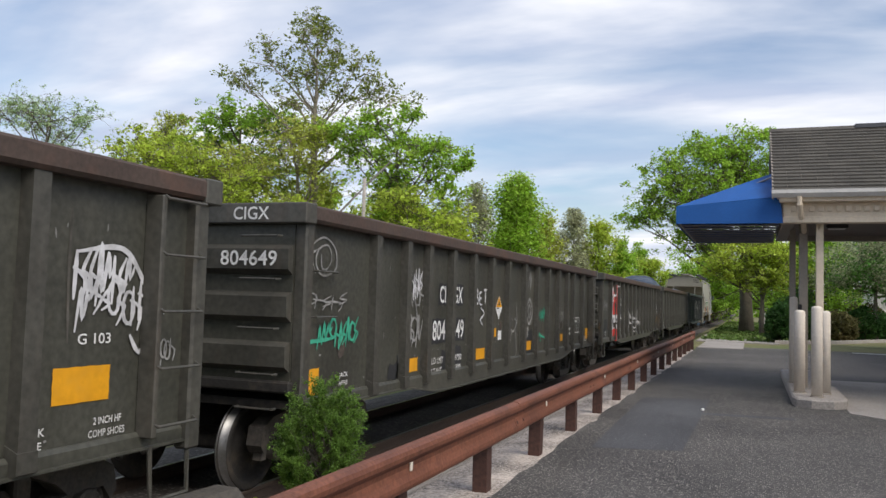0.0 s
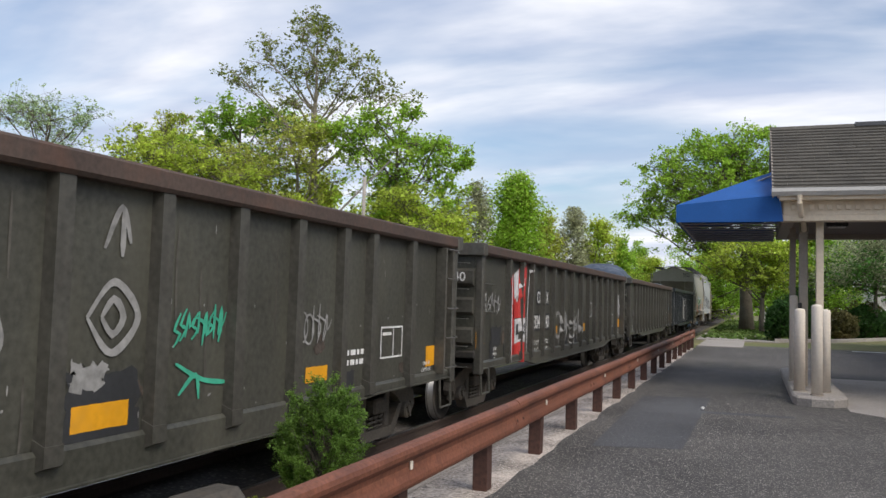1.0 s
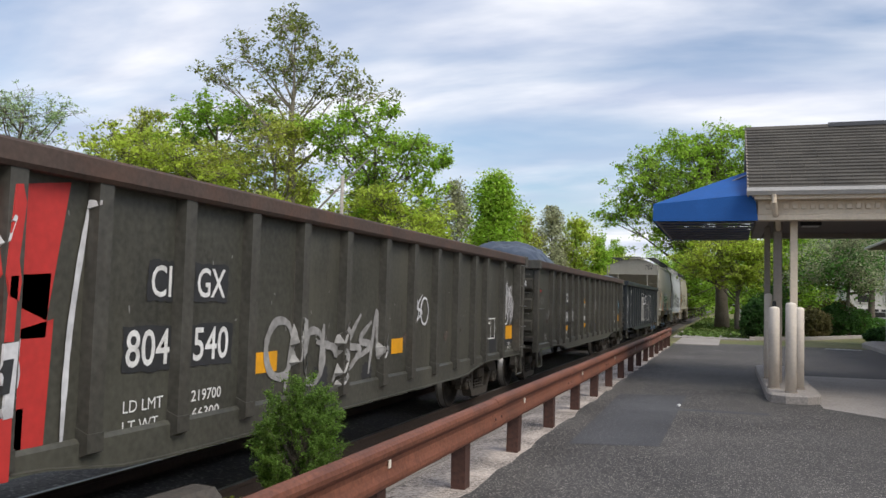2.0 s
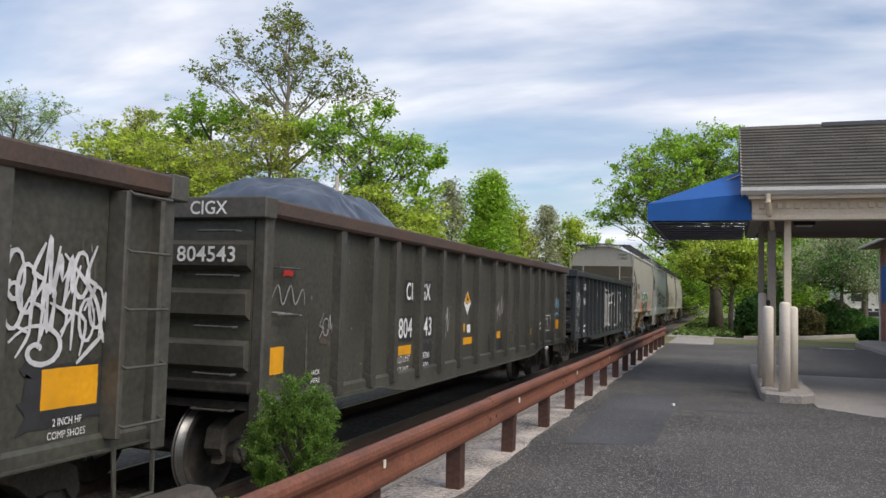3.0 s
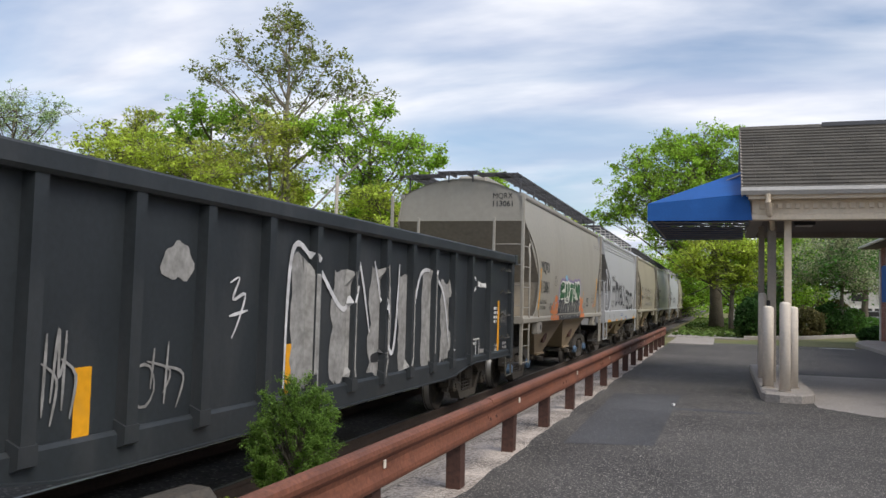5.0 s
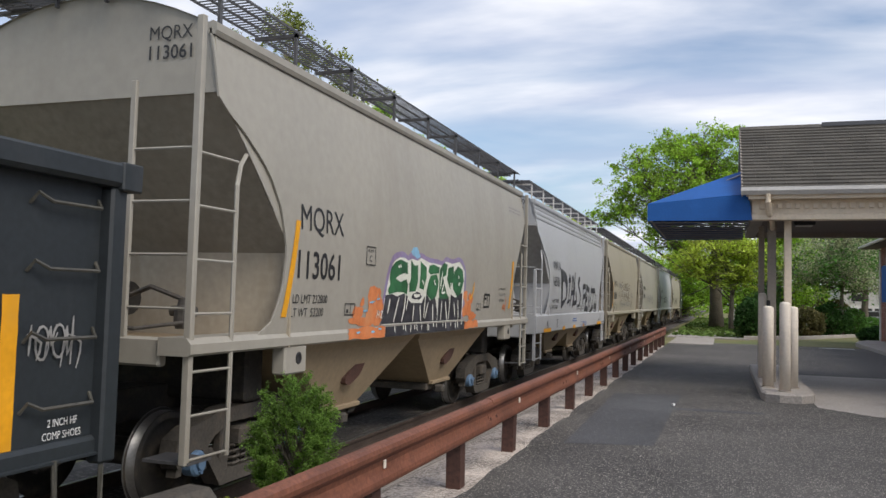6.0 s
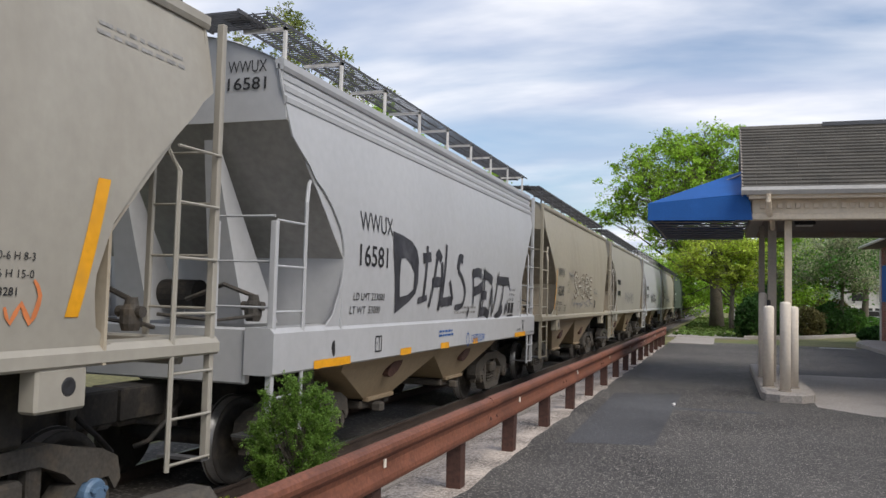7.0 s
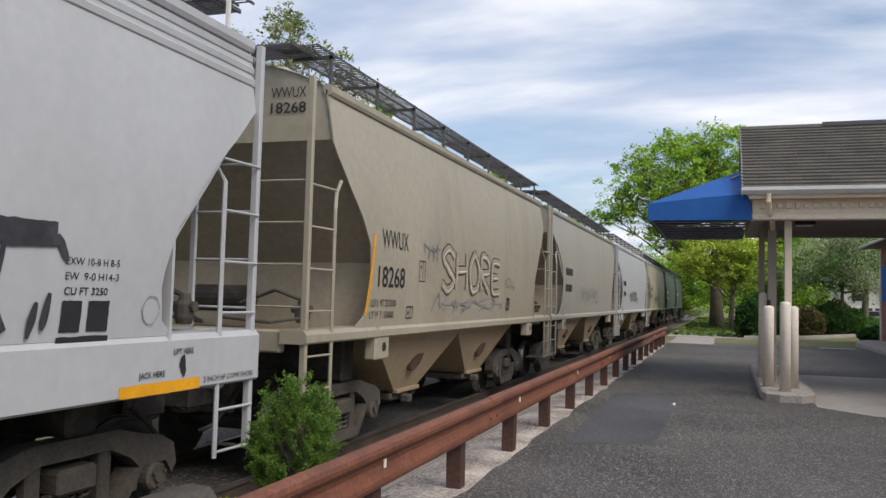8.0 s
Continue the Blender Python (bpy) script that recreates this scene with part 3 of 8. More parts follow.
    # lamp under the soffit
    lamp = thing("soffit_lamp", "dark box lamp fixed under the porch ceiling", "lamp")
    part("lamp_box", Mesh().box(1.38, 1.78, 18.0, 18.3, 3.33, 3.46, 0.02), M["dark_metal"], lamp)
    part("lamp_lens", Mesh().box(1.42, 1.74, 18.03, 18.27, 3.315, 3.33, 0.005), M["gutter"], lamp, "unlit pale lens")
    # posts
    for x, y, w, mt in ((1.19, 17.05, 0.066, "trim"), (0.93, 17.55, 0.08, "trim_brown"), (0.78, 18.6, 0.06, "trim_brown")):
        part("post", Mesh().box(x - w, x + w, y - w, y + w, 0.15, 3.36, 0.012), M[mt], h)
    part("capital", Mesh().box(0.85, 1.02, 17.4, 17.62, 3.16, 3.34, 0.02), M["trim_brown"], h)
    # island
    isl = Mesh()
    out = [(0.66, 15.75), (0.72, 15.42), (0.95, 15.30), (1.3, 15.32), (1.50, 15.55), (1.56, 15.9), (1.56, 22.2), (1.3, 22.7), (0.9, 22.7), (0.66, 22.4)]
    n = len(out)
    inner = [(1.11 + (x - 1.11) * 0.93, y + (0.05 if y < 17 else -0.05)) for x, y in out]
    isl.add([(x, y, -0.1) for x, y in out] + [(x, y, 0.13) for x, y in out] + [(x, y, 0.16) for x, y in inner],
            [(i, (i + 1) % n, n + (i + 1) % n, n + i) for i in range(n)] + [(n + i, n + (i + 1) % n, 2 * n + (i + 1) % n, 2 * n + i) for i in range(n)] + [tuple(range(2 * n, 3 * n))])
    solid("island_kerb", isl, M["concrete"], "raised concrete island carrying the porch posts", "kerb island", kind="structure")
    # sleeved bollards
    bol = None
    prof = [(0.0, 0.0), (0.0, 0.092), (1.54, 0.092), (1.575, 0.08), (1.59, 0.045), (1.593, 0.0)]
    for x, y, k in ((1.055, 15.72, 0.95), (1.23, 16.4, 0.95), (0.81, 16.4, 0.95), (0.80, 18.5, 1.12)):
        if bol is None:
            bol = thing("bollard", "beige plastic-sleeved round bollard on the concrete island", "bollard", "bollards on the island", at=pose(x, y, 0.155))
            part("sleeve", Mesh().lathe(prof, (0, 0, 0), "z", 24), M["sleeve"], bol, smooth=True)
            part("base_ring", Mesh().lathe([(0.0, 0.112), (0.025, 0.112), (0.03, 0.1)], (0, 0, 0), "z", 24), M["trim_brown"], bol)
        else:
            copy_thing(bol, pose(x, y, 0.155) @ Matrix.Diagonal((2 - k * 1.02 + 0.02, 2 - k * 1.02 + 0.02, k, 1.0)))
    box = thing("call_box", "small black call box on the porch post", "call box")
    part("case", Mesh().box(0.83, 0.90, 17.42, 17.5, 1.38, 1.78, 0.015), M["dark_metal"], box)
    # awning
    aw = thing("awning", "blue canvas awning on a metal tube frame", "awning")
    XL, XR, Y0, Y1, ZB, ZV, ZH = -1.42, 0.47, 16.55, 21.6, 3.29, 3.63, 4.22
    top = Mesh()
    XI = XR - 0.12
    yi0, yi1 = Y0 + 0.02, Y1 - 0.02
    th = 0.012
    slope = [(XL, Y0, ZV), (XR, Y0, ZV + 0.17), (XI, Y0 + 1.5, ZH + 0.25), (XI, Y1 - 1.5, ZH + 0.25), (XR, Y1, ZV + 0.17), (XL, Y1, ZV)]
    m2 = [(x, y, z - th) for x, y, z in slope]
    top.add(slope + m2, [(0, 1, 2), (0, 2, 3, 5), (5, 3, 4), (6, 8, 7), (6, 11, 9, 8), (11, 10, 9)])
    part("canopy", top, M["canvas"], aw)
    val = Mesh()
    val.add([(XL, Y0, ZB), (XR + 0.06, Y0, ZB), (XR, Y0, ZV + 0.16), (XL, Y0, ZV), (XL + .01, Y0 + th, ZB), (XR + 0.06, Y0 + th, ZB), (XR, Y0 + th, ZV + 0.16), (XL + .01, Y0 + th, ZV)],
            [(0, 1, 2, 3), (4, 7, 6, 5), (0, 4, 5, 1), (3, 2, 6, 7), (0, 3, 7, 4), (1, 5, 6, 2)])
    val.box(XL, XL + th, Y0 + th, Y1, ZB, ZV)
    val.box(XL, XR, Y1, Y1 + th, ZB, ZV)
    part("valance", val, M["canvas"], aw)
    for i in range(9):
        y = Y0 + 0.06 + (Y1 - Y0 - 0.12) * i / 8
        m = Mesh()
        m.tube([(XL + 0.03, y, ZB + 0.03), (XR, y, ZB + 0.03)], 0.022, 8)
        part("frame_tube", m, M["tube"], aw)
    m = Mesh().tube([(XL + 0.04, Y0 + 0.03, ZB + 0.03), (XL + 0.04, Y1 - 0.03, ZB + 0.03)], 0.022, 8)
    part("frame_tube", m, M["tube"], aw)
    for i in range(4):
        y = Y0 + 1.0 + i * 1.05
        part("frame_brace", Mesh().tube([(XL + 0.05, y, ZV - 0.04), (XI, y, ZH + 0.1)], 0.02, 8), M["tube"], aw)


build_porch()


def build_bank():
    """The brick building at the far side of the porch: only its corner comes into view."""
    b = thing("brick_building", "red brick building with white corner board and blue window panel", "building")
    X0, Y0, Y1, ZE = 6.95, 12.0, 42.4, 4.55
    part("wall", Mesh().box(X0, 24, Y0, Y1, -0.1, ZE), M["mortar"], b)
    brick = Mesh().box(-0.012, 0.05, -0.1, 0.1, -0.031, 0.031, 0.004).data("brick", M["brick"])
    for r in range(56):
        for c in range(5):
            y = Y1 - 0.22 - 0.215 * c - (0.107 if r % 2 else 0)
            z = 0.22 + r * 0.0765
            if 1.95 < z < 3.6 and 0.45 < Y1 - y:
                continue
            ob = new("brick", brick)
            ob.parent = b
            ob.matrix_basis = pose(X0, y, z)
    rest = Mesh()
    for r in range(56):
        rest.box(X0 - 0.01, X0 + 0.02, Y0, Y1 - 1.45, 0.19 + r * 0.0765, 0.252 + r * 0.0765)
    tagged(part("brickwork", rest, M["brick"], b), kind="stuff")
    part("corner_board", Mesh().box(X0 - 0.06, X0 + 0.1, Y1 - 0.1, Y1 + 0.06, 0.1, ZE - 0.2, 0.01), M["gutter"], b, "white corner board")
    part("window", Mesh().box(X0 - 0.05, X0 + 0.02, Y1 - 4.2, Y1 - 0.5, 1.95, 3.6, 0.02), M["canvas"], b, "blue window panel")
    rf = Mesh()
    rf.along_y([(X0 - 0.75, ZE - 0.1), (X0 - 0.75, ZE + 0.02), (15.5, ZE + 3.9), (24.7, ZE), (24.7, ZE - 0.1), (15.5, ZE + 3.75), (X0, ZE + 0.02)], Y0 - 0.6, Y1 + 0.6)
    part("roof", rf, M["shingle"], b, "dark shingled roof")
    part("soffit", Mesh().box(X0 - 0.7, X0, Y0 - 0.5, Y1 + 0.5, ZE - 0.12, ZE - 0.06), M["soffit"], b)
    part("gutter", Mesh().tube([(X0 - 0.8, Y0 - 0.6, ZE - 0.05), (X0 - 0.8, Y1 + 0.6, ZE - 0.05)], 0.07, 8), M["gutter"], b)


build_bank()

# ---- lettering and spray paint ----
_glyphs = {}


def letters(text):
    """Flat mesh of a word in the built-in font: points (u, v) in capital heights, and faces."""
    if text not in _glyphs:
        cu = bpy.data.curves.new("t", "FONT")
        cu.body, cu.size, cu.resolution_u, cu.offset = text, 1.0, 3, 0.0 if "M" in text or "W" in text else 0.011
        ob = bpy.data.objects.new("t", cu)
        scene.collection.objects.link(ob)
        me = bpy.data.meshes.new_from_object(ob.evaluated_get(bpy.context.evaluated_depsgraph_get()))
        v = [(p.co.x / 0.69, p.co.y / 0.69) for p in me.vertices]
        x0, x1 = min(p[0] for p in v), max(p[0] for p in v)
        _glyphs[text] = ([(p[0] - x0, p[1]) for p in v], [tuple(f.vertices) for f in me.polygons], x1 - x0)
        bpy.data.meshes.remove(me)
        bpy.data.objects.remove(ob)
        bpy.data.curves.remove(cu)
    return _glyphs[text]


class Side:
    """Draws on a car's camera-facing side: u metres from the car's front end, z above the rail."""

    def __init__(self, car, face, along=lambda u: u, drop=0.02):
        self.car, self.face = car, face            # face(u, z) -> x of the surface
        self.along, self.drop = along, drop

    def put(self, name, pts, faces, material, lift, label="", normal_x=True):
        pts = [(self.along(u), z - self.drop) for u, z in pts]
        if not isinstance(lift, list):
            lift = [lift] * len(pts)
        m = Mesh().add([(self.face(u, z) + h, u, z) for (u, z), h in zip(pts, lift)], faces)
        me = bpy.data.meshes.new(name)
        me.from_pydata(m.v, [], m.f)
        me.materials.append(M[material])
        return part(name, me, None, self.car, label)

    def word(self, text, u, z, height, material="white", width=None, lift=0.006, lean=0.0):
        v, f, w = letters(text)
        k = (width / w) if width else height * 0.82
        return self.put("lettering", [(u + a * k + lean * b * height, z + b * height) for a, b in v], f, material, lift, "painted lettering " + text)

    def patch(self, u0, u1, z0, z1, material, lift=0.004, name="paint_patch", label="", rough=0.012, seed=1):
        if name.startswith("reflector"):
            rough = 0.003
        rnd = random.Random(seed + int(u0 * 100))
        n = 8
        pts, faces = [], []
        for i in range(n + 1):
            for j in range(n + 1):
                e = rough if i in (0, n) or j in (0, n) else 0
                pts.append((u0 + (u1 - u0) * i / n + rnd.uniform(-e, e), z0 + (z1 - z0) * j / n + rnd.uniform(-e, e)))
        for i in range(n):
            for j in range(n):
                a = i * (n + 1) + j
                faces.append((a, a + n + 1, a + n + 2, a + 1))
        return self.put(name, pts, faces, material, lift, label)

    def strokes(self, lines, material, width, name="spray_mark", lift=0.008, label="", taper=True, seed=0, step=0.0012):
        """Brush strokes along polylines of (u, z)."""
        rnd = random.Random(seed)
        pts, faces, lifts = [], [], []
        for number, line in enumerate(lines):
            p = [Vector(q) for q in line]
            fine = []
            for i in range(len(p) - 1):
                a, b, c, d = p[max(i - 1, 0)], p[i], p[i + 1], p[min(i + 2, len(p) - 1)]
                k = max(2, int((c - b).length / 0.05))
                for s in range(k):
                    t = s / k
                    fine.append(0.5 * ((2 * b) + (c - a) * t + (2 * a - 5 * b + 4 * c - d) * t * t + (3 * b - a - 3 * c + d) * t ** 3))
            fine.append(p[-1])
            k0 = len(pts)
            for i, q in enumerate(fine):
                d = fine[min(i + 1, len(fine) - 1)] - fine[max(i - 1, 0)]
                d = d.normalized() if d.length > 1e-6 else Vector((1, 0))
                e = min(1.0, 0.45 + 2.2 * min(i, len(fine) - 1 - i) / max(len(fine), 1)) if taper else 1.0
                w = width * e * rnd.uniform(0.85, 1.12) / 2
                pts += [(q.x - d.y * w, q.y + d.x * w), (q.x + d.y * w, q.y - d.x * w)]
                lifts += [lift + step * ((number % 7) + i / len(fine))] * 2
            for i in range(len(fine) - 1):
                a = k0 + 2 * i
                faces.append((a, a + 1, a + 3, a + 2))
        return self.put(name, pts, faces, material, lifts, label)

    def quad(self, corners, material, lift, label=""):
        """A four-cornered patch of paint that follows the surface."""
        a, b, c, d = [Vector(p) for p in corners]
        n = 14
        pts = [tuple(a.lerp(b, i / n).lerp(d.lerp(c, i / n), j / 6)) for i in range(n + 1) for j in range(7)]
        faces = [(i * 7 + j, i * 7 + 7 + j, i * 7 + 8 + j, i * 7 + j + 1) for i in range(n) for j in range(6)]
        return self.put("spray_patch", pts, faces, material, lift, label)

    def scrawl(self, u0, u1, z0, z1, material, width, seed, n=7, label="", lift=0.008):
        """An unreadable tag: rows of hooked, slanting strokes with loops."""
        rnd = random.Random(seed)
        lines = []
        w, h = (u1 - u0) / n, z1 - z0
        for i in range(n):
            c = u0 + w * (i + 0.5)
            top, low = z1 - rnd.uniform(0, 0.3) * h, z0 + rnd.uniform(0, 0.35) * h
            kind = rnd.randrange(4)
            if kind == 0:
                lines.append([(c - w * 0.7, low), (c - w * 0.1, top), (c + w * 0.1, low + 0.2 * h), (c + w * 0.8, top - 0.1 * h)])
            elif kind == 1:
                lines.append([(c + w * 0.5, top), (c - w * 0.5, (top + low) / 2), (c + w * 0.5, (top + low) / 2 - 0.08 * h), (c - w * 0.6, low)])
            elif kind == 2:
                r = 0.28 * h
                lines.append([(c + math.cos(t) * w * 0.8, (top + low) / 2 + math.sin(t) * r) for t in (0, 1, 2, 3, 4, 5, 6, 6.8)])
            else:
                lines.append([(c - w * 0.3, top), (c - w * 0.5, low)])
                lines.append([(c - w * 0.8, (top + low) / 2 + 0.1 * h), (c + w * 0.9, (top + low) / 2 - 0.05 * h), (c + w * 0.4, low - 0.08 * h)])
        return self.strokes(lines, material, width, lift=lift, label=label, seed=seed)

    def blob(self, u, z, ru, rz, material, seed, lift=0.005, name="spray_patch", label=""):
        rnd = random.Random(seed)
        ph = [rnd.uniform(0, 6.28) for _ in range(4)]
        n = 28
        pts = [(u, z)]
        for ring in (0.5, 1.0):
            for i in range(n):
                t = 2 * math.pi * i / n
                r = ring * (1 + 0.16 * math.sin(2 * t + ph[0]) + 0.12 * math.sin(3 * t + ph[1]) + 0.08 * math.sin(7 * t + ph[2]))
                pts.append((u + ru * r * math.cos(t), z + rz * r * math.sin(t)))
        faces = [(0, 1 + i, 1 + (i + 1) % n) for i in range(n)] + [(1 + i, 1 + n + i, 1 + n + (i + 1) % n, 1 + (i + 1) % n) for i in range(n)]
        return self.put(name, pts, faces, material, lift, label)

    def lines_of_text(self, u0, u1, z, rows, material="white", size=0.05, gap=0.09, seed=3):
        """Small stencilling too fine to read: plain bars."""
        rnd = random.Random(seed)
        pts, faces = [], []
        for r in range(rows):
            u, zz = u0 + rnd.uniform(0, 0.06), z - r * gap
            while u < u1 - 0.05:
                w = rnd.uniform(0.05, 0.16)
                k = len(pts)
                pts += [(u, zz), (min(u + w, u1), zz), (min(u + w, u1), zz + size), (u, zz + size)]
                faces.append((k, k + 1, k + 2, k + 3))
                u += w + 0.035
        return tagged(self.put("stencilling", pts, faces, material, 0.006, "small stencilled bars"), kind="stuff")

    def frame_box(self, u0, u1, z0, z1, material="white", w=0.022):
        pts, faces = [], []
        um = u0 + (u1 - u0) * 0.55
        for a, b, c, d in ((u0, u1, z0, z0 + w), (u0, u1, z1 - w, z1), (u0, u0 + w, z0 + w, z1 - w), (u1 - w, u1, z0 + w, z1 - w), (um, um + w, z0 + w, z1 - w), (u0 + 0.05, um - 0.05, z1 - 0.11, z1 - 0.07)):
            k = len(pts)
            pts += [(a, c), (b, c), (b, d), (a, d)]
            faces.append((k, k + 1, k + 2, k + 3))
        return self.put("data_panel", pts, faces, material, 0.007, "outlined stencilled data box")


# single-stroke capitals on a unit box
STROKE = {
    "D": [[(0, 1), (0, 0)], [(0, 0.98), (0.75, 0.85), (0.95, 0.5), (0.7, 0.15), (0, 0.02)]],
    "I": [[(0.5, 1), (0.5, 0)], [(0.1, 0.97), (0.9, 0.97)], [(0.1, 0.03), (0.9, 0.03)]],
    "A": [[(0, 0), (0.45, 1), (0.6, 0.9), (1, 0)], [(0.2, 0.4), (0.85, 0.4)]],
    "L": [[(0.1, 1), (0.05, 0), (0.9, 0.08)]],
    "S": [[(0.95, 0.85), (0.5, 1), (0.05, 0.78), (0.5, 0.5), (0.95, 0.25), (0.5, 0), (0, 0.15)]],
    "B": [[(0.05, 0), (0.05, 1), (0.7, 0.95), (0.75, 0.6), (0.1, 0.52), (0.85, 0.4), (0.85, 0.08), (0.05, 0)]],
    "E": [[(0.95, 1), (0.1, 0.95), (0.1, 0.05), (0.95, 0)], [(0.1, 0.5), (0.75, 0.52)]],
    "N": [[(0, 0), (0.05, 1), (0.9, 0), (0.95, 1)]],
    "T": [[(0, 0.95), (1, 1)], [(0.5, 0.97), (0.45, 0)]],
    "R": [[(0.05, 0), (0.05, 1), (0.75, 0.95), (0.8, 0.6), (0.1, 0.5), (0.9, 0)]],
    "H": [[(0, 0), (0.05, 1)], [(0.95, 0), (0.9, 1)], [(0.03, 0.5), (0.95, 0.55)]],
    "M": [[(0, 0), (0.12, 1), (0.5, 0.4), (0.88, 1), (1, 0)]],
    "O": [[(0.5, 1), (0.05, 0.6), (0.25, 0.05), (0.8, 0.1), (0.95, 0.6), (0.5, 1)]],
    "Y": [[(0, 1), (0.5, 0.5), (1, 1)], [(0.5, 0.5), (0.4, 0)]],
    "V": [[(0, 1), (0.5, 0), (1, 1)]],
    "C": [[(0.95, 0.85), (0.5, 1), (0.05, 0.5), (0.5, 0), (0.95, 0.15)]],
    "U": [[(0, 1), (0.1, 0.1), (0.8, 0.1), (0.95, 1)]],
    "i": [[(0.5, 0.6), (0.5, 0)], [(0.45, 0.85), (0.55, 0.9)]],
    ".": [[(0.4, 0.02), (0.6, 0.1)]],
}


def drawn(text, boxes):
    """Hand-drawn capitals: one box (u0, u1, z0, z1) a letter."""
    out = []
    for ch, (u0, u1, z0, z1) in zip(text, boxes):
        out += [[(u0 + (u1 - u0) * a, z0 + (z1 - z0) * b) for a, b in line] for line in STROKE[ch]]
    return out


# ---- the train ----
WHEEL_R = 0.457
_shared = {}


def shared(name, build):
    if name not in _shared:
        _shared[name] = build()
    return _shared[name]


def wheelset_mesh():
    m = Mesh()
    for s in (-1, 1):
        prof = [(0.03, 0.0), (0.03, 0.12), (0.05, 0.13), (0.0, 0.20), (-0.015, 0.36), (0.045, 0.385), (0.05, 0.40), (0.05, WHEEL_R - 0.012), (0.04, WHEEL_R), (-0.055, WHEEL_R + 0.003),
                (-0.06, WHEEL_R + 0.027), (-0.075, WHEEL_R + 0.03), (-0.09, WHEEL_R + 0.015), (-0.09, 0.40), (-0.06, 0.37), (-0.05, 0.2), (-0.08, 0.13), (-0.08, 0.0)]
        m.lathe([(s * (0.75 + a), r) for a, r in prof], (0, 0, 0), "x", 36)
        m.lathe([(s * 0.8, 0.08), (s * 1.06, 0.075), (s * 1.06, 0.0)], (0, 0, 0), "x", 12)
    m.lathe([(-0.7, 0.085), (0.7, 0.085)], (0, 0, 0), "x", 12)
    me = m.data("wheelset", M["steel_black"], True)
    me.materials.append(M["tread"])
    for p in me.polygons:
        r = math.hypot(p.center.y, p.center.z)
        if r > WHEEL_R - 0.012 and abs(p.center.x) > 0.6 and abs(p.normal.x) < 0.6:
            p.material_index = 1
    return me


def side_frame_mesh(s):
    """A cast side frame with its windows."""
    m = Mesh()
    if s:
        a, b = sorted((s * 0.92, s * 1.10))
        c, d = sorted((s * 0.96, s * 1.06))
        # arched top member with sloping ends over the bearings, lower tension member, columns
        top = [(-1.16, 0.70), (-1.20, 0.52), (-1.14, 0.44), (-1.06, 0.56), (-0.72, 0.56), (-0.60, 0.66), (-0.36, 0.76), (0.36, 0.76), (0.60, 0.66), (0.72, 0.56), (1.06, 0.56), (1.14, 0.44), (1.20, 0.52), (1.16, 0.70), (0.98, 0.79), (0.80, 0.82), (0.45, 0.91), (-0.45, 0.91), (-0.80, 0.82), (-0.98, 0.79)]
        m.along_x(top, a, b)
        low = [(-0.78, 0.56), (-0.64, 0.56), (-0.40, 0.30), (0.40, 0.30), (0.64, 0.56), (0.78, 0.56), (0.48, 0.17), (-0.48, 0.17)]
        m.along_x(low, a, b)
        for y in (-0.36, 0.36):
            m.box(c, d, y - 0.07, y + 0.07, 0.25, 0.80, 0.015)
        for y in (-0.89, 0.89):
            m.along_x([(y - 0.2, 0.54), (y - 0.24, 0.36), (y - 0.15, 0.36), (y - 0.13, 0.52), (y + 0.13, 0.52), (y + 0.15, 0.36), (y + 0.24, 0.36), (y + 0.2, 0.54)], c, d)
    return m.data("side_frame", M["truck"])


def truck_frame_mesh():
    """The bolster between the side frames, with its brake beams."""
    m = Mesh()
    m.box(-1.14, 1.14, -0.2, 0.2, 0.50, 0.70, 0.03)
    m.box(-0.35, 0.35, -0.3, 0.3, 0.66, 0.80, 0.04)
    for y in (-0.35, 0.35):
        m.box(-0.8, 0.8, y - 0.04, y + 0.04, 0.38, 0.52, 0.01)
        m.box(-0.06, 0.06, min(y, y * 0.5), max(y, y * 0.5), 0.44, 0.53, 0.01)
    return m.data("truck", M["truck"])


def spring_mesh():
    m = Mesh()
    pts = [(0.062 * math.cos(t * 0.9), 0.062 * math.sin(t * 0.9), 0.27 + 0.0088 * t) for t in range(30)]
    m.tube(pts, 0.019, 5)
    return m.data("spring", M["truck"])


def cap_mesh(material):
    m = Mesh()
    for s in (1,):
        m.lathe([(s * 1.02, 0.12), (s * 1.13, 0.12), (s * 1.15, 0.10), (s * 1.15, 0.055), (s * 1.175, 0.05), (s * 1.175, 0.0)], (0, 0, 0), "x", 18)
        for k in range(3):
            t = 2.1 * k + 0.5
            m.lathe([(s * 1.15, 0.02), (s * 1.18, 0.02), (s * 1.18, 0.0)], (0, 0.075 * math.cos(t), 0.075 * math.sin(t)), "x", 6)
    return m.data("bearing_cap", material)


ROLLING = []                           # wheelsets with their place on the truck


def add_truck(car, y, cap="truck"):
    t = part("truck", shared("truck", truck_frame_mesh), None, car, "cast steel freight truck")
    t.matrix_basis = pose(0, y, 0)
    part("side_frame", shared("side_frame_far", lambda: side_frame_mesh(-1)), None, t)
    part("side_frame", shared("side_frame_near", lambda: side_frame_mesh(1)), None, t)
    for x in (-1.01, 1.01):
        for dy in (-0.15, 0.0, 0.15):
            part("spring", shared("spring", spring_mesh), None, t, "coil spring").matrix_basis = pose(x, dy, 0)
    for dy in (-0.89, 0.89):
        w = part("wheelset", shared("wheelset", wheelset_mesh), None, t, "steel wheels on an axle with polished treads")
        w.matrix_basis = pose(0, dy, WHEEL_R)
        c = part("bearing_cap", shared("cap_" + cap, lambda: cap_mesh(M[cap])), None, t)
        c.matrix_basis = pose(0, dy, WHEEL_R)
    return t


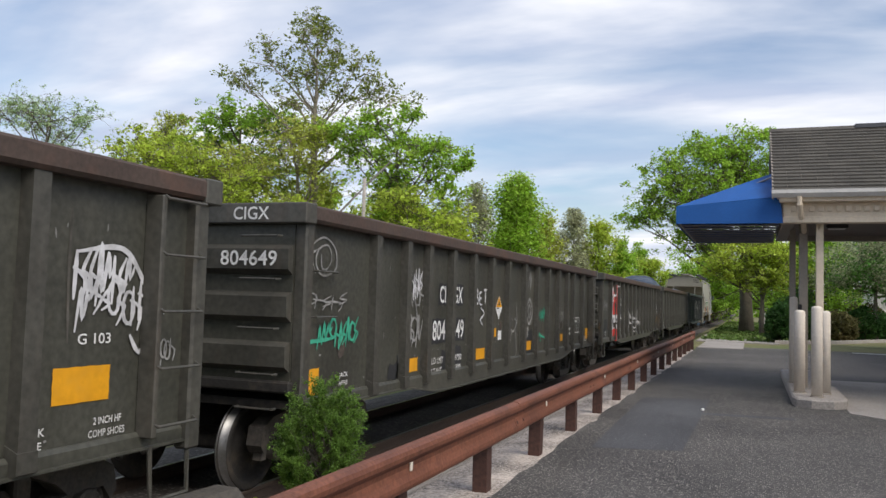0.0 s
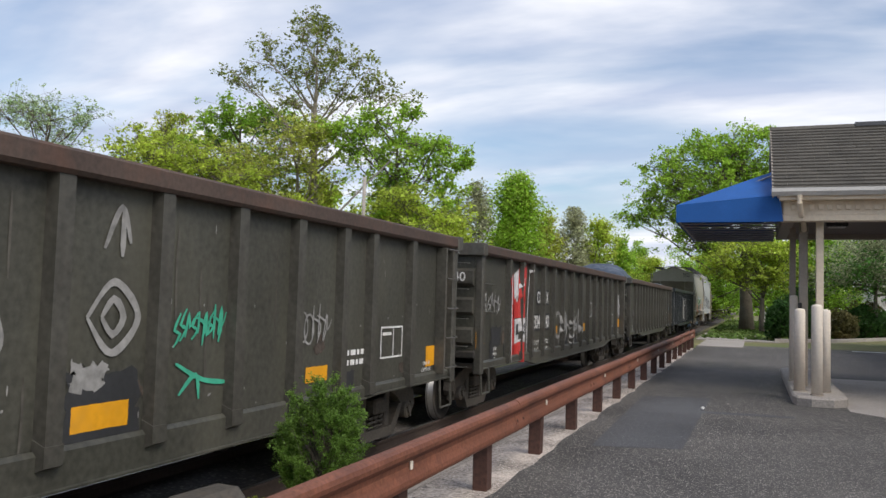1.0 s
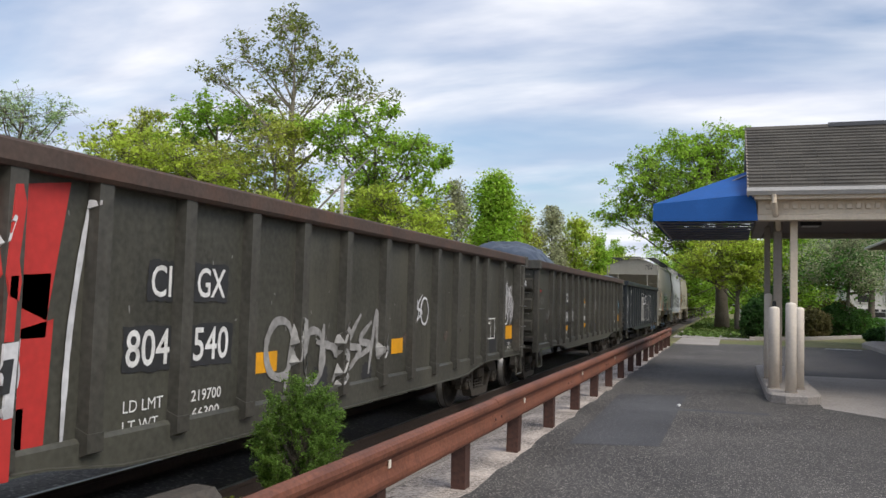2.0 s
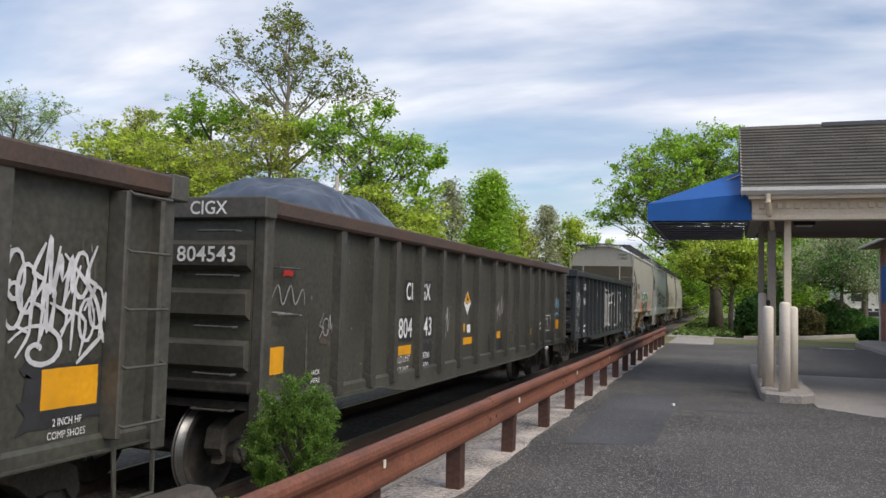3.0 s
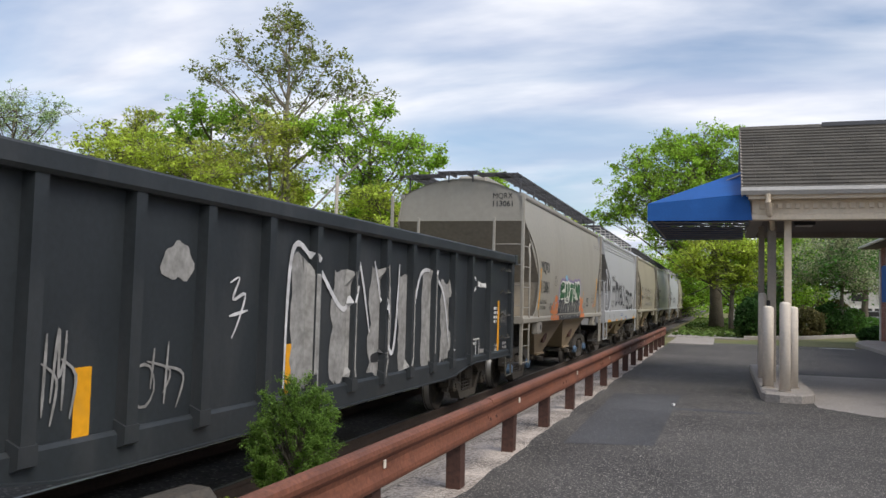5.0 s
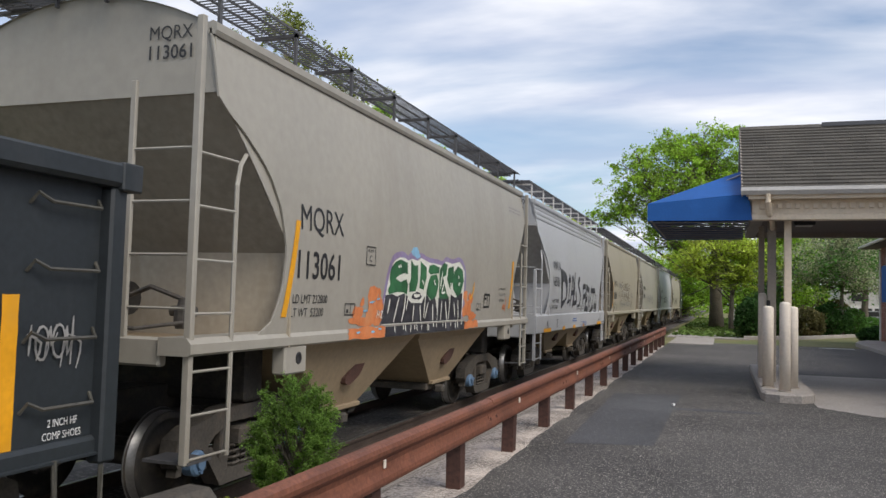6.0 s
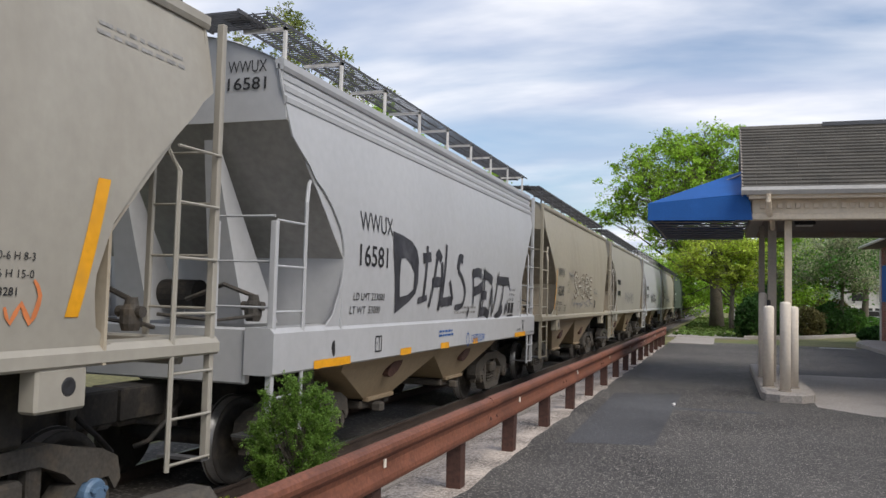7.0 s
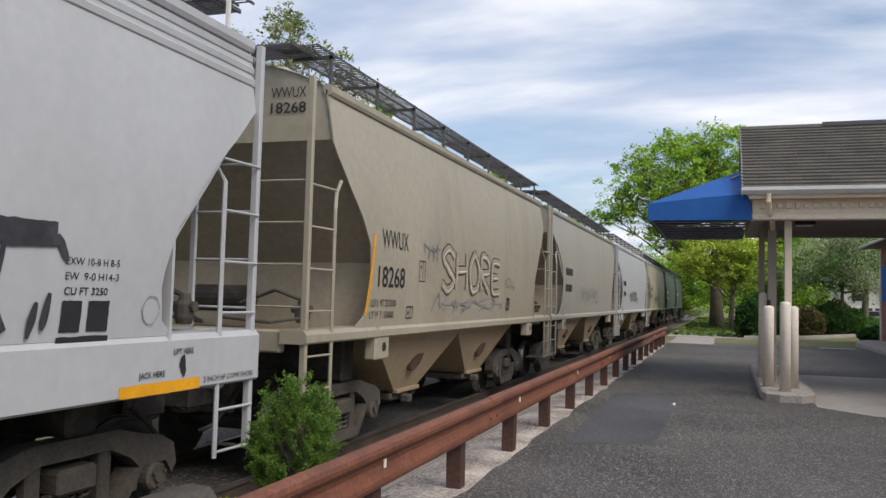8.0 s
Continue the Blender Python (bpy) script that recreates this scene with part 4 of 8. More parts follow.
def add_coupler(car, y, way, material):
    """A knuckle coupler at a car's end; way: -1 at the front."""
    m = Mesh()
    m.box(-0.1, 0.1, min(y, y + way * 0.5), max(y, y + way * 0.5), 0.72, 0.95, 0.03)
    m.box(-0.16, 0.12, min(y + way * 0.36, y + way * 0.66), max(y + way * 0.36, y + way * 0.66), 0.68, 1.0, 0.05)
    m.box(0.03, 0.17, min(y + way * 0.5, y + way * 0.74), max(y + way * 0.5, y + way * 0.74), 0.70, 0.98, 0.04)
    m.box(-0.3, 0.3, min(y, y + way * 0.12), max(y, y + way * 0.12), 0.62, 1.06, 0.02)
    part("coupler", m, M["truck"], car, "knuckle coupler")
    h = Mesh().tube([(0.35, y + way * 0.05, 0.9), (0.36, y + way * 0.28, 0.72), (0.33, y + way * 0.5, 0.55), (0.25, y + way * 0.62, 0.5)], 0.026, 8)
    part("air_hose", h, M["steel_black"], car, "black rubber brake hose", True)


def rung(car, u, z, x=1.6, length=0.45, material="rib_dark", name="grab_iron", axis="y", drop=0.0):
    k = 0.07
    if axis == "y":
        pts = [(x, u, z), (x + k, u + 0.005, z - drop), (x + k, u + length - 0.005, z - drop), (x, u + length, z)]
    else:
        pts = [(u, x, z), (u + 0.005, x - k, z), (u + length - 0.005, x - k, z), (u + length, x, z)]
    return part(name, Mesh().tube(pts, 0.012, 6), M[material], car)


def gondola(label, L, ribs, paint="paint_dark", ribpaint="rib_dark", chord="chord", rib_w=0.15, back_ladder=True):
    """A high-sided gondola: front end at y=0, rail top at z=0."""
    car = thing("gondola_car", label, "railway gondola", "cars of the train")
    Z0, Z1, ZC, XS, XO = 0.86, 2.95, 2.78, 1.50, 1.60
    for s in (-1, 1):
        m = Mesh()
        a, b = sorted((s * (XS - 0.03), s * XS))
        m.box(a, b, 0.06, L - 0.06, Z0 + 0.1, ZC + 0.02)
        part("side_panel", m, M[paint], car)
        m = Mesh()
        belly = [(0.04, 0.05), (2.5, 0.05), (3.0, 0.02), (3.7, -0.08), (4.2, -0.10), (L - 4.3, -0.10), (L - 3.8, -0.08), (L - 3.1, 0.02), (L - 2.6, 0.05), (L - 0.04, 0.05)]
        pr = [(XS - 0.05, 0.16), (XS + 0.02, 0.16), (XS + 0.045, 0.13), (XS + 0.045, 0.0), (XS + 0.075, -0.005), (XS + 0.075, -0.02), (XS - 0.05, -0.02)]
        m.sweep(pr, [lambda x, z, y=y, d=d: (s * x, y, Z0 + z if z > 0.05 else Z0 + z + d) for y, d in belly])
        part("side_sill", m, M[paint], car)
        m = Mesh()
        pr = [(1.42, ZC + 0.01), (1.44, Z1 - 0.01), (1.46, Z1), (1.62, Z1), (1.635, Z1 - 0.02), (1.635, ZC + 0.03), (1.61, ZC), (1.45, ZC)]
        m.along_y([(s * x, z) for x, z in pr], -0.03, L + 0.03)
        part("top_chord", m, M[chord], car, "rust-brown top chord")
        # tapered ribs with sloping feet
        w = rib_w / 2
        rm = shared("rib%d%.2f%s" % (s, rib_w, ribpaint), lambda: Mesh().add(
            [(s * (XS - 0.005), -w, Z0 + 0.12), (s * (XS - 0.005), w, Z0 + 0.12), (s * XO, w - 0.006, Z0 + 0.16), (s * XO, -w + 0.006, Z0 + 0.16), (s * (XS - 0.005), -w, ZC), (s * (XS - 0.005), w, ZC), (s * XO, w - 0.006, ZC), (s * XO, -w + 0.006, ZC)],
            [(0, 3, 2, 1), (4, 5, 6, 7), (0, 1, 5, 4), (3, 7, 6, 2), (0, 4, 7, 3), (1, 2, 6, 5)]).data("rib", M[ribpaint]))
        fm = shared("foot%d%s" % (s, ribpaint), lambda: Mesh().add(
            [(s * (XS + 0.04), -0.085, Z0 + 0.03), (s * (XS + 0.04), 0.085, Z0 + 0.03), (s * (XO + 0.008), 0.08, Z0 + 0.06), (s * (XO + 0.008), -0.08, Z0 + 0.06), (s * (XS - 0.01), -0.082, Z0 + 0.24), (s * (XS - 0.01), 0.082, Z0 + 0.24), (s * (XO + 0.006), 0.078, Z0 + 0.19), (s * (XO + 0.006), -0.078, Z0 + 0.19)],
            [(0, 3, 2, 1), (4, 5, 6, 7), (0, 1, 5, 4), (3, 7, 6, 2), (0, 4, 7, 3), (1, 2, 6, 5)]).data("rib_foot", M[ribpaint]))
        for u in ribs:
            for nm, me in (("rib", rm), ("rib_foot", fm)):
                o = part(nm, me, None, car)
                o.matrix_basis = pose(0, u, 0)
        for u in (0.09, L - 0.09):
            part("corner_post", Mesh().box(min(s * 1.46, s * 1.6), max(s * 1.46, s * 1.6), u - 0.08, u + 0.08, Z0 - 0.04, ZC, 0.02), M[ribpaint], car)
    # ends: sheet, three deep horizontal stiffeners, cap
    for y, way in ((0.0, -1), (L, 1)):
        m = Mesh().box(-1.47, 1.47, min(y, y - way * 0.03), max(y, y - way * 0.03), Z0 + 0.3, ZC)
        part("end_panel", m, M[paint], car)
        for z, h in ((2.40, 0.2), (1.93, 0.2), (1.44, 0.2)):
            pr = [(y - way * 0.01, z - h / 2 - 0.06), (y + way * 0.09, z - h / 2), (y + way * 0.10, z + h / 2), (y - way * 0.01, z + h / 2 + 0.05)]
            part("end_stiffener", Mesh().along_x(pr, -1.46, 1.46), M[ribpaint], car)
        cap = Mesh().box(-1.645, 1.645, min(y - way * 0.12, y + way * 0.09), max(y - way * 0.12, y + way * 0.09), ZC - 0.025, Z1 + 0.012, 0.012)
        part("end_chord", cap, M[chord if paint != "paint_dark" else ribpaint], car)
        part("end_sill", Mesh().box(-1.5, 1.5, min(y - way * 0.1, y + way * 0.05), max(y - way * 0.1, y + way * 0.05), Z0 + 0.22, Z0 + 0.34, 0.02), M["steel_black"], car)
        for x0 in (-1.42, 1.0):
            for z in (2.62, 2.2, 1.72, 1.28, 0.95):
                rung(car, x0, z, y + way * 0.16, 0.42, ribpaint, axis="x") if way < 0 else None
        add_coupler(car, y, way, paint)
        for s in (-1, 1):
            for yy in ((y + 0.12) if way < 0 else (y - 0.55),):
                st = Mesh().tube([(s * 1.56, yy, Z0 + 0.05), (s * 1.58, yy + 0.01, 0.50), (s * 1.58, yy + 0.42, 0.50), (s * 1.56, yy + 0.43, Z0 + 0.05)], 0.02, 6)
                part("stirrup_step", st, M["rib_dark"], car)
    # ladders at the back corner, on both sides
    for s in (-1, 1):
        u = L - 0.62
        if back_ladder:
            part("ladder_stile", Mesh().box(min(s * 1.5, s * 1.66), max(s * 1.5, s * 1.66), u - 0.025, u + 0.025, 0.98, 2.76, 0.008), M[ribpaint], car)
            for i in range(5):
                z = 1.06 + 0.42 * i
                o = part("ladder_rung", Mesh().tube([(s * 1.65, u, z + 0.02), (s * 1.665, u + 0.03, z), (s * 1.665, u + 0.47, z), (s * 1.6, u + 0.5, z + 0.02)], 0.013, 6), M[ribpaint], car)
        else:
            for z in (2.64, 2.2, 1.74, 1.29):
                part("grab_iron", Mesh().tube([(s * 1.5, L - 0.80, z - 0.05), (s * 1.56, L - 0.79, z + 0.02), (s * 1.57, L - 0.68, z - 0.03), (s * 1.57, L - 0.24, z - 0.03), (s * 1.5, L - 0.2, z + 0.03)], 0.014, 6), M["rib_dark"], car)
        for z in (2.3, 1.83):
            o = part("grab_iron", Mesh().tube([(s * 1.5, 0.28, z), (s * 1.58, 0.29, z), (s * 1.58, 0.72, z), (s * 1.5, 0.73, z)], 0.012, 6), M[ribpaint], car)
    # underframe
    part("centre_sill", Mesh().box(-0.22, 0.22, 0.1, L - 0.1, 0.62, 0.95, 0.02), M["steel_black"], car)
    part("floor_pan", Mesh().box(-1.46, 1.46, 0.05, L - 0.05, Z0 + 0.06, Z0 + 0.14), M["steel_black"], car)
    cb = shared("crossbearer", lambda: Mesh().along_y([(-1.45, 0.94), (-0.25, 0.66), (0.25, 0.66), (1.45, 0.94)], -0.04, 0.04).data("crossbearer", M["steel_black"]))
    for i in range(7):
        o = part("crossbearer", cb, None, car)
        o.matrix_basis = pose(0, L * (0.2 + 0.1 * i), 0)
    part("brake_cylinder", Mesh().lathe([(-0.35, 0.0), (-0.35, 0.13), (0.3, 0.13), (0.35, 0.05), (0.35, 0.0)], (0.75, L * 0.42, 0.72), "y", 14), M["steel_black"], car)
    for y in (1.32, L - 1.55):
        add_truck(car, y)
    return car


def heap(car, y0, y1, top, material, seed, label, x=1.36, base=2.55):
    """A covered load: a rumpled sheet over a heap, with hanging edges."""
    rnd = random.Random(seed)
    nx, ny = 34, max(24, int((y1 - y0) * 13))
    pts, faces = [], []
    for j in range(ny + 1):
        v = j / ny
        for i in range(nx + 1):
            u = 2 * i / nx - 1
            e = (1 - abs(u) ** 3) * max(0.0, 1 - abs(2 * v - 1) ** 4) ** 0.7
            q = Vector((u * 3, (y0 + v * (y1 - y0)) * 1.6, seed))
            z = base + (top - base) * e * (0.85 + 0.2 * noise.noise(q * 0.5)) + 0.15 * (0.4 - abs(noise.noise(q * 1.1 + Vector((noise.noise(q * 0.8), 0, 0))))) + 0.12 * (0.35 - abs(noise.noise(Vector((q.x * 1.4, q.y * 3.4, q.z)))))
            pts.append((u * x, y0 + v * (y1 - y0), z))
    for j in range(ny):
        for i in range(nx):
            a = j * (nx + 1) + i
            faces.append((a, a + 1, a + nx + 2, a + nx + 1))
    n = len(pts)
    m = Mesh().add(pts, faces)
    return part("tarp", m, M[material], car, label, True)


def load_bed(car, L, z=2.3):
    pts, faces = [], []
    ny = 40
    for j in range(ny + 1):
        for i in range(7):
            u = i / 3 - 1
            pts.append((u * 1.46, 0.05 + (L - 0.1) * j / ny, z + 0.12 * noise.noise(Vector((u * 2, j * 0.7, 3)))))
    for j in range(ny):
        for i in range(6):
            a = j * 7 + i
            faces.append((a, a + 1, a + 8, a + 7))
    part("load", Mesh().add(pts, faces), M["ballast"], car, "dark heaped load")


RIBS = [1.70, 2.62, 3.37, 4.33, 5.30, 6.27, 7.28, 8.42, 9.40, 10.38, 11.36, 12.31, 13.03, 14.2]


def gon_side(ribs, w=0.085):
    """Surface of a gondola's side: the sheet, standing out on its ribs."""
    def face(u, z):
        return 1.605 if any(abs(u - r) < w * 0.72 for r in ribs) else 1.503
    return face


def flat_side(u, z):
    return 1.503


def hazard_diamond(s, u, z):
    s.put("placard", [(u - 0.2, z), (u, z - 0.21), (u + 0.2, z), (u, z + 0.21)], [(0, 1, 2, 3)], "white", 0.006, "yellow and white hazard placard")
    s.put("placard_top", [(u - 0.18, z + 0.005), (u + 0.18, z + 0.005), (u, z + 0.19)], [(0, 1, 2)], "yellow", 0.009)
    s.put("placard_symbol", [(u - 0.05, z + 0.04), (u + 0.05, z + 0.04), (u, z + 0.13)], [(0, 1, 2)], "mark_black", 0.012)
    s.lines_of_text(u - 0.1, u + 0.1, z - 0.03, 1, "mark_black", 0.025)


def end_mark(car, mark, number):
    """Reporting mark and number on the front end."""
    for text, x, z, h, w in ((mark, 0.80, 2.795, 0.125, 0.42), (number, 0.68, 2.335, 0.145, 0.66)):
        v, f, wd = letters(text)
        m = Mesh().add([(x + a * w / wd, (-0.096 if z > 2.7 else -0.112), z + b * h) for a, b in v], f)
        me = bpy.data.meshes.new("lettering")
        me.from_pydata(m.v, [], m.f)
        me.materials.append(M["white"])
        part("lettering", me, None, car, "painted lettering " + text)


def sill_marks(s, L, seed):
    s.word("JACK", 1.05, 1.19, 0.05, width=0.2)
    s.word("HERE", 1.05, 1.10, 0.05, width=0.2)
    s.patch(1.13, 1.15, 1.0, 1.07, "white", name="arrow_mark", rough=0.002)
    s.word("JACK", L - 1.58, 1.13, 0.05, width=0.19)
    s.word("HERE", L - 1.57, 1.045, 0.05, width=0.16)
    s.patch(L - 1.5, L - 1.485, 0.97, 1.02, "white", name="arrow_mark", rough=0.002)
    s.word("2 INCH HF", L - 0.98, 1.145, 0.05, width=0.26)
    s.word("COMP SHOES", L - 1.02, 1.06, 0.05, width=0.34)


def cig_marks(s, o, a, b):
    """Large reporting mark, number and weights, split by a rib; o: offset along the car."""
    s.patch(4.00 - o, 4.32 - o, 1.98, 2.30, "patch_black", 0.004)
    s.patch(4.58 - o, 5.06 - o, 1.98, 2.30, "patch_black", 0.004)
    s.patch(3.76 - o, 4.32 - o, 1.44, 1.79, "patch_black", 0.004)
    s.patch(4.56 - o, 5.16 - o, 1.44, 1.79, "patch_black", 0.004)
    s.word("CI", 4.04 - o, 2.02, 0.24, width=0.24)
    s.word("GX", 4.62 - o, 2.02, 0.24, width=0.40)
    s.word(a, 3.79 - o, 1.49, 0.27, width=0.50)
    s.word(b, 4.60 - o, 1.49, 0.27, width=0.50)
    s.word("LD LMT", 3.79 - o, 1.15, 0.09, width=0.45)
    s.word("LT WT", 3.79 - o, 1.00, 0.09, width=0.40)
    s.word("219700", 4.60 - o, 1.15, 0.09, width=0.42)
    s.word("66300", 4.62 - o, 1.00, 0.09, width=0.38)


def grime(s, L, seed):
    """Touch-up patches and pale scuffs."""
    rnd = random.Random(seed)
    for i in range(5):
        u = rnd.uniform(0.5, L - 1.2)
        s.patch(u, u + rnd.uniform(0.25, 0.5), 1.05, 1.05 + rnd.uniform(0.15, 0.35), "patch_black", 0.0035, seed=seed + i, rough=0.03)
    lines = []
    for i in range(40):
        u, z = rnd.uniform(0.2, L - 0.3), rnd.uniform(1.05, 2.7)
        lines.append([(u, z), (u + rnd.uniform(-0.01, 0.01), z - rnd.uniform(0.02, 0.09))])
    tagged(s.strokes(lines, "spray_grey", 0.014, "scuff", 0.003, "pale scuffs", seed=seed, step=0.00005), kind="stuff")
    runs, flakes = [], []
    for i in range(26):
        u, z = rnd.uniform(0.3, L - 0.4), rnd.uniform(1.5, 2.75)
        e = z - rnd.uniform(0.25, 0.9)
        runs.append([(u, z), (u + rnd.uniform(-0.012, 0.012), (z + e) / 2), (u + rnd.uniform(-0.02, 0.02), max(1.0, e))])
    tagged(s.strokes(runs, "stain_run", 0.02, "stain_runs", 0.0022, "pale dried run-off streaks", seed=seed + 1, step=0.00005), kind="stuff")
    for i in range(34):
        u, z = rnd.uniform(0.3, L - 0.4), rnd.uniform(1.02, 2.2)
        a = rnd.uniform(0.01, 0.05)
        flakes.append([(u, z), (u + a, z + rnd.uniform(-0.02, 0.02))])
    tagged(s.strokes(flakes, "spray_grey", 0.022, "paint_flakes", 0.003, "flaked paint spots", seed=seed + 2, step=0.00005), kind="stuff")
    for i in range(6):
        u = rnd.uniform(0.5, L - 1.0)
        s.blob(u, rnd.uniform(1.1, 1.7), rnd.uniform(0.06, 0.16), rnd.uniform(0.05, 0.14), "rust_bloom", seed * 7 + i, 0.0026, "rust_bloom", "rusty bloom in the paint")


CARS = []                              # (car, place of its front end along the track at 4.5 s)


def car_a():
    L = 15.88
    c = gondola("dark weathered gondola car with white tag and yellow plate", L, RIBS)
    load_bed(c, L)
    sf = Side(c, flat_side, lambda u: u - 0.08)
    sf.patch(14.53, 15.03, 1.31, 1.55, "yellow", name="reflector_plate", label="yellow reflective plate")
    sf.scrawl(14.66, 15.2, 1.9, 2.4, "spray_white", 0.036, 11, 8, "white spray tag")
    sf.scrawl(14.7, 15.35, 1.78, 2.2, "spray_white", 0.03, 15, 9)
    sf.strokes([[(14.68, 2.32), (15.1, 2.36), (15.35, 2.1), (15.5, 1.96), (15.56, 1.9)], [(15.2, 1.75), (15.3, 1.62), (15.42, 1.7), (15.48, 1.6)]], "spray_white", 0.04)
    sf.word("G 103", 14.72, 1.70, 0.07, width=0.3)
    sf.scrawl(15.55, 15.68, 1.5, 1.75, "spray_grey", 0.02, 12, 3)
    sill_marks(sf, L, 3)
    grime(sf, L, 3)
    CARS.append((c, -62.5))


def car_b():
    L = 15.85
    c = gondola("dark weathered gondola car with teal and white tags", L, RIBS)
    load_bed(c, L)
    heap(c, 5.6, 10.5, 3.12, "tarp_pale", 5, "pale plastic sheet over the load")
    sf = Side(c, flat_side, lambda u: u - 0.09)
    end_mark(c, "CIGX", "804649")
    cig_marks(sf, 0.0, "804", "649")
    sf.strokes([[(0.45, 2.3), (0.35, 2.55), (0.6, 2.68), (0.85, 2.58), (0.88, 2.36), (0.6, 2.28), (0.45, 2.4), (0.5, 2.55), (0.7, 2.6), (0.78, 2.45), (0.62, 2.3)], [(0.25, 2.45), (0.5, 2.56)], [(0.55, 2.5), (0.58, 2.35), (0.7, 2.36)]], "spray_grey", 0.022, label="scratchy white spray drawing")
    sf.scrawl(0.28, 1.15, 1.92, 2.12, "spray_grey", 0.02, 21, 5)
    sf.scrawl(0.55, 1.45, 1.5, 1.86, "spray_teal", 0.034, 22, 10, "teal spray tag")
    sf.strokes([[(0.15, 1.65), (0.35, 1.6), (0.9, 1.62)], [(0.2, 1.5), (0.45, 1.62)]], "spray_teal", 0.04)
    sf.patch(0.17, 0.60, 1.02, 1.32, "yellow", name="reflector_plate", label="yellow reflective plate")
    sf.scrawl(2.72, 3.34, 2.05, 2.52, "spray_white", 0.03, 23, 8, "white spray tag")
    sf.scrawl(2.75, 3.5, 1.9, 2.25, "spray_grey", 0.026, 29, 6)
    sf.scrawl(2.72, 3.34, 1.3, 1.85, "spray_grey", 0.04, 25, 4)
    sf.strokes([[(2.74, 2.0), (2.95, 2.05), (3.05, 1.95)], [(2.90, 1.86), (2.86, 1.76), (2.94, 1.70), (3.02, 1.78), (2.96, 1.88), (2.90, 1.86)], [(3.12, 2.0), (3.2, 1.8), (3.18, 1.4)], [(2.70, 1.52), (2.86, 1.52)], [(2.78, 1.62), (2.98, 1.62), (2.96, 1.45)], [(2.72, 1.30), (2.80, 1.30), (2.86, 1.12)]], "spray_grey", 0.03, label="thin white spray drawing")
    sf.strokes([[(3.62, 1.95), (3.52, 1.8), (3.66, 1.75), (3.64, 1.45)], [(3.52, 2.05), (3.68, 2.03)]], "spray_grey", 0.035)
    sf.patch(2.82, 3.27, 1.10, 1.28, "yellow", name="reflector_plate")
    sf.strokes(drawn("BET", [(5.6, 5.8, 2.0, 2.25), (5.85, 6.0, 2.0, 2.2), (6.05, 6.25, 2.0, 2.25)]) + [[(5.9, 1.95), (6.1, 1.85), (5.9, 1.75), (6.05, 1.65)]], "spray_white", 0.04, label="white spray letters")
    sf.patch(5.75, 6.2, 1.1, 1.28, "yellow", name="reflector_plate")
    hazard_diamond(sf, 6.96, 1.95)
    sf.patch(6.63, 6.84, 1.44, 1.59, "yellow", name="reflector_plate")
    sf.patch(6.95, 7.15, 1.38, 1.54, "white", name="placard")
    sf.strokes([[(7.75, 2.0), (7.62, 1.7), (7.9, 1.5), (8.15, 1.72), (8.05, 2.05)], [(7.62, 1.75), (7.5, 2.0)], [(7.8, 1.5), (7.7, 1.1), (7.95, 1.0), (8.15, 1.1), (8.05, 1.5)], [(7.8, 1.75), (7.85, 1.7)], [(7.98, 1.75), (8.05, 1.7)]], "spray_grey", 0.04, label="white spray drawing of a horned face")
    sf.strokes([[(8.82, 1.87), (9.06, 2.12), (9.31, 1.87), (9.06, 1.62), (8.82, 1.87)], [(8.95, 1.87), (9.06, 2.0), (9.16, 1.87), (9.06, 1.75), (8.95, 1.87)]], "spray_grey", 0.06, label="pale spray diamond")
    sf.strokes([[(8.95, 2.35), (9.1, 2.65), (9.2, 2.4)], [(9.12, 2.66), (9.12, 2.3)]], "spray_grey", 0.05)
    sf.scrawl(9.72, 10.35, 1.6, 1.98, "spray_teal", 0.032, 26, 9, "teal spray tag")
    sf.strokes([[(9.75, 1.5), (10.1, 1.35), (10.5, 1.3)], [(9.8, 1.25), (10.0, 1.4), (10.05, 1.2)]], "spray_teal", 0.04)
    sf.patch(8.66, 9.36, 0.98, 1.5, "patch_black", 0.003, rough=0.04)
    sf.patch(8.73, 9.26, 1.1, 1.28, "yellow", name="reflector_plate")
    sf.patch(8.72, 9.02, 1.38, 1.56, "spray_grey", 0.0045, rough=0.03)
    sf.strokes([[(9.5, 1.55), (9.58, 1.3), (9.5, 1.1)], [(9.46, 1.05), (9.4, 0.98)]], "spray_white", 0.05)
    sf.scrawl(11.6, 12.2, 1.45, 2.0, "spray_grey", 0.025, 27, 5)
    sf.patch(11.75, 12.2, 1.17, 1.33, "yellow", name="reflector_plate")
    sf.frame_box(13.5, 14.15, 1.31, 1.70)
    sf.patch(14.98, 15.45, 1.12, 1.40, "yellow", name="reflector_plate")
    sf.lines_of_text(12.6, 13.1, 1.4, 2, "white", 0.06, 0.11, 7)
    sill_marks(sf, L, 13)
    grime(sf, L, 13)
    CARS.append((c, -45.1))


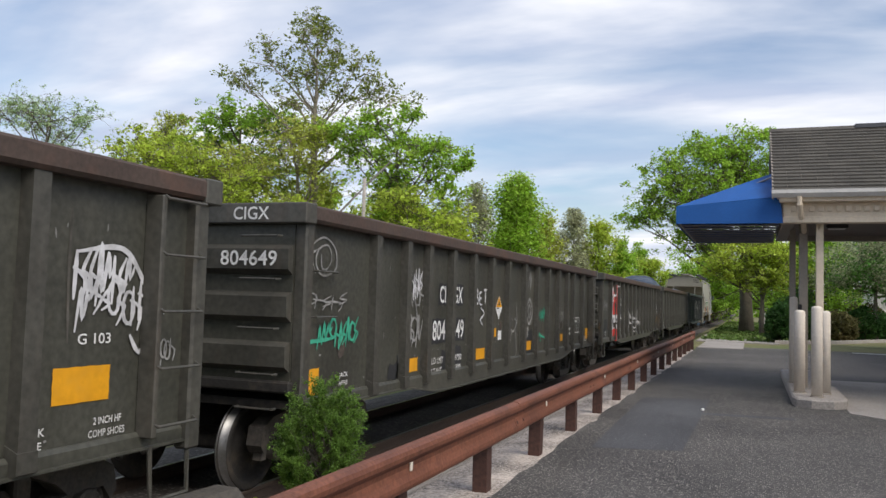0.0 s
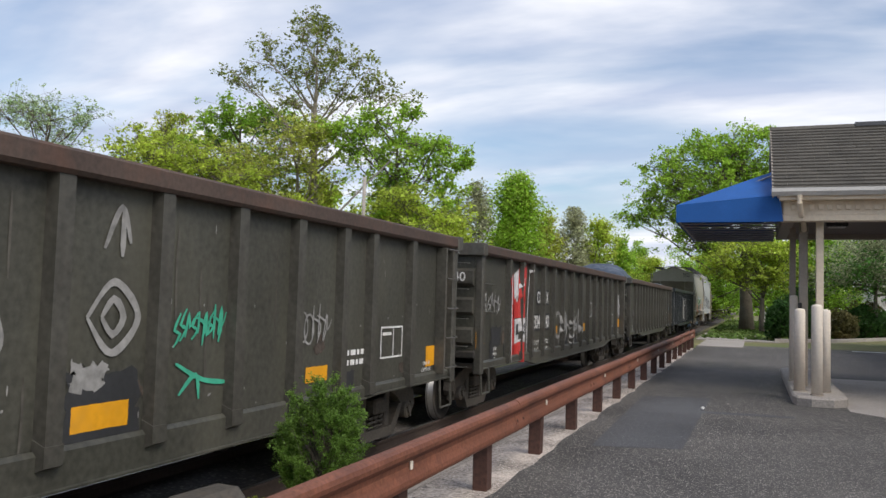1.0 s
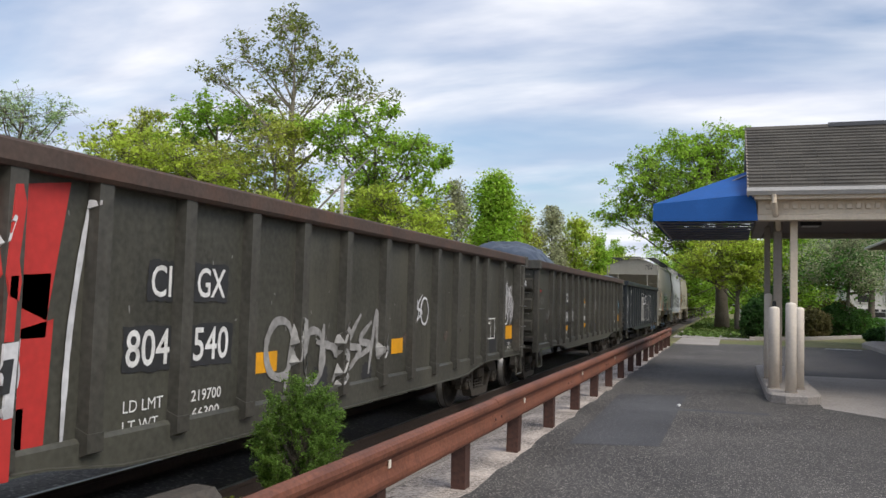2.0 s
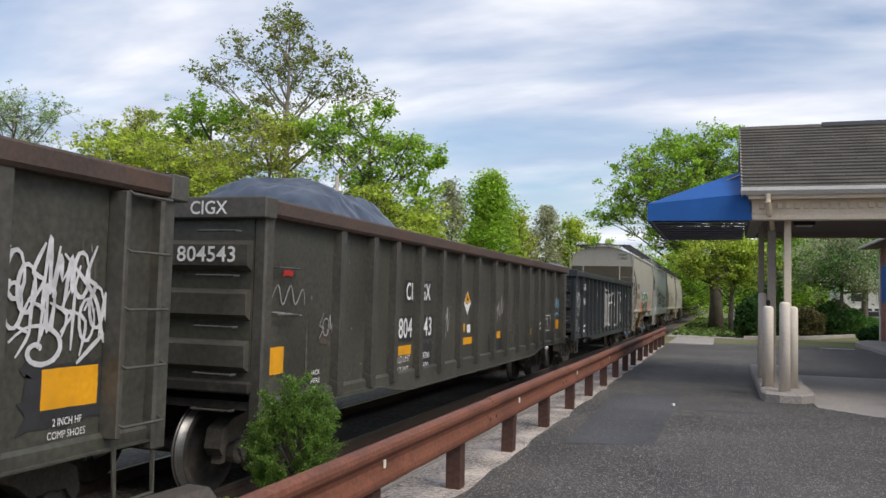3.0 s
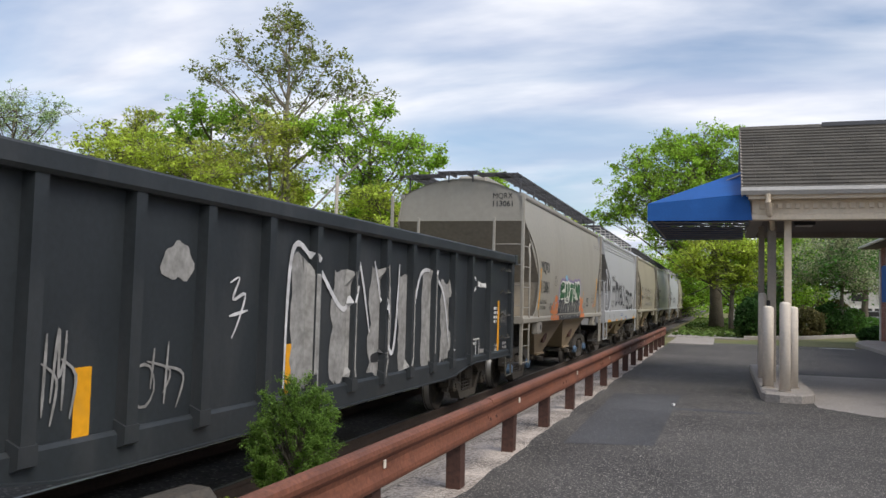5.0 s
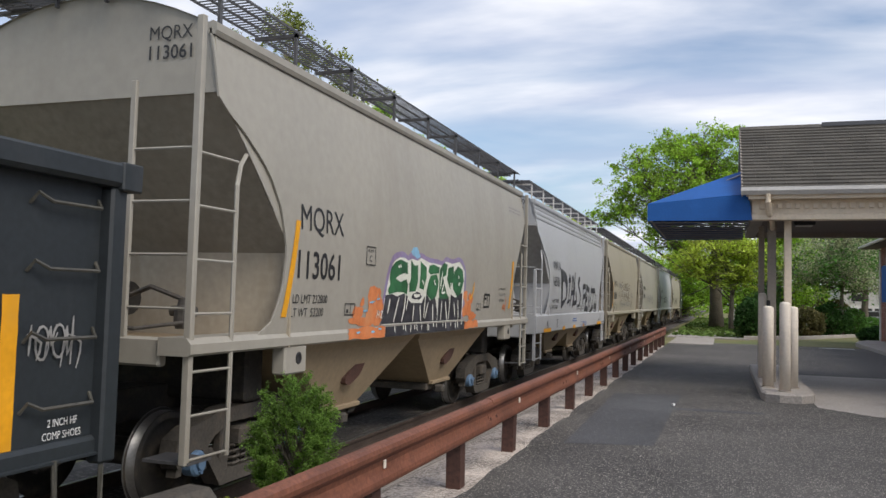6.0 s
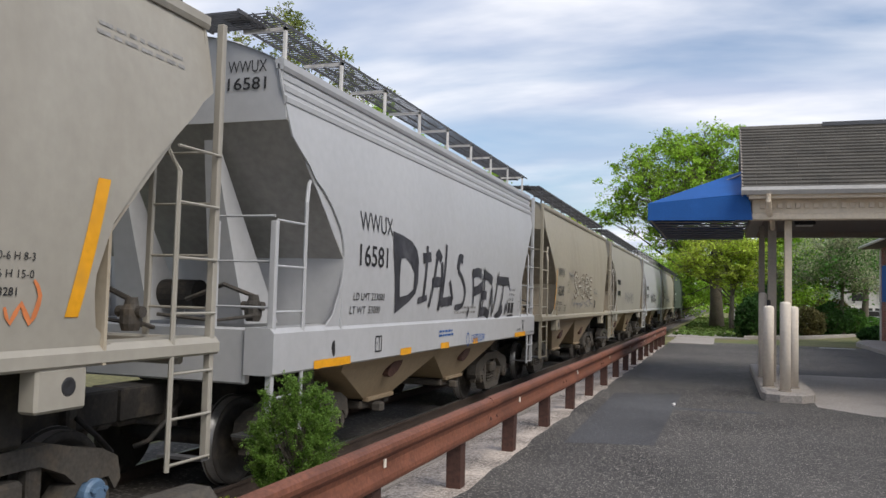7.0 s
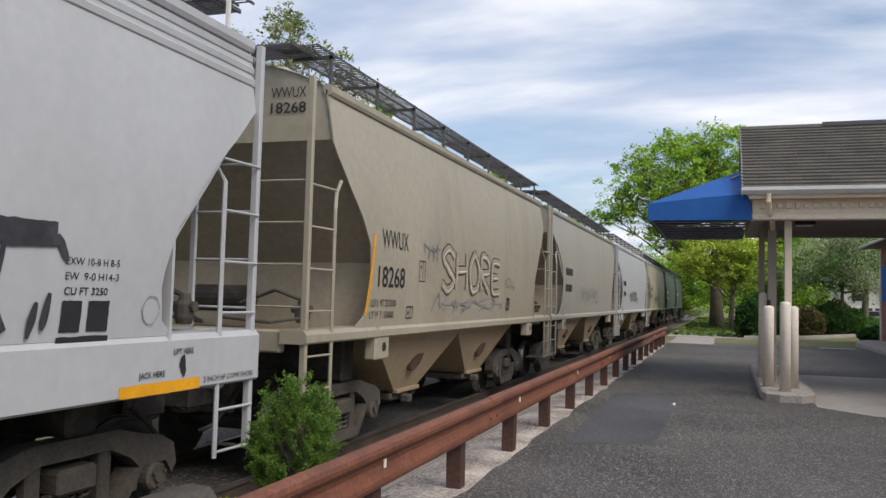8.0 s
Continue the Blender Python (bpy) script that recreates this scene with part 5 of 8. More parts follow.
def car_c():
    L = 15.85
    c = gondola("dark weathered gondola car with red spray letter", L, RIBS)
    load_bed(c, L)
    heap(c, 3.0, 7.5, 3.05, "tarp_pale", 8, "pale plastic sheet over the load")
    sf, s = Side(c, flat_side, lambda u: u - 0.1), Side(c, gon_side(RIBS), lambda u: u - 0.12)
    end_mark(c, "CIGX", "804540")
    cig_marks(sf, -0.05, "804", "540")
    for q in (((1.76, 2.46), (2.24, 2.55), (2.36, 1.95), (1.92, 1.6)), ((2.63, 2.68), (3.25, 2.78), (3.10, 1.85), (2.60, 2.05)), ((1.93, 1.60), (2.36, 1.95), (2.40, 0.90), (2.02, 0.93)),
              ((2.30, 2.10), (3.12, 2.16), (3.10, 1.74), (2.30, 1.72)), ((2.90, 1.80), (3.16, 1.86), (3.12, 0.88), (2.88, 0.88)), ((2.34, 1.24), (2.95, 1.30), (2.95, 0.88), (2.34, 0.90))):
        s.quad(q, "spray_red", 0.005, "large red spray letter")
    s.quad(((2.40, 1.70), (2.90, 1.74), (2.88, 1.28), (2.40, 1.24)), "spray_white", 0.0085)
    s.quad(((2.50, 1.60), (2.76, 1.63), (2.74, 1.42), (2.48, 1.40)), "patch_black", 0.0115)
    s.quad(((2.27, 2.54), (2.62, 2.66), (2.58, 2.15), (2.36, 2.08)), "spray_white", 0.0085)
    s.strokes([[(2.32, 2.45), (2.52, 2.05), (2.72, 2.5)], [(2.55, 1.55), (2.85, 1.62), (2.85, 1.4), (2.6, 1.3), (2.55, 1.55)], [(1.82, 2.5), (1.85, 0.95)], [(3.42, 2.68), (3.3, 1.8), (3.27, 1.0)]], "spray_white", 0.05, lift=0.009)
    sf.patch(0.10, 0.54, 1.27, 1.53, "yellow", name="reflector_plate", label="yellow reflective plate")
    sf.patch(0.95, 1.5, 1.25, 1.6, "patch_black", 0.004, rough=0.04)
    sf.scrawl(0.3, 1.4, 1.75, 2.2, "spray_grey", 0.03, 31, 6)
    s.scrawl(5.9, 8.6, 0.98, 2.0, "spray_grey", 0.09, 32, 8, "faded white spray letters")
    sf.patch(5.55, 6.0, 1.3, 1.5, "yellow", name="reflector_plate")
    sf.patch(8.9, 9.3, 1.3, 1.5, "yellow", name="reflector_plate")
    sf.scrawl(9.6, 10.2, 1.5, 2.2, "spray_white", 0.04, 33, 3)
    sf.frame_box(13.3, 13.95, 1.31, 1.70)
    sf.scrawl(14.36, 15.2, 1.85, 2.42, "spray_white", 0.034, 34, 9, "white spray tag")
    sf.scrawl(14.45, 15.35, 1.62, 2.15, "spray_white", 0.028, 36, 10)
    sf.strokes([[(14.9, 2.3), (15.2, 2.0), (15.3, 1.7), (15.45, 1.6)], [(15.05, 1.55), (15.3, 1.75)]], "spray_white", 0.034)
    sf.strokes([[(14.62, 1.62 + 0.02 * 0)], ][:0] + [[(14.72 + 0.02 * k * math.cos(k * 0.7), 1.66 + 0.014 * k * math.sin(k * 0.7)) for k in range(14)]], "spray_white", 0.035)
    sf.patch(14.6, 15.32, 1.15, 1.58, "patch_black", 0.0035, rough=0.04)
    sf.patch(14.76, 15.27, 1.26, 1.53, "yellow", name="reflector_plate")
    sill_marks(sf, L, 23)
    grime(sf, L, 23)
    CARS.append((c, -28.05))


def car_d():
    L = 15.85
    c = gondola("dark weathered gondola car with tarped load", L, RIBS)
    load_bed(c, L)
    heap(c, 1.7, 5.5, 3.62, "tarp", 9, "rumpled blue-grey tarp over a heaped load")
    heap(c, 7.2, 9.4, 3.05, "tarp_pale", 10, "pale sheet over the load")
    sf = Side(c, flat_side, lambda u: u + 0.1 + 0.018 * u)
    end_mark(c, "CIGX", "804543")
    cig_marks(sf, 0.29, "804", "543")
    sf.patch(0.03, 0.46, 1.26, 1.53, "yellow", name="reflector_plate", label="yellow reflective plate")
    sf.strokes([[(0.15, 1.95), (0.3, 2.15), (0.4, 1.95), (0.55, 2.15), (0.65, 1.95), (0.8, 2.12), (0.85, 1.95)], [(0.2, 1.88), (0.8, 1.84)]], "spray_grey", 0.02, label="thin white spray tag")
    sf.patch(0.4, 0.6, 2.24, 2.3, "spray_red", 0.004)
    sf.scrawl(1.2, 1.6, 1.55, 1.9, "spray_grey", 0.02, 41, 4)
    sf.patch(3.47, 3.98, 1.25, 1.38, "yellow", name="reflector_plate")
    hazard_diamond(sf, 6.61, 1.98)
    sf.patch(6.3, 6.5, 1.48, 1.62, "yellow", name="reflector_plate")
    sf.patch(6.62, 6.82, 1.46, 1.60, "white", name="placard")
    sf.patch(6.41, 6.92, 1.26, 1.38, "yellow", name="reflector_plate")
    sf.patch(8.47, 8.85, 1.28, 1.42, "yellow", name="reflector_plate")
    sf.scrawl(5.1, 5.6, 1.4, 2.0, "spray_grey", 0.04, 42, 4)
    sf.scrawl(8.4, 9.0, 1.5, 2.2, "spray_grey", 0.05, 43, 3)
    # black hand lettering
    hand = Side(c, flat_side, drop=0.0)
    lines = drawn("LUVES", [(9.70, 9.84, 2.0 - 0.215 * k, 2.15 - 0.215 * k) for k in range(5)])
    lines += [[(9.42, 2.14 - 0.24 * k), (9.55, 2.12 - 0.24 * k), (9.50, 2.05 - 0.24 * k), (9.56, 1.99 - 0.24 * k)] for k in range(5)] + [[(10.20 - 0.03 * k, 2.14 - 0.24 * k), (10.18 - 0.03 * k, 1.98 - 0.24 * k)] for k in range(5)]
    hand.strokes(lines, "mark_black", 0.036, label="black hand-sprayed letters")
    sf.patch(11.16, 11.6, 1.25, 1.40, "yellow", name="reflector_plate")
    sf.frame_box(12.98, 13.74, 1.28, 1.68)
    sf.scrawl(14.3, 15.0, 1.75, 2.15, "spray_blue", 0.03, 44, 7, "pale blue spray tag")
    sf.strokes([[(14.3, 1.6), (14.6, 1.72), (14.95, 1.58)]], "spray_blue", 0.04)
    sf.patch(14.45, 15.0, 1.3, 1.54, "yellow", name="reflector_plate")
    sf.lines_of_text(12.2, 12.7, 1.45, 2, "white", 0.06, 0.11, 9)
    sill_marks(sf, L, 33)
    grime(sf, L, 33)
    CARS.append((c, -10.85))


def car_e():
    L = 15.95
    ribs = [1.46, 2.62, 3.40, 4.35, 5.25, 6.25, 7.22, 8.2, 9.15, 10.1, 11.05, 12.0, 12.98, 14.16]
    c = gondola("blue-black gondola car with white lettering and yellow bars", L, ribs, "paint_blue", "paint_blue", "paint_blue", 0.13, back_ladder=False)
    load_bed(c, L)
    heap(c, 0.3, 3.2, 3.36, "tarp", 14, "rumpled grey tarp over the load")
    slide = lambda u: u + 0.08 + 0.33 * min(1, max(0, (u - 7) / 5.5))
    sf, s = Side(c, flat_side, slide), Side(c, gon_side(ribs, 0.06), slide)
    sf.word("CHUX", 1.66, 2.40, 0.21, width=0.76)
    sf.word("246", 1.82, 1.93, 0.23, width=0.5)
    for u, z0, z1, w in ((0.28, 1.02, 2.02, 0.14), (3.78, 1.02, 1.52, 0.16), (6.64, 1.02, 1.55, 0.16), (14.56, 1.04, 2.02, 0.13)):
        s.patch(u, u + w, z0, z1, "yellow", name="reflector_bar", label="tall yellow reflective bar")
    sf.strokes(drawn("HiMOM", [(0.36, 0.5, 2.42, 2.66), (0.56, 0.64, 2.42, 2.6), (0.36, 0.58, 2.14, 2.36), (0.62, 0.78, 2.14, 2.34), (0.82, 1.0, 2.12, 2.34)]), "spray_white", 0.035, label="white spray letters")
    sf.strokes([[(0.62, 1.95), (1.0, 2.3), (1.28, 2.0), (0.9, 1.6), (0.62, 1.95)], [(0.8, 1.98), (1.0, 2.15), (1.12, 1.98), (0.92, 1.8), (0.8, 1.98)], [(0.7, 2.1), (0.95, 1.85)]], "spray_white", 0.035, label="white spray diamond")
    sf.scrawl(0.05, 0.8, 1.05, 1.6, "spray_grey", 0.06, 51, 5)
    sf.patch(1.75, 2.3, 1.5, 1.82, "patch_black", 0.004, rough=0.03)
    sf.lines_of_text(1.7, 2.4, 1.22, 1, "white", 0.07, 0.1, 4)
    sf.lines_of_text(1.75, 2.35, 1.06, 1, "white", 0.07, 0.1, 5)
    sf.blob(4.85, 2.3, 0.18, 0.18, "spray_grey", 3)
    sf.scrawl(3.5, 3.75, 1.2, 2.0, "spray_grey", 0.025, 52, 3)
    sf.scrawl(4.4, 4.9, 1.1, 1.7, "spray_grey", 0.025, 54, 3)
    sf.strokes([[(5.6, 2.15), (5.75, 2.2), (5.65, 2.0), (5.85, 2.05), (5.75, 1.8), (5.65, 1.65)], [(5.6, 1.85), (5.9, 1.9)]], "spray_white", 0.03)
    # big blotchy silver piece
    for k, (u, w) in enumerate(((6.75, 0.55), (7.6, 0.6), (8.6, 0.62), (9.5, 0.6), (10.4, 0.55), (11.2, 0.4))):
        s.patch(u, u + w, 1.05, 2.45 - 0.12 * (k % 2), "spray_grey", 0.005, name="spray_patch", rough=0.06, seed=60 + k)
    s.strokes([[(6.6, 1.1), (6.7, 2.5), (7.2, 2.4), (7.9, 1.9), (8.2, 2.55), (8.6, 1.6)], [(8.7, 2.5), (9.3, 1.3), (9.5, 2.5)], [(9.9, 1.2), (10.3, 2.4), (11.2, 2.2), (11.6, 1.2)]], "spray_white", 0.06, lift=0.011, label="silver spray outlines")
    s.blob(9.0, 1.3, 0.3, 0.1, "patch_black", 72, 0.009)
    # lettered mark near the back
    n = 16
    outer = [(12.93 + 0.12 * math.cos(t), 2.32 + 0.14 * math.sin(t)) for t in (0.6 + 5.2 * i / n for i in range(n + 1))]
    inner = [(12.95 + 0.07 * math.cos(t), 2.32 + 0.085 * math.sin(t)) for t in (0.6 + 5.2 * i / n for i in range(n + 1))]
    sf.put("emblem", outer + inner, [(i, i + 1, n + 2 + i, n + 1 + i) for i in range(n)], "white", 0.007, "white crescent emblem")
    sf.patch(13.14, 13.30, 2.27, 2.37, "white", 0.007, name="emblem_bar", label="plain white bar of a company mark")
    sf.patch(13.32, 13.68, 2.27, 2.35, "white", 0.007, name="emblem_bar", label="plain white bar of a company mark")
    sf.frame_box(12.80, 13.30, 0.98, 1.34)
    sf.patch(13.35, 13.62, 1.06, 1.13, "spray_grey", 0.005)
    sf.lines_of_text(14.25, 14.55, 1.85, 4, "white", 0.05, 0.085, 8)
    sf.scrawl(14.78, 15.2, 1.5, 1.9, "spray_grey", 0.02, 53, 6)
    sf.lines_of_text(13.95, 14.9, 0.99, 1, "white", 0.05, 0.1, 6)
    sill_marks(sf, L, 43)
    CARS.append((c, 6.52))


ZEAVE = 4.37


def hop_x(u, z):
    """Half width of a covered hopper's bulging side at a height."""
    t = (min(max(z, 1.6), ZEAVE) - 1.6) / (ZEAVE - 1.6)
    return 1.585 + 0.20 * t * (1 - t) * 1.5 - 0.15 * t ** 2


def interp(table, z):
    for (z0, a), (z1, b) in zip(table, table[1:]):
        if z0 <= z <= z1:
            k = (z - z0) / (z1 - z0)
            return a + (b - a) * k
    return table[0][1] if z < table[0][0] else table[-1][1]


FRONT_CUT = [(1.66, 0.7), (1.78, 0.95), (2.1, 1.08), (2.45, 1.12), (2.87, 1.0), (3.2, 0.78), (3.48, 0.42), (3.62, 0.16), (3.75, 0.0), (4.5, 0.0)]
TAN_CUT = [(1.66, 0.6), (1.79, 0.85), (2.1, 0.95), (2.62, 0.94), (3.0, 0.66), (3.25, 0.4), (3.6, 0.1), (3.7, 0.0), (4.5, 0.0)]
BACK_CUT = [(1.66, 1.15), (1.78, 1.33), (2.1, 1.38), (2.5, 1.24), (2.9, 0.92), (3.2, 0.62), (3.5, 0.28), (3.62, 0.18), (3.72, 0.0), (4.5, 0.0)]
WHITE_CUT = [(1.68, 0.90), (1.78, 1.05), (2.1, 1.2), (2.5, 1.25), (2.75, 1.18), (3.1, 0.85), (3.3, 0.5), (3.42, 0.42), (3.6, 0.12), (3.72, 0.08), (4.1, 0.0), (4.5, 0.0)]


def hopper(label, L, paint, under, sill=(1.51, 1.66), cut=FRONT_CUT, strips=0, ladder=True, cap="truck", back=BACK_CUT, trim=None, out=0.33, back_out=None):
    """A two-bay covered hopper: front end of its roof at y=0, rail top at z=0."""
    car = thing("covered_hopper", label, "railway hopper", "cars of the train")
    trim = trim or paint
    S0, S1 = sill
    back_out = out if back_out is None else back_out
    rows, cols = 22, 20
    for s in (-1, 1):
        pts, faces = [], []
        for i in range(rows + 1):
            z = S1 - 0.01 + (ZEAVE - S1 + 0.01) * i / rows
            u0, u1 = interp(cut, z), L - interp(back, z)
            for j in range(cols + 1):
                u = u0 + (u1 - u0) * j / cols
                pts.append((s * hop_x(u, z), u, z))
        n = len(pts)
        pts += [(x - s * 0.02, y, z) for x, y, z in pts]
        for i in range(rows):
            for j in range(cols):
                a = i * (cols + 1) + j
                faces.append((a, a + 1, a + cols + 2, a + cols + 1))
                faces.append((n + a, n + a + cols + 1, n + a + cols + 2, n + a + 1))
            for j in (0, cols):
                a = i * (cols + 1) + j
                k = len(pts)
                pts += [pts[a], pts[a + cols + 1], pts[n + a + cols + 1], pts[n + a]]
                faces.append((k, k + 1, k + 2, k + 3))
        part("side_panel", Mesh().add(pts, faces), M[paint], car, smooth=True)
        m = Mesh()
        pr = [(1.30, S0), (1.60, S0), (1.625, S0 + 0.02), (1.625, S1 - 0.05), (1.58, S1), (1.30, S1)]
        m.along_y([(s * x, z) for x, z in pr], -out - 0.03, L + back_out + 0.03)
        part("side_sill", m, M[paint], car)
        m = Mesh()
        m.along_y([(s * x, z) for x, z in ((1.40, ZEAVE - 0.04), (1.47, ZEAVE - 0.06), (1.49, ZEAVE - 0.02), (1.49, ZEAVE + 0.05), (1.45, ZEAVE + 0.07), (1.38, ZEAVE + 0.05))], 0.0, L)
        part("eave_rail", m, M[trim], car)
        for k in range(strips):
            z = ZEAVE - 0.12 - 0.12 * k
            m = Mesh()
            m.along_y([(s * (hop_x(0, z) + dx), z + dz) for dx, dz in ((-0.01, -0.055), (0.02, -0.03), (0.025, 0.02), (-0.01, 0.045))], 0.02, L - 0.02)
            part("eave_strip", m, M[paint], car)
        # jacking pads under the sill
        for u in (1.42, L - 1.6) if S0 > 1.4 else ():
            m = Mesh().box(min(s * 1.45, s * 1.61), max(s * 1.45, s * 1.61), u - 0.22, u + 0.22, S0 - 0.28, S0 + 0.01, 0.02)
            part("jacking_pad", m, M[paint], car)
            o = Mesh().lathe([(0.0, 0.0), (0.006, 0.045), (0.004, 0.06), (0, 0.065)], (s * 1.61, u + 0.05, S0 - 0.12), "x", 14)
            part("jack_hole", o, M["mark_black"], car)
    # arched roof
    pts, faces = [], []
    nx = 14
    for y in (0.0, L):
        for i in range(nx + 1):
            x = -1.45 + 2.9 * i / nx
            pts.append((x, y, ZEAVE + 0.03 + 0.38 * (1 - (x / 1.45) ** 2)))
    for i in range(nx):
        faces.append((i, i + 1, nx + 2 + i, nx + 1 + i))
    part("roof", Mesh().add(pts, faces), M[paint], car, smooth=True)
    # upper end walls, slope sheets, shear plates
    for way, y in ((1, 0.03), (-1, L - 0.03)):
        reach = out if way > 0 else back_out
        arch = [(-1.45 + 2.9 * i / nx, ZEAVE + 0.03 + 0.38 * (1 - ((-1.45 + 2.9 * i / nx) / 1.45) ** 2)) for i in range(nx + 1)]
        ring = [(-hop_x(0, 3.8) + 0.02, 3.8)] + arch + [(hop_x(0, 3.8) - 0.02, 3.8)]
        k = len(ring)
        m = Mesh().add([(x, y, z) for x, z in ring] + [(x, y + way * 0.02, z) for x, z in ring], [tuple(range(k)), tuple(range(k, 2 * k))[::-1]] + [(i, (i + 1) % k, k + (i + 1) % k, k + i) for i in range(k)])
        part("end_wall", m, M[paint], car)
        yb = y + way * 1.2
        m = Mesh()
        xa, xb = hop_x(0, 3.82) - 0.012, hop_x(0, 2.45) - 0.012
        m.add([(-xa, y, 3.82), (xa, y, 3.82), (xb, yb, 2.45), (-xb, yb, 2.45), (-xa, y + way * 0.03, 3.82), (xa, y + way * 0.03, 3.82), (xb, yb + way * 0.03, 2.45), (-xb, yb + way * 0.03, 2.45)],
              [(0, 1, 2, 3), (4, 7, 6, 5), (0, 4, 5, 1), (1, 5, 6, 2), (2, 6, 7, 3), (3, 7, 4, 0)])
        # the sheet's colour carries its downward-facing shade as well as dirt
        part("slope_sheet", m, M["hop_dust_shade" if paint != "hop_white" else "hop_shade"], car, "sloping end sheet")
        # inner edge plates between side and sloping sheet
        for s in (-1, 1):
            e = Mesh()
            e.add([(s * (hop_x(0, 3.82 - 1.37 * i / 8) - 0.026), y + way * (1.2 * i / 8 + w), 3.82 - 1.37 * i / 8) for i in range(9) for w in (-0.0, 0.5)], [(2 * i, 2 * i + 1, 2 * i + 3, 2 * i + 2) for i in range(8)])
            part("edge_plate", e, M[paint], car)
        part("shear_plate", Mesh().box(-1.29, 1.29, min(y - way * reach, yb), max(y - way * reach, yb), S0 + 0.02, S0 + 0.08), M[under], car)
        part("end_sill", Mesh().box(-1.295, 1.295, min(y - way * (reach - 0.08), y - way * (reach + 0.03)), max(y - way * (reach - 0.08), y - way * (reach + 0.03)), S0 - 0.1, S1 - 0.006, 0.02), M[paint], car)
        part("bulkhead", Mesh().box(-xb, xb, min(yb, yb + way * 0.03), max(yb, yb + way * 0.03), S0, 2.47), M["hop_tan_pale" if paint in ("hop_grey", "hop_beige") else under], car, "upright end plate")
        # tapering braces on the slope sheet
        for x in (-0.62, 0.62) if paint == "hop_white" else ():
            b = Mesh()
            w0, w1 = 0.06, 0.22
            b.add([(x - w0, y - way * 0.01, 3.62), (x + w0, y - way * 0.01, 3.62), (x + w1, y + way * 0.45, S1), (x - w1, y + way * 0.45, S1), (x - w0, y + way * 0.08, 3.60), (x + w0, y + way * 0.08, 3.60), (x + w1, yb - way * 0.05, S1), (x - w1, yb - way * 0.05, S1)],
                  [(0, 1, 2, 3), (4, 7, 6, 5), (0, 4, 5, 1), (1, 5, 6, 2), (2, 6, 7, 3), (3, 7, 4, 0)])
            part("end_brace", b, M[under if x < 0 else paint], car, "tapered upright brace")
        part("brake_reservoir", Mesh().lathe([(-0.4, 0.0), (-0.4, 0.17), (0.4, 0.17), (0.4, 0.0)], (-0.35, y + way * 0.75, S1 + 0.3), "x", 16), M["steel_black"], car)
        v = Mesh().lathe([(-0.12, 0.0), (-0.12, 0.07), (-0.06, 0.09), (0.06, 0.09), (0.1, 0.06), (0.16, 0.05), (0.16, 0.0)], (1.05, y + way * 0.28, S1 + 0.16), "z", 12)
        v.lathe([(-0.13, 0.0), (-0.13, 0.05), (0.12, 0.05), (0.12, 0.0)], (1.05, y + way * 0.28, S1 + 0.2), "x", 10)
        v.tube([(1.05, y + way * 0.3, S1 + 0.3), (0.7, y + way * 0.25, S1 + 0.42), (0.2, y + way * 0.3, S1 + 0.25)], 0.025, 6)
        v.tube([(1.1, y + way * 0.2, S1 + 0.1), (0.9, y - way * 0.2, S1 + 0.05), (0.3, y - way * 0.3, S1 + 0.1)], 0.02, 6)
        part("brake_valve", v, M["truck"], car, "brake valve with pipes")
        # ladders at each corner
        for s in (-1, 1):
            ya, yb2 = y - way * reach, y - way * (reach - 0.55)
            tall = ladder or way < 0
            top = 3.85 if tall else 2.75
            m = Mesh()
            m.box(s * 1.56 - 0.035, s * 1.56 + 0.035, ya - 0.03, ya + 0.03, 0.62, ZEAVE if tall else top, 0.008)
            part("ladder_stile", m, M[trim], car)
            m = Mesh().tube([(s * 1.6, yb2, 0.62), (s * 1.6, yb2, 3.0), (s * 1.55, yb2 + way * 0.12, 3.2), (s * 1.54, yb2 + way * 0.25, 3.35)], 0.022, 6)
            part("ladder_stile", m, M[trim], car)
            m = Mesh().box(s * 0.9 - 0.03, s * 0.9 + 0.03, ya - 0.02, ya + 0.02, S0, top, 0.008)
            part("ladder_stile", m, M[trim], car)
            zs = [0.66, 1.02, 1.38] + [1.86 + 0.45 * i for i in range(4 if tall else 3)]
            for z in zs:
                a, b = sorted((ya, yb2))
                part("ladder_rung", Mesh().tube([(s * 1.58, a, z), (s * 1.6, b, z)], 0.013, 6), M[trim], car)
                if z > 1.5:
                    part("ladder_rung", Mesh().tube([(s * 0.9, ya, z + 0.04), (s * 1.56, ya, z + 0.04)], 0.013, 6), M[trim], car)
            m = Mesh().box(min(s * 1.15, s * 1.6), max(s * 1.15, s * 1.6), min(ya, y), max(ya, y), 0.62, 0.645)
            part("step_plate", m, M["grating"], car)
        add_coupler(car, y + way * 0.12, -way, paint)
    # discharge bays
    for uc in (3.48, L - 4.4):
        m = Mesh()
        t, b = 1.85, 0.42
        ring = [[(-1.5, uc - t, S0 + 0.06), (1.5, uc - t, S0 + 0.06), (1.5, uc + t, S0 + 0.06), (-1.5, uc + t, S0 + 0.06)],
                [(-1.38, uc - t * 0.92, S0 - 0.12), (1.38, uc - t * 0.92, S0 - 0.12), (1.38, uc + t * 0.92, S0 - 0.12), (-1.38, uc + t * 0.92, S0 - 0.12)],
                [(-1.12, uc - b, 0.62), (1.12, uc - b, 0.62), (1.12, uc + b, 0.62), (-1.12, uc + b, 0.62)]]
        for r0, r1 in zip(ring, ring[1:]):
            m.add(r0 + r1, [(i, (i + 1) % 4, 4 + (i + 1) % 4, 4 + i) for i in range(4)])
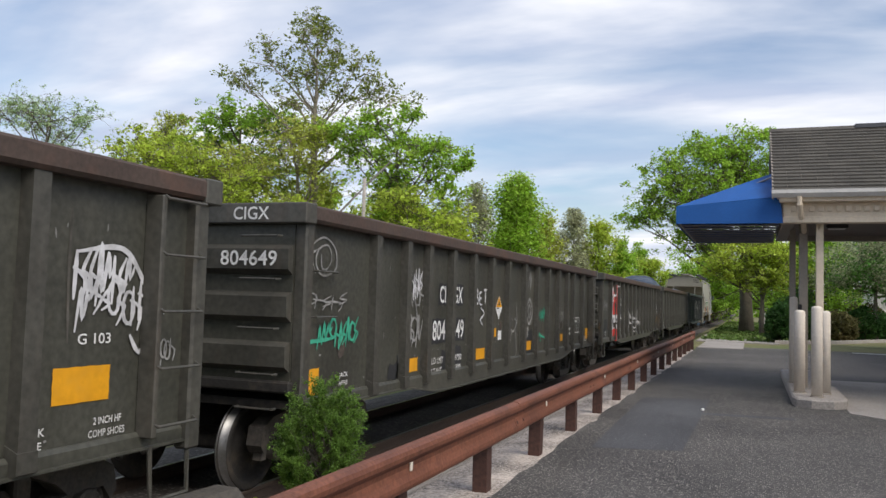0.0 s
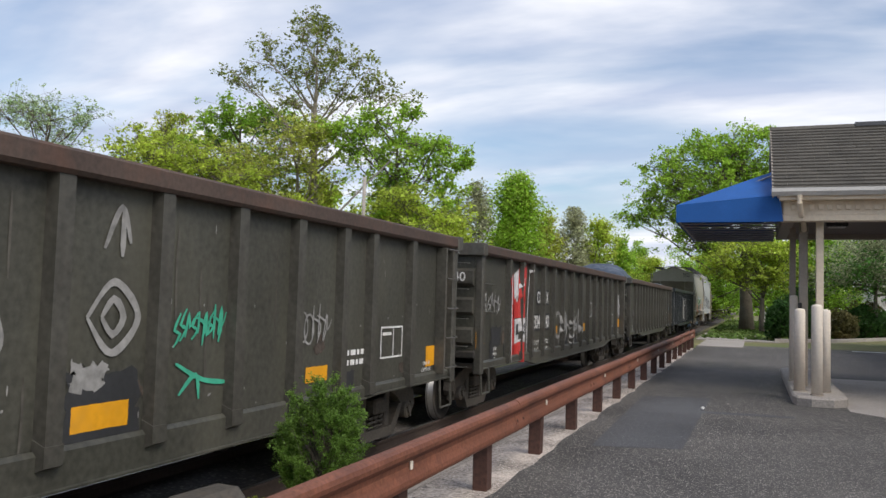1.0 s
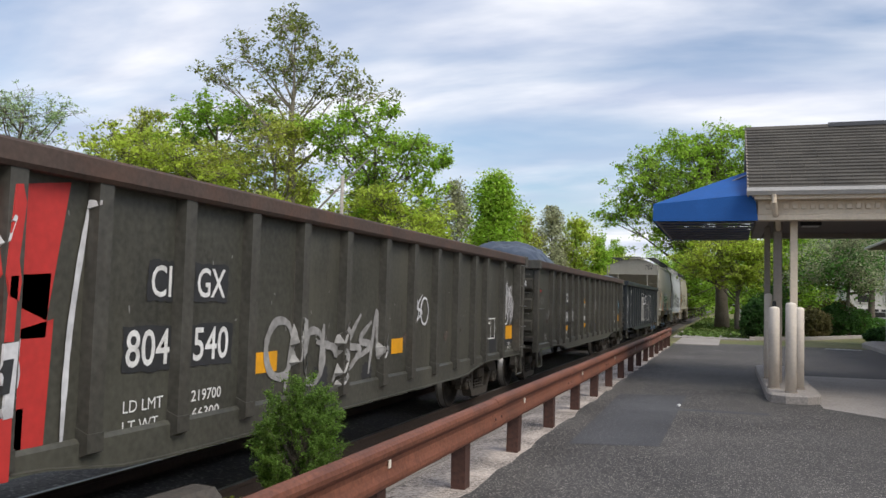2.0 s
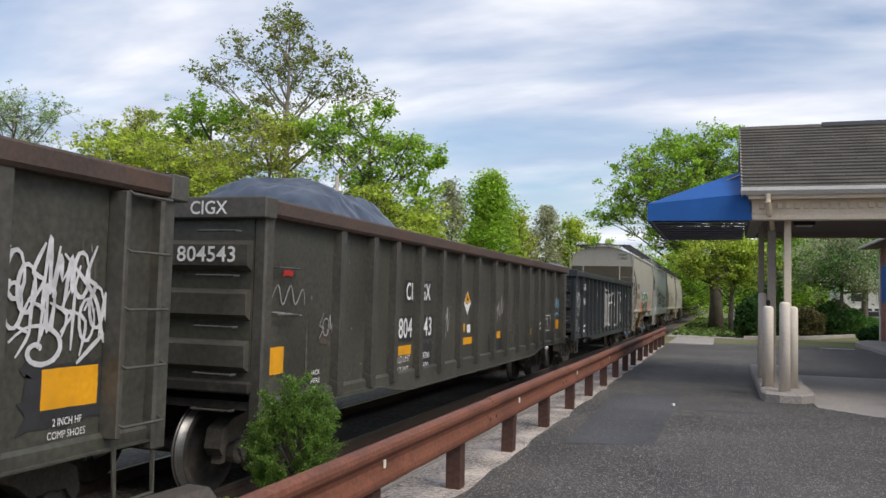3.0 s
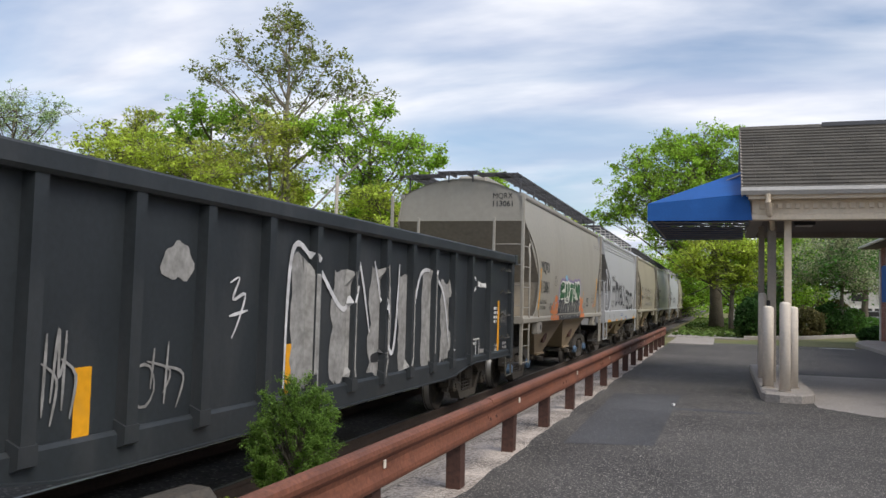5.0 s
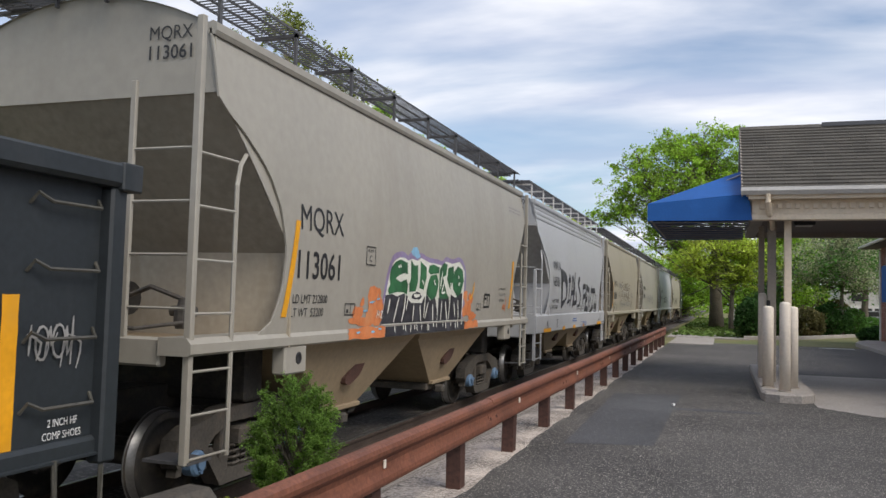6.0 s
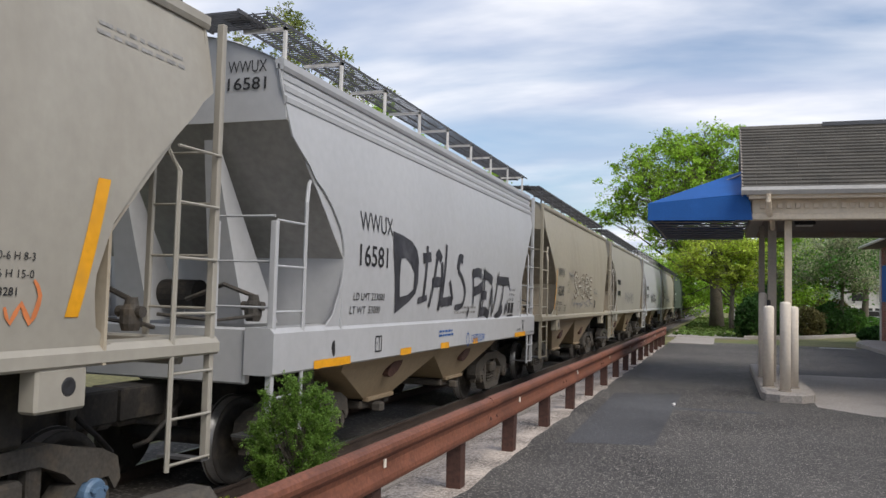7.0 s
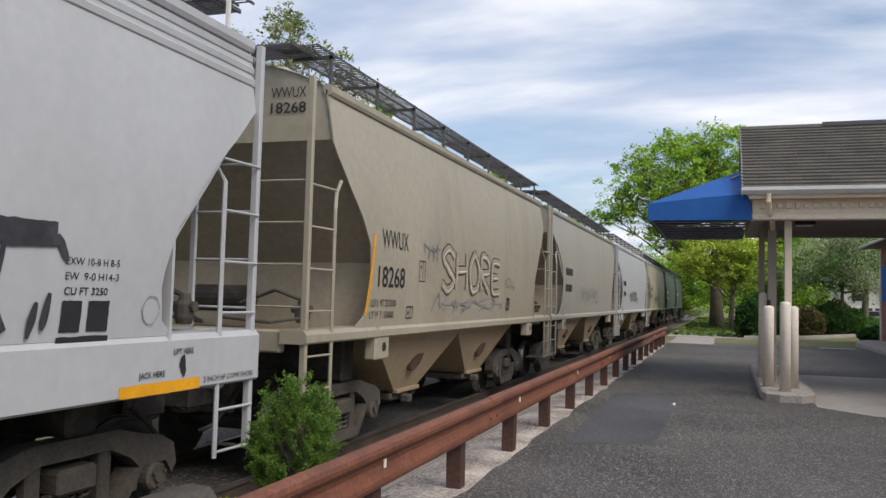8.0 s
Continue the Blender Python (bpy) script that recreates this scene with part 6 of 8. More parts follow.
        m.add(ring[2], [(0, 1, 2, 3)])
        bay = part("discharge_bay", m, M["hop_tan" if paint == "hop_white" else under], car, "tapering discharge bay")
        for sx in (-1, 1):
            # riveted cover low on the bay's side, and the flange along its lower edge
            zz = 1.08
            xx = 1.12 + 0.26 * (zz - 0.62) / (S0 - 0.74)
            oval = [(uc + 0.05 + 0.30 * math.cos(q) * (1 + 0.12 * math.sin(3 * q)), zz + 0.12 * math.cos(q) + 0.10 * math.sin(q)) for q in (0.45 * k for k in range(14))]
            cover = Mesh().along_x(oval, min(sx * (xx - 0.06), sx * (xx + 0.03)), max(sx * (xx - 0.06), sx * (xx + 0.03)))
            part("cover_plate", cover, M["rust_dark"], bay, "rusty bolted cover plate")
            part("flange", Mesh().box(min(sx * 1.1, sx * 1.19), max(sx * 1.1, sx * 1.19), uc - b - 0.03, uc + b + 0.03, 0.60, 0.66, 0.01), M["hop_tan"], bay)
        g = Mesh().box(-1.1, 1.1, uc - b - 0.08, uc + b + 0.08, 0.50, 0.61, 0.02)
        g.tube([(-1.25, uc - 0.2, 0.52), (1.25, uc - 0.2, 0.52)], 0.03, 8)
        g.tube([(-1.1, uc + 0.25, 0.55), (1.1, uc + 0.25, 0.55)], 0.04, 8)
        g.box(1.15, 1.3, uc - 0.27, uc - 0.13, 0.46, 0.58, 0.02)
        part("gate", g, M["truck"], bay, "sliding outlet gate")
    part("centre_sill", Mesh().box(-0.2, 0.2, -0.6, L + 0.6, 0.75, 1.08, 0.02), M["steel_black"], car)
    for y in (1.4, L - 1.6):
        add_truck(car, y, cap)
        part("bolster", Mesh().box(-1.15, 1.15, y - 0.16, y + 0.16, 0.93, S0 + 0.02, 0.03), M["steel_black"], car)
    # roof walkways: outer rail, bars and uprights
    zw = 4.87
    for s in (-1, 1):
        m = Mesh()
        xi, xo = sorted((s * 0.84, s * 1.36))
        for k in range(4):
            x = xi + (xo - xi) * k / 3
            m.box(x - 0.006, x + 0.006, -0.15, L + 0.15, zw - 0.026, zw)
        k = 0
        y = -0.12
        while y < L + 0.14:
            m.box(xi, xo, y - 0.006, y + 0.006, zw - 0.015, zw - 0.004)
            y += 0.07
        tagged(part("roof_walkway", m, M["grating"], car, "open steel grating walkway"), kind="stuff")
        for i in range(9):
            y = 0.25 + (L - 0.5) * i / 8
            u = Mesh().box(s * 1.345 - 0.015, s * 1.345 + 0.015, y - 0.02, y + 0.02, 4.42, zw + 0.012)
            u.box(xi, xo, y - 0.02, y + 0.02, zw - 0.07, zw - 0.035)
            part("walkway_support", u, M["gutter" if paint == "hop_white" else "grating"], car)
    for y in (-0.02, L + 0.02):
        m = Mesh()
        for k in range(9):
            m.box(-0.46, 0.46, y - 0.25 + 0.06 * k, y - 0.235 + 0.06 * k, 4.89, 4.915)
            for x in (-1.1, 0.46):
                m.box(x, x + 0.64, y - 0.25 + 0.06 * k, y - 0.235 + 0.06 * k, 4.835, 4.86)
        for x in (-1.12, -0.47, -0.2, 0.2, 0.44, 1.1):
            m.box(x, x + 0.025, y - 0.27, y + 0.27, 4.83, 4.92 if abs(x) < 0.5 else 4.87)
        for x in (-0.3, 0.28):
            m.box(x, x + 0.025, y - 0.02, y + 0.02, 4.70, 4.85)
        tagged(part("end_walkway", m, M["grating"], car), kind="stuff")
    for i in range(4):
        y = 0.9 + i * (L - 1.8) / 4
        part("hatch", Mesh().box(-0.36, 0.36, y, y + (L - 1.8) / 4 - 0.1, 4.8, 4.98, 0.05), M[paint], car)
    return car


def hop_end(car, mark, number, y=0.02, x=0.55):
    for text, z in ((mark, 4.31), (number, 4.13)):
        v, f, wd = letters(text)
        me = bpy.data.meshes.new("lettering")
        me.from_pydata([(x + 0.22 + a * 0.46 / wd, y - 0.004, z + b * 0.125) for a, b in v], [], f)
        me.materials.append(M["mark_black"])
        part("lettering", me, None, car, "black lettering " + text)


def car_f():
    L = 11.65
    c = hopper("light grey covered hopper with green and black graffiti", L, "hop_grey", "hop_tan", cap="cap_blue", back_out=0.1)
    hop_end(c, "MQRX", "113061")
    s = Side(c, hop_x, lambda u: u + 0.35 + 0.01 * u, 0.03)
    s.word("MQRX", 1.02, 2.74, 0.26, "mark_black", 0.98)
    s.word("113061", 0.98, 2.24, 0.28, "mark_black", 0.95)
    s.word("LD LMT 232800", 0.92, 1.98, 0.09, "mark_black", 0.75)
    s.word("LT WT  53200", 0.90, 1.84, 0.09, "mark_black", 0.70)
    s.quad(((0.92, 2.82), (1.01, 2.82), (0.82, 1.84), (0.72, 1.84)), "yellow", 0.006, "leaning yellow bar")
    s.quad(((9.80, 2.84), (9.92, 2.84), (9.70, 1.88), (9.58, 1.88)), "yellow", 0.006, "leaning yellow bar")
    q = Side(c, hop_x, drop=0.0)
    q.strokes([[(3.01, 2.42), (3.01, 2.64)], [(3.01, 2.64), (3.27, 2.64)], [(3.27, 2.64), (3.27, 2.42)], [(3.27, 2.42), (3.01, 2.42)]], "mark_black", 0.012, "data_panel", 0.006, "outlined plate mark", taper=False)
    q.word("PLATE", 3.06, 2.575, 0.035, "mark_black", 0.16)
    q.word("C", 3.10, 2.46, 0.075, "mark_black", 0.07)
    q.frame_box(8.22, 8.60, 1.87, 2.13, "mark_black", 0.035)
    q.frame_box(2.49, 2.76, 1.81, 1.95, "mark_black", 0.012)
    s.frame_box(7.35, 7.62, 1.86, 1.98, "mark_black", 0.01)
    for k, t in enumerate(("EXW 10-6 H 8-3", "EW  9-6 H 15-0", "CU FT 3281")):
        s.word(t, 8.8, 2.24 - 0.11 * k, 0.05, "mark_black", 0.5 - 0.12 * (k == 2))
    s.lines_of_text(9.8, 10.8, 3.95, 2, "spray_grey", 0.03, 0.07, 6)
    s.strokes([[(9.1, 1.95), (9.15, 1.85), (9.22, 1.97), (9.3, 1.85), (9.36, 2.02), (9.3, 2.12)]], "spray_orange", 0.04)
    # the piece: purple halo, cream body, letters green above and black below, white drips
    g = Side(c, hop_x, lambda u: u - 0.06, 0.0)
    rim = [(3.64, 1.68), (3.70, 1.94), (3.73, 2.11), (3.80, 2.32), (3.93, 2.49), (4.11, 2.56), (4.31, 2.57), (4.48, 2.53), (4.56, 2.57), (4.83, 2.55), (4.94, 2.60), (5.29, 2.55), (5.71, 2.54), (5.88, 2.53), (6.04, 2.60), (6.36, 2.58), (6.76, 2.63), (7.01, 2.49), (7.07, 2.16), (7.03, 1.67)]
    g.strokes([[(u + (0.02 if u > 5.3 else -0.02), z + 0.035) for u, z in rim]], "spray_purple", 0.075, "graffiti_halo", 0.003, "purple graffiti halo", taper=False)
    g.blob(4.74, 2.66, 0.17, 0.07, "spray_blue", 33, 0.0035)
    cols = 60
    heights = []
    for k in range(cols + 1):
        u = 3.68 + (7.03 - 3.68) * k / cols
        heights.append((u, interp(rim[1:18], u)))
    g.put("graffiti_ground", [(u, 1.67 + (z - 1.67) * r / 6) for u, z in heights for r in range(7)], [(i * 7 + r, i * 7 + 7 + r, i * 7 + 8 + r, i * 7 + 1 + r) for i in range(cols) for r in range(6)], "spray_cream", 0.0055, "cream graffiti ground")
    tops = [[(4.16, 2.51), (4.38, 2.48), (4.4, 2.34), (4.28, 2.35), (4.13, 2.32), (4.03, 2.28), (4.18, 2.24), (4.36, 2.28), (4.42, 2.21), (4.41, 2.09), (4.29, 2.12), (4.09, 2.12), (3.86, 2.09), (3.82, 2.14), (3.88, 2.2), (3.85, 2.29), (3.89, 2.4), (4.0, 2.47)],
            [(4.56, 2.53), (4.68, 2.46), (4.8, 2.47), (4.82, 2.27), (4.76, 2.14), (4.53, 2.13), (4.51, 2.21), (4.58, 2.29)], [(4.94, 2.53), (5.06, 2.49), (5.16, 2.46), (5.17, 2.33), (5.08, 2.17), (4.93, 2.19), (4.95, 2.36)]]
    tops += [[(5.33, 2.5), (5.48, 2.52), (5.71, 2.49), (5.7, 2.41), (5.52, 2.4), (5.38, 2.38), (5.29, 2.42)], [(5.38, 2.34), (5.6, 2.37), (5.71, 2.26), (5.63, 2.07), (5.44, 2.02), (5.25, 2.11), (5.3, 2.25)],
             [(5.8, 2.46), (5.96, 2.55), (6.11, 2.53), (6.06, 2.38), (5.93, 2.35), (6.12, 2.13), (6.22, 2.06), (5.83, 2.05), (5.77, 2.27)], [(6.18, 2.49), (6.42, 2.53), (6.43, 2.35), (6.3, 2.19), (6.15, 2.33)],
             [(6.52, 2.46), (6.67, 2.53), (6.88, 2.48), (6.95, 2.32), (6.85, 2.15), (6.7, 2.07), (6.49, 2.19), (6.43, 2.32)]]
    feet = [[(3.76, 2.04), (3.93, 2.06), (4.1, 2.03), (4.3, 2.07), (4.46, 2.03), (4.42, 1.93), (4.4, 1.69), (3.7, 1.69), (3.74, 1.9)], [(4.48, 2.03), (4.66, 1.95), (5.03, 1.95), (5.13, 2.06), (5.18, 1.93), (5.14, 1.69), (4.45, 1.69), (4.46, 1.9)],
            [(5.26, 2.07), (5.41, 1.98), (5.59, 2.03), (5.71, 1.84), (5.75, 1.69), (5.21, 1.69), (5.23, 1.89)], [(5.79, 2.02), (6.24, 2.03), (6.31, 1.83), (6.29, 1.68), (5.81, 1.68)], [(6.35, 2.08), (6.6, 2.03), (6.91, 2.11), (6.95, 1.88), (6.96, 1.68), (6.35, 1.68)]]
    def swollen(shape):
        a, b = sum(p[0] for p in shape) / len(shape), sum(p[1] for p in shape) / len(shape)
        return [(a + (u - a) * 1.16, b + (z - b) * 1.12) for u, z in shape]

    tops, feet = [swollen(q) for q in tops], [[(u, max(z, 1.685)) for u, z in swollen(q)] for q in feet]
    for shape in tops:
        g.put("graffiti_letter", shape, [tuple(range(len(shape)))], "spray_green", 0.0085, "green top of a graffiti letter")
    for shape in feet:
        g.put("graffiti_letter", shape, [tuple(range(len(shape)))], "spray_black", 0.0085, "black dripping foot of a graffiti letter")
    g.blob(4.83, 2.055, 0.19, 0.085, "spray_cream", 3, 0.0095)
    g.blob(4.83, 2.055, 0.165, 0.062, "spray_black", 3, 0.0105)
    g.blob(4.83, 2.06, 0.11, 0.03, "spray_cream", 4, 0.0115)
    rnd = random.Random(9)
    drips = [[(4.17, 2.03), (4.11, 1.9), (4.05, 1.70)], [(4.39, 2.07), (4.39, 1.9), (4.33, 1.70)], [(3.86, 2.01), (3.82, 1.82)], [(4.74, 1.93), (4.75, 1.70)], [(4.98, 1.93), (5.08, 1.70)], [(5.32, 1.97), (5.23, 1.73)], [(5.52, 1.94), (5.59, 1.69)], [(5.93, 1.99), (5.94, 1.69)],
             [(6.09, 1.98), (6.26, 1.68)], [(6.53, 1.96), (6.64, 1.74)], [(6.72, 2.01), (6.83, 1.68)], [(4.47, 2.29), (4.5, 2.09), (4.46, 1.86)], [(5.2, 2.37), (5.18, 2.11), (5.18, 1.74)], [(5.73, 2.41), (5.74, 2.03), (5.78, 1.7)], [(6.31, 2.29), (6.31, 2.03), (6.32, 1.69)], [(6.0, 2.3), (5.9, 2.12), (6.06, 2.13)]]
    for line in drips:
        g.strokes([line], "spray_cream", 0.04, "graffiti_drip", 0.0125, "cream paint drip")
    for k, (u, z) in enumerate(((4.10, 2.44), (4.16, 2.45), (5.02, 2.27), (5.06, 2.24), (5.53, 2.28), (5.57, 2.24), (6.7, 2.38), (6.76, 2.28), (6.72, 2.25))):
        g.blob(u, z, 0.024, 0.022, "spray_cream", 80 + k, 0.0135)
    sill = Side(c, lambda u, z: 1.627, lambda u: u - 0.06, 0.0)
    sill.patch(3.74, 7.1, 1.525, 1.655, "spray_black", 0.003, name="graffiti_ground", rough=0.008)
    runs = [[(u + rnd.uniform(-0.02, 0.02), 1.66), (u, 1.545 + rnd.uniform(0, 0.06))] for u in (4.05, 4.36, 4.44, 4.62, 4.78, 4.88, 5.06, 5.3, 5.36, 5.56, 5.7, 6.0, 6.14, 6.38, 6.62, 6.74, 6.95)]
    for line in runs:
        sill.strokes([line], "spray_cream", 0.035, "graffiti_drip", 0.006)
    sill.patch(2.66, 3.72, 1.525, 1.655, "spray_orange", 0.003, name="graffiti_ground", rough=0.02)
    sill.patch(7.12, 7.9, 1.54, 1.655, "spray_orange", 0.003, name="graffiti_ground", rough=0.02)
    for k, (u, z, a, b) in enumerate(((2.92, 1.83, 0.13, 0.10), (3.32, 2.05, 0.14, 0.13), (3.54, 1.94, 0.13, 0.10), (3.03, 1.96, 0.06, 0.05), (3.52, 2.09, 0.05, 0.05), (3.35, 1.82, 0.22, 0.12), (3.1, 1.73, 0.35, 0.06), (3.5, 1.75, 0.16, 0.09), (7.15, 2.07, 0.11, 0.11), (7.45, 2.03, 0.12, 0.10), (7.28, 1.86, 0.22, 0.14), (7.6, 1.74, 0.25, 0.07))):
        g.blob(u, z, a, b, "spray_orange", 90 + k, 0.0032 + 0.0002 * k)
    g.strokes([[(3.24, 1.96), (3.38, 1.97)], [(3.06, 1.86), (3.2, 1.86)], [(3.44, 2.0), (3.54, 2.01)]], "spray_blue", 0.03, lift=0.007)
    sill.strokes([[(3.28, 1.60), (3.4, 1.6)], [(3.5, 1.63), (3.6, 1.63)], [(2.86, 1.60), (2.96, 1.61)]], "spray_blue", 0.03, lift=0.006)
    g.strokes([[(3.5, 1.86), (3.49, 1.76)], [(3.56, 1.86), (3.55, 1.76)], [(3.49, 1.81), (3.56, 1.81)], [(3.6, 1.85), (3.66, 1.85), (3.6, 1.77), (3.66, 1.77)]], "spray_cream", 0.018, lift=0.008)
    g.strokes([[(7.61, 2.32), (7.55, 2.12), (7.4, 2.02)]], "yellow", 0.05)
    CARS.append((c, 23.6))


def car_g():
    L = 11.2
    c = hopper("white covered hopper with black graffiti letters", L, "hop_white", "hop_white", sill=(1.24, 1.70), cut=WHITE_CUT, strips=3, ladder=False, out=0.2, back_out=0.02)
    hop_end(c, "WWUX", "16581", x=0.6)
    back = lambda u: u + 0.3 * min(1, max(0, (u - 7.5) / 0.8)) if u > 8.4 else u
    s = Side(c, hop_x, lambda u: u - 0.03, 0.04)
    s.word("WWUX", 1.68, 2.86, 0.23, "mark_black", 1.02)
    s.word("16581", 1.68, 2.44, 0.25, "mark_black", 0.86)
    s.word("LD LMT 233000", 1.57, 2.02, 0.09, "mark_black", 0.92)
    s.word("LT WT  53000", 1.50, 1.86, 0.09, "mark_black", 0.88)
    g = Side(c, hop_x, drop=0.0)
    stem = [(2.67, 2.89), (3.0, 2.86), (3.35, 2.80), (3.55, 2.70), (3.62, 2.55), (3.63, 2.25), (3.55, 2.08), (3.30, 1.96), (2.84, 1.81), (2.75, 2.3), (2.68, 2.6)]
    inner = [(2.96, 2.54), (3.12, 2.56), (3.33, 2.48), (3.47, 2.36), (3.46, 2.14), (3.24, 2.06), (2.97, 2.03), (2.93, 2.3)]
    n = len(stem)
    g.put("graffiti_letter", stem + inner, [(0, 1, n + 1, n), (1, 2, n + 2, n + 1), (2, 3, n + 2), (3, 4, n + 3, n + 2), (4, 5, n + 4, n + 3), (5, 6, n + 4), (6, 7, n + 5, n + 4), (7, 8, n + 6, n + 5), (8, 9, n + 7, n + 6), (9, 10, n, n + 7), (10, 0, n)], "spray_black", 0.0075, "broad black spray letter")
    word = {"I": ([[(3.80, 2.59), (4.14, 2.63)]], [[(3.98, 2.78), (3.95, 2.5), (3.87, 2.02)], [(3.65, 1.98), (4.02, 2.03)]]),
            "A": ([[(4.40, 2.62), (4.48, 2.70), (4.60, 2.60)], [(4.22, 2.25), (4.66, 2.28)]], [[(4.40, 2.62), (4.30, 2.3), (4.13, 1.90)], [(4.63, 2.58), (4.64, 2.3), (4.56, 1.84)]]),
            "L": ([[(4.70, 1.96), (5.22, 1.99)]], [[(4.85, 2.86), (4.76, 2.37), (4.66, 1.90)], [(5.03, 2.30), (5.22, 2.0)]]),
            "S": ([[(5.70, 2.66), (5.52, 2.68), (5.44, 2.48)]], [[(5.44, 2.48), (5.72, 2.32), (5.86, 2.12), (5.74, 1.92), (5.36, 1.88)]])}
    for thick, fine in word.values():
        g.strokes(thick, "spray_black", 0.15, "graffiti_letter", 0.0075, "black spray letter", taper=False)
        g.strokes(fine, "spray_black", 0.085, "graffiti_letter", 0.0110, "black spray letter", taper=False)
    broad = [[(6.27, 2.45), (6.57, 2.49), (6.80, 2.47)], [(6.38, 2.15), (6.6, 2.18), (6.84, 2.24)], [(6.94, 2.47), (7.22, 2.44), (7.54, 2.36)], [(6.87, 2.09), (7.18, 2.09)], [(6.82, 1.79), (7.17, 1.80), (7.42, 1.71)],
             [(7.86, 2.39), (8.34, 2.38), (8.74, 2.39)], [(7.84, 1.65), (8.15, 1.75), (8.36, 1.86)]]
    thin = [[(6.24, 2.52), (6.32, 2.2), (6.36, 1.89)], [(6.80, 2.47), (6.86, 2.38), (6.82, 2.0), (6.75, 1.69)], [(6.97, 2.59), (6.99, 2.19), (6.90, 1.82)], [(7.49, 2.27), (7.43, 1.96), (7.36, 1.78)],
            [(7.49, 2.27), (7.55, 1.96), (7.59, 1.78)], [(7.57, 1.69), (7.76, 2.03), (7.95, 2.56)], [(8.33, 2.33), (8.21, 1.96), (7.88, 1.58)], [(8.74, 2.39), (8.84, 2.22)], [(8.61, 1.95), (8.56, 1.72)], [(8.71, 2.01), (8.67, 1.77)], [(6.12, 1.88), (6.06, 1.72)]]
    g.strokes(broad, "spray_black", 0.165, "graffiti_letters", 0.0078, "broad black spray strokes", taper=False)
    g.strokes(thin, "spray_black", 0.062, "graffiti_letters", 0.0168, "thin black spray strokes", taper=True)
    s.patch(8.86, 9.04, 1.79, 2.0, "mark_black", 0.0065, rough=0.003)
    s.patch(9.10, 9.30, 1.79, 2.0, "mark_black", 0.0065, rough=0.003)
    s.patch(8.84, 9.32, 1.71, 1.76, "mark_black", 0.0065, rough=0.003)
    for k, t in enumerate(("EXW 10-8 H 8-5", "EW  9-0 H14-3", "CU FT 3250")):
        s.word(t, 8.87, 2.24 - 0.1 * k, 0.05, "mark_black", 0.5 - 0.1 * (k == 2))
    s.strokes([[(9.75 + 0.1 * math.cos(a), 1.93 + 0.11 * math.sin(a)) for a in (0, 1, 2, 3, 4, 5, 6.2)]], "spray_grey", 0.012)
    s.lines_of_text(5.4, 6.6, 1.9, 2, "spray_grey", 0.035, 0.08, 9)
    sill = Side(c, lambda u, z: 1.627, back, 0.02)
    for u0, u1 in ((0.6, 1.5), (3.05, 3.45), (4.7, 5.1), (6.4, 6.7), (9.1, 10.05)):
        sill.patch(u0, u1, 1.27, 1.36, "yellow", 0.004, name="reflector_plate")
    sill.frame_box(2.2, 2.4, 1.36, 1.56, "mark_black", 0.016)
    Side(c, lambda u, z: 1.627, drop=0.0).word("CENTER FLOW", 6.3, 1.285, 0.125, "canvas", 0.82)
    Side(c, lambda u, z: 1.627, drop=0.0).strokes([[(6.0, 1.34), (6.09, 1.46), (6.18, 1.34), (6.09, 1.22), (6.0, 1.34)]], "canvas", 0.02, "emblem", 0.006, "blue diamond emblem")
    sill.lines_of_text(4.6, 5.3, 1.52, 2, "canvas", 0.03, 0.06, 3)
    sill.word("JACK HERE", 9.3, 1.40, 0.045, "mark_black", 0.3)
    sill.word("LIFT HERE", 9.7, 1.56, 0.045, "mark_black", 0.25)
    sill.word("2 INCH HF COMP SHOES", 10.1, 1.31, 0.045, "mark_black", 0.75)
    for u in (1.05, 9.82):
        sill.blob(u, 1.47, 0.045, 0.075, "mark_black", 5, 0.005)
    CARS.append((c, 36.5))


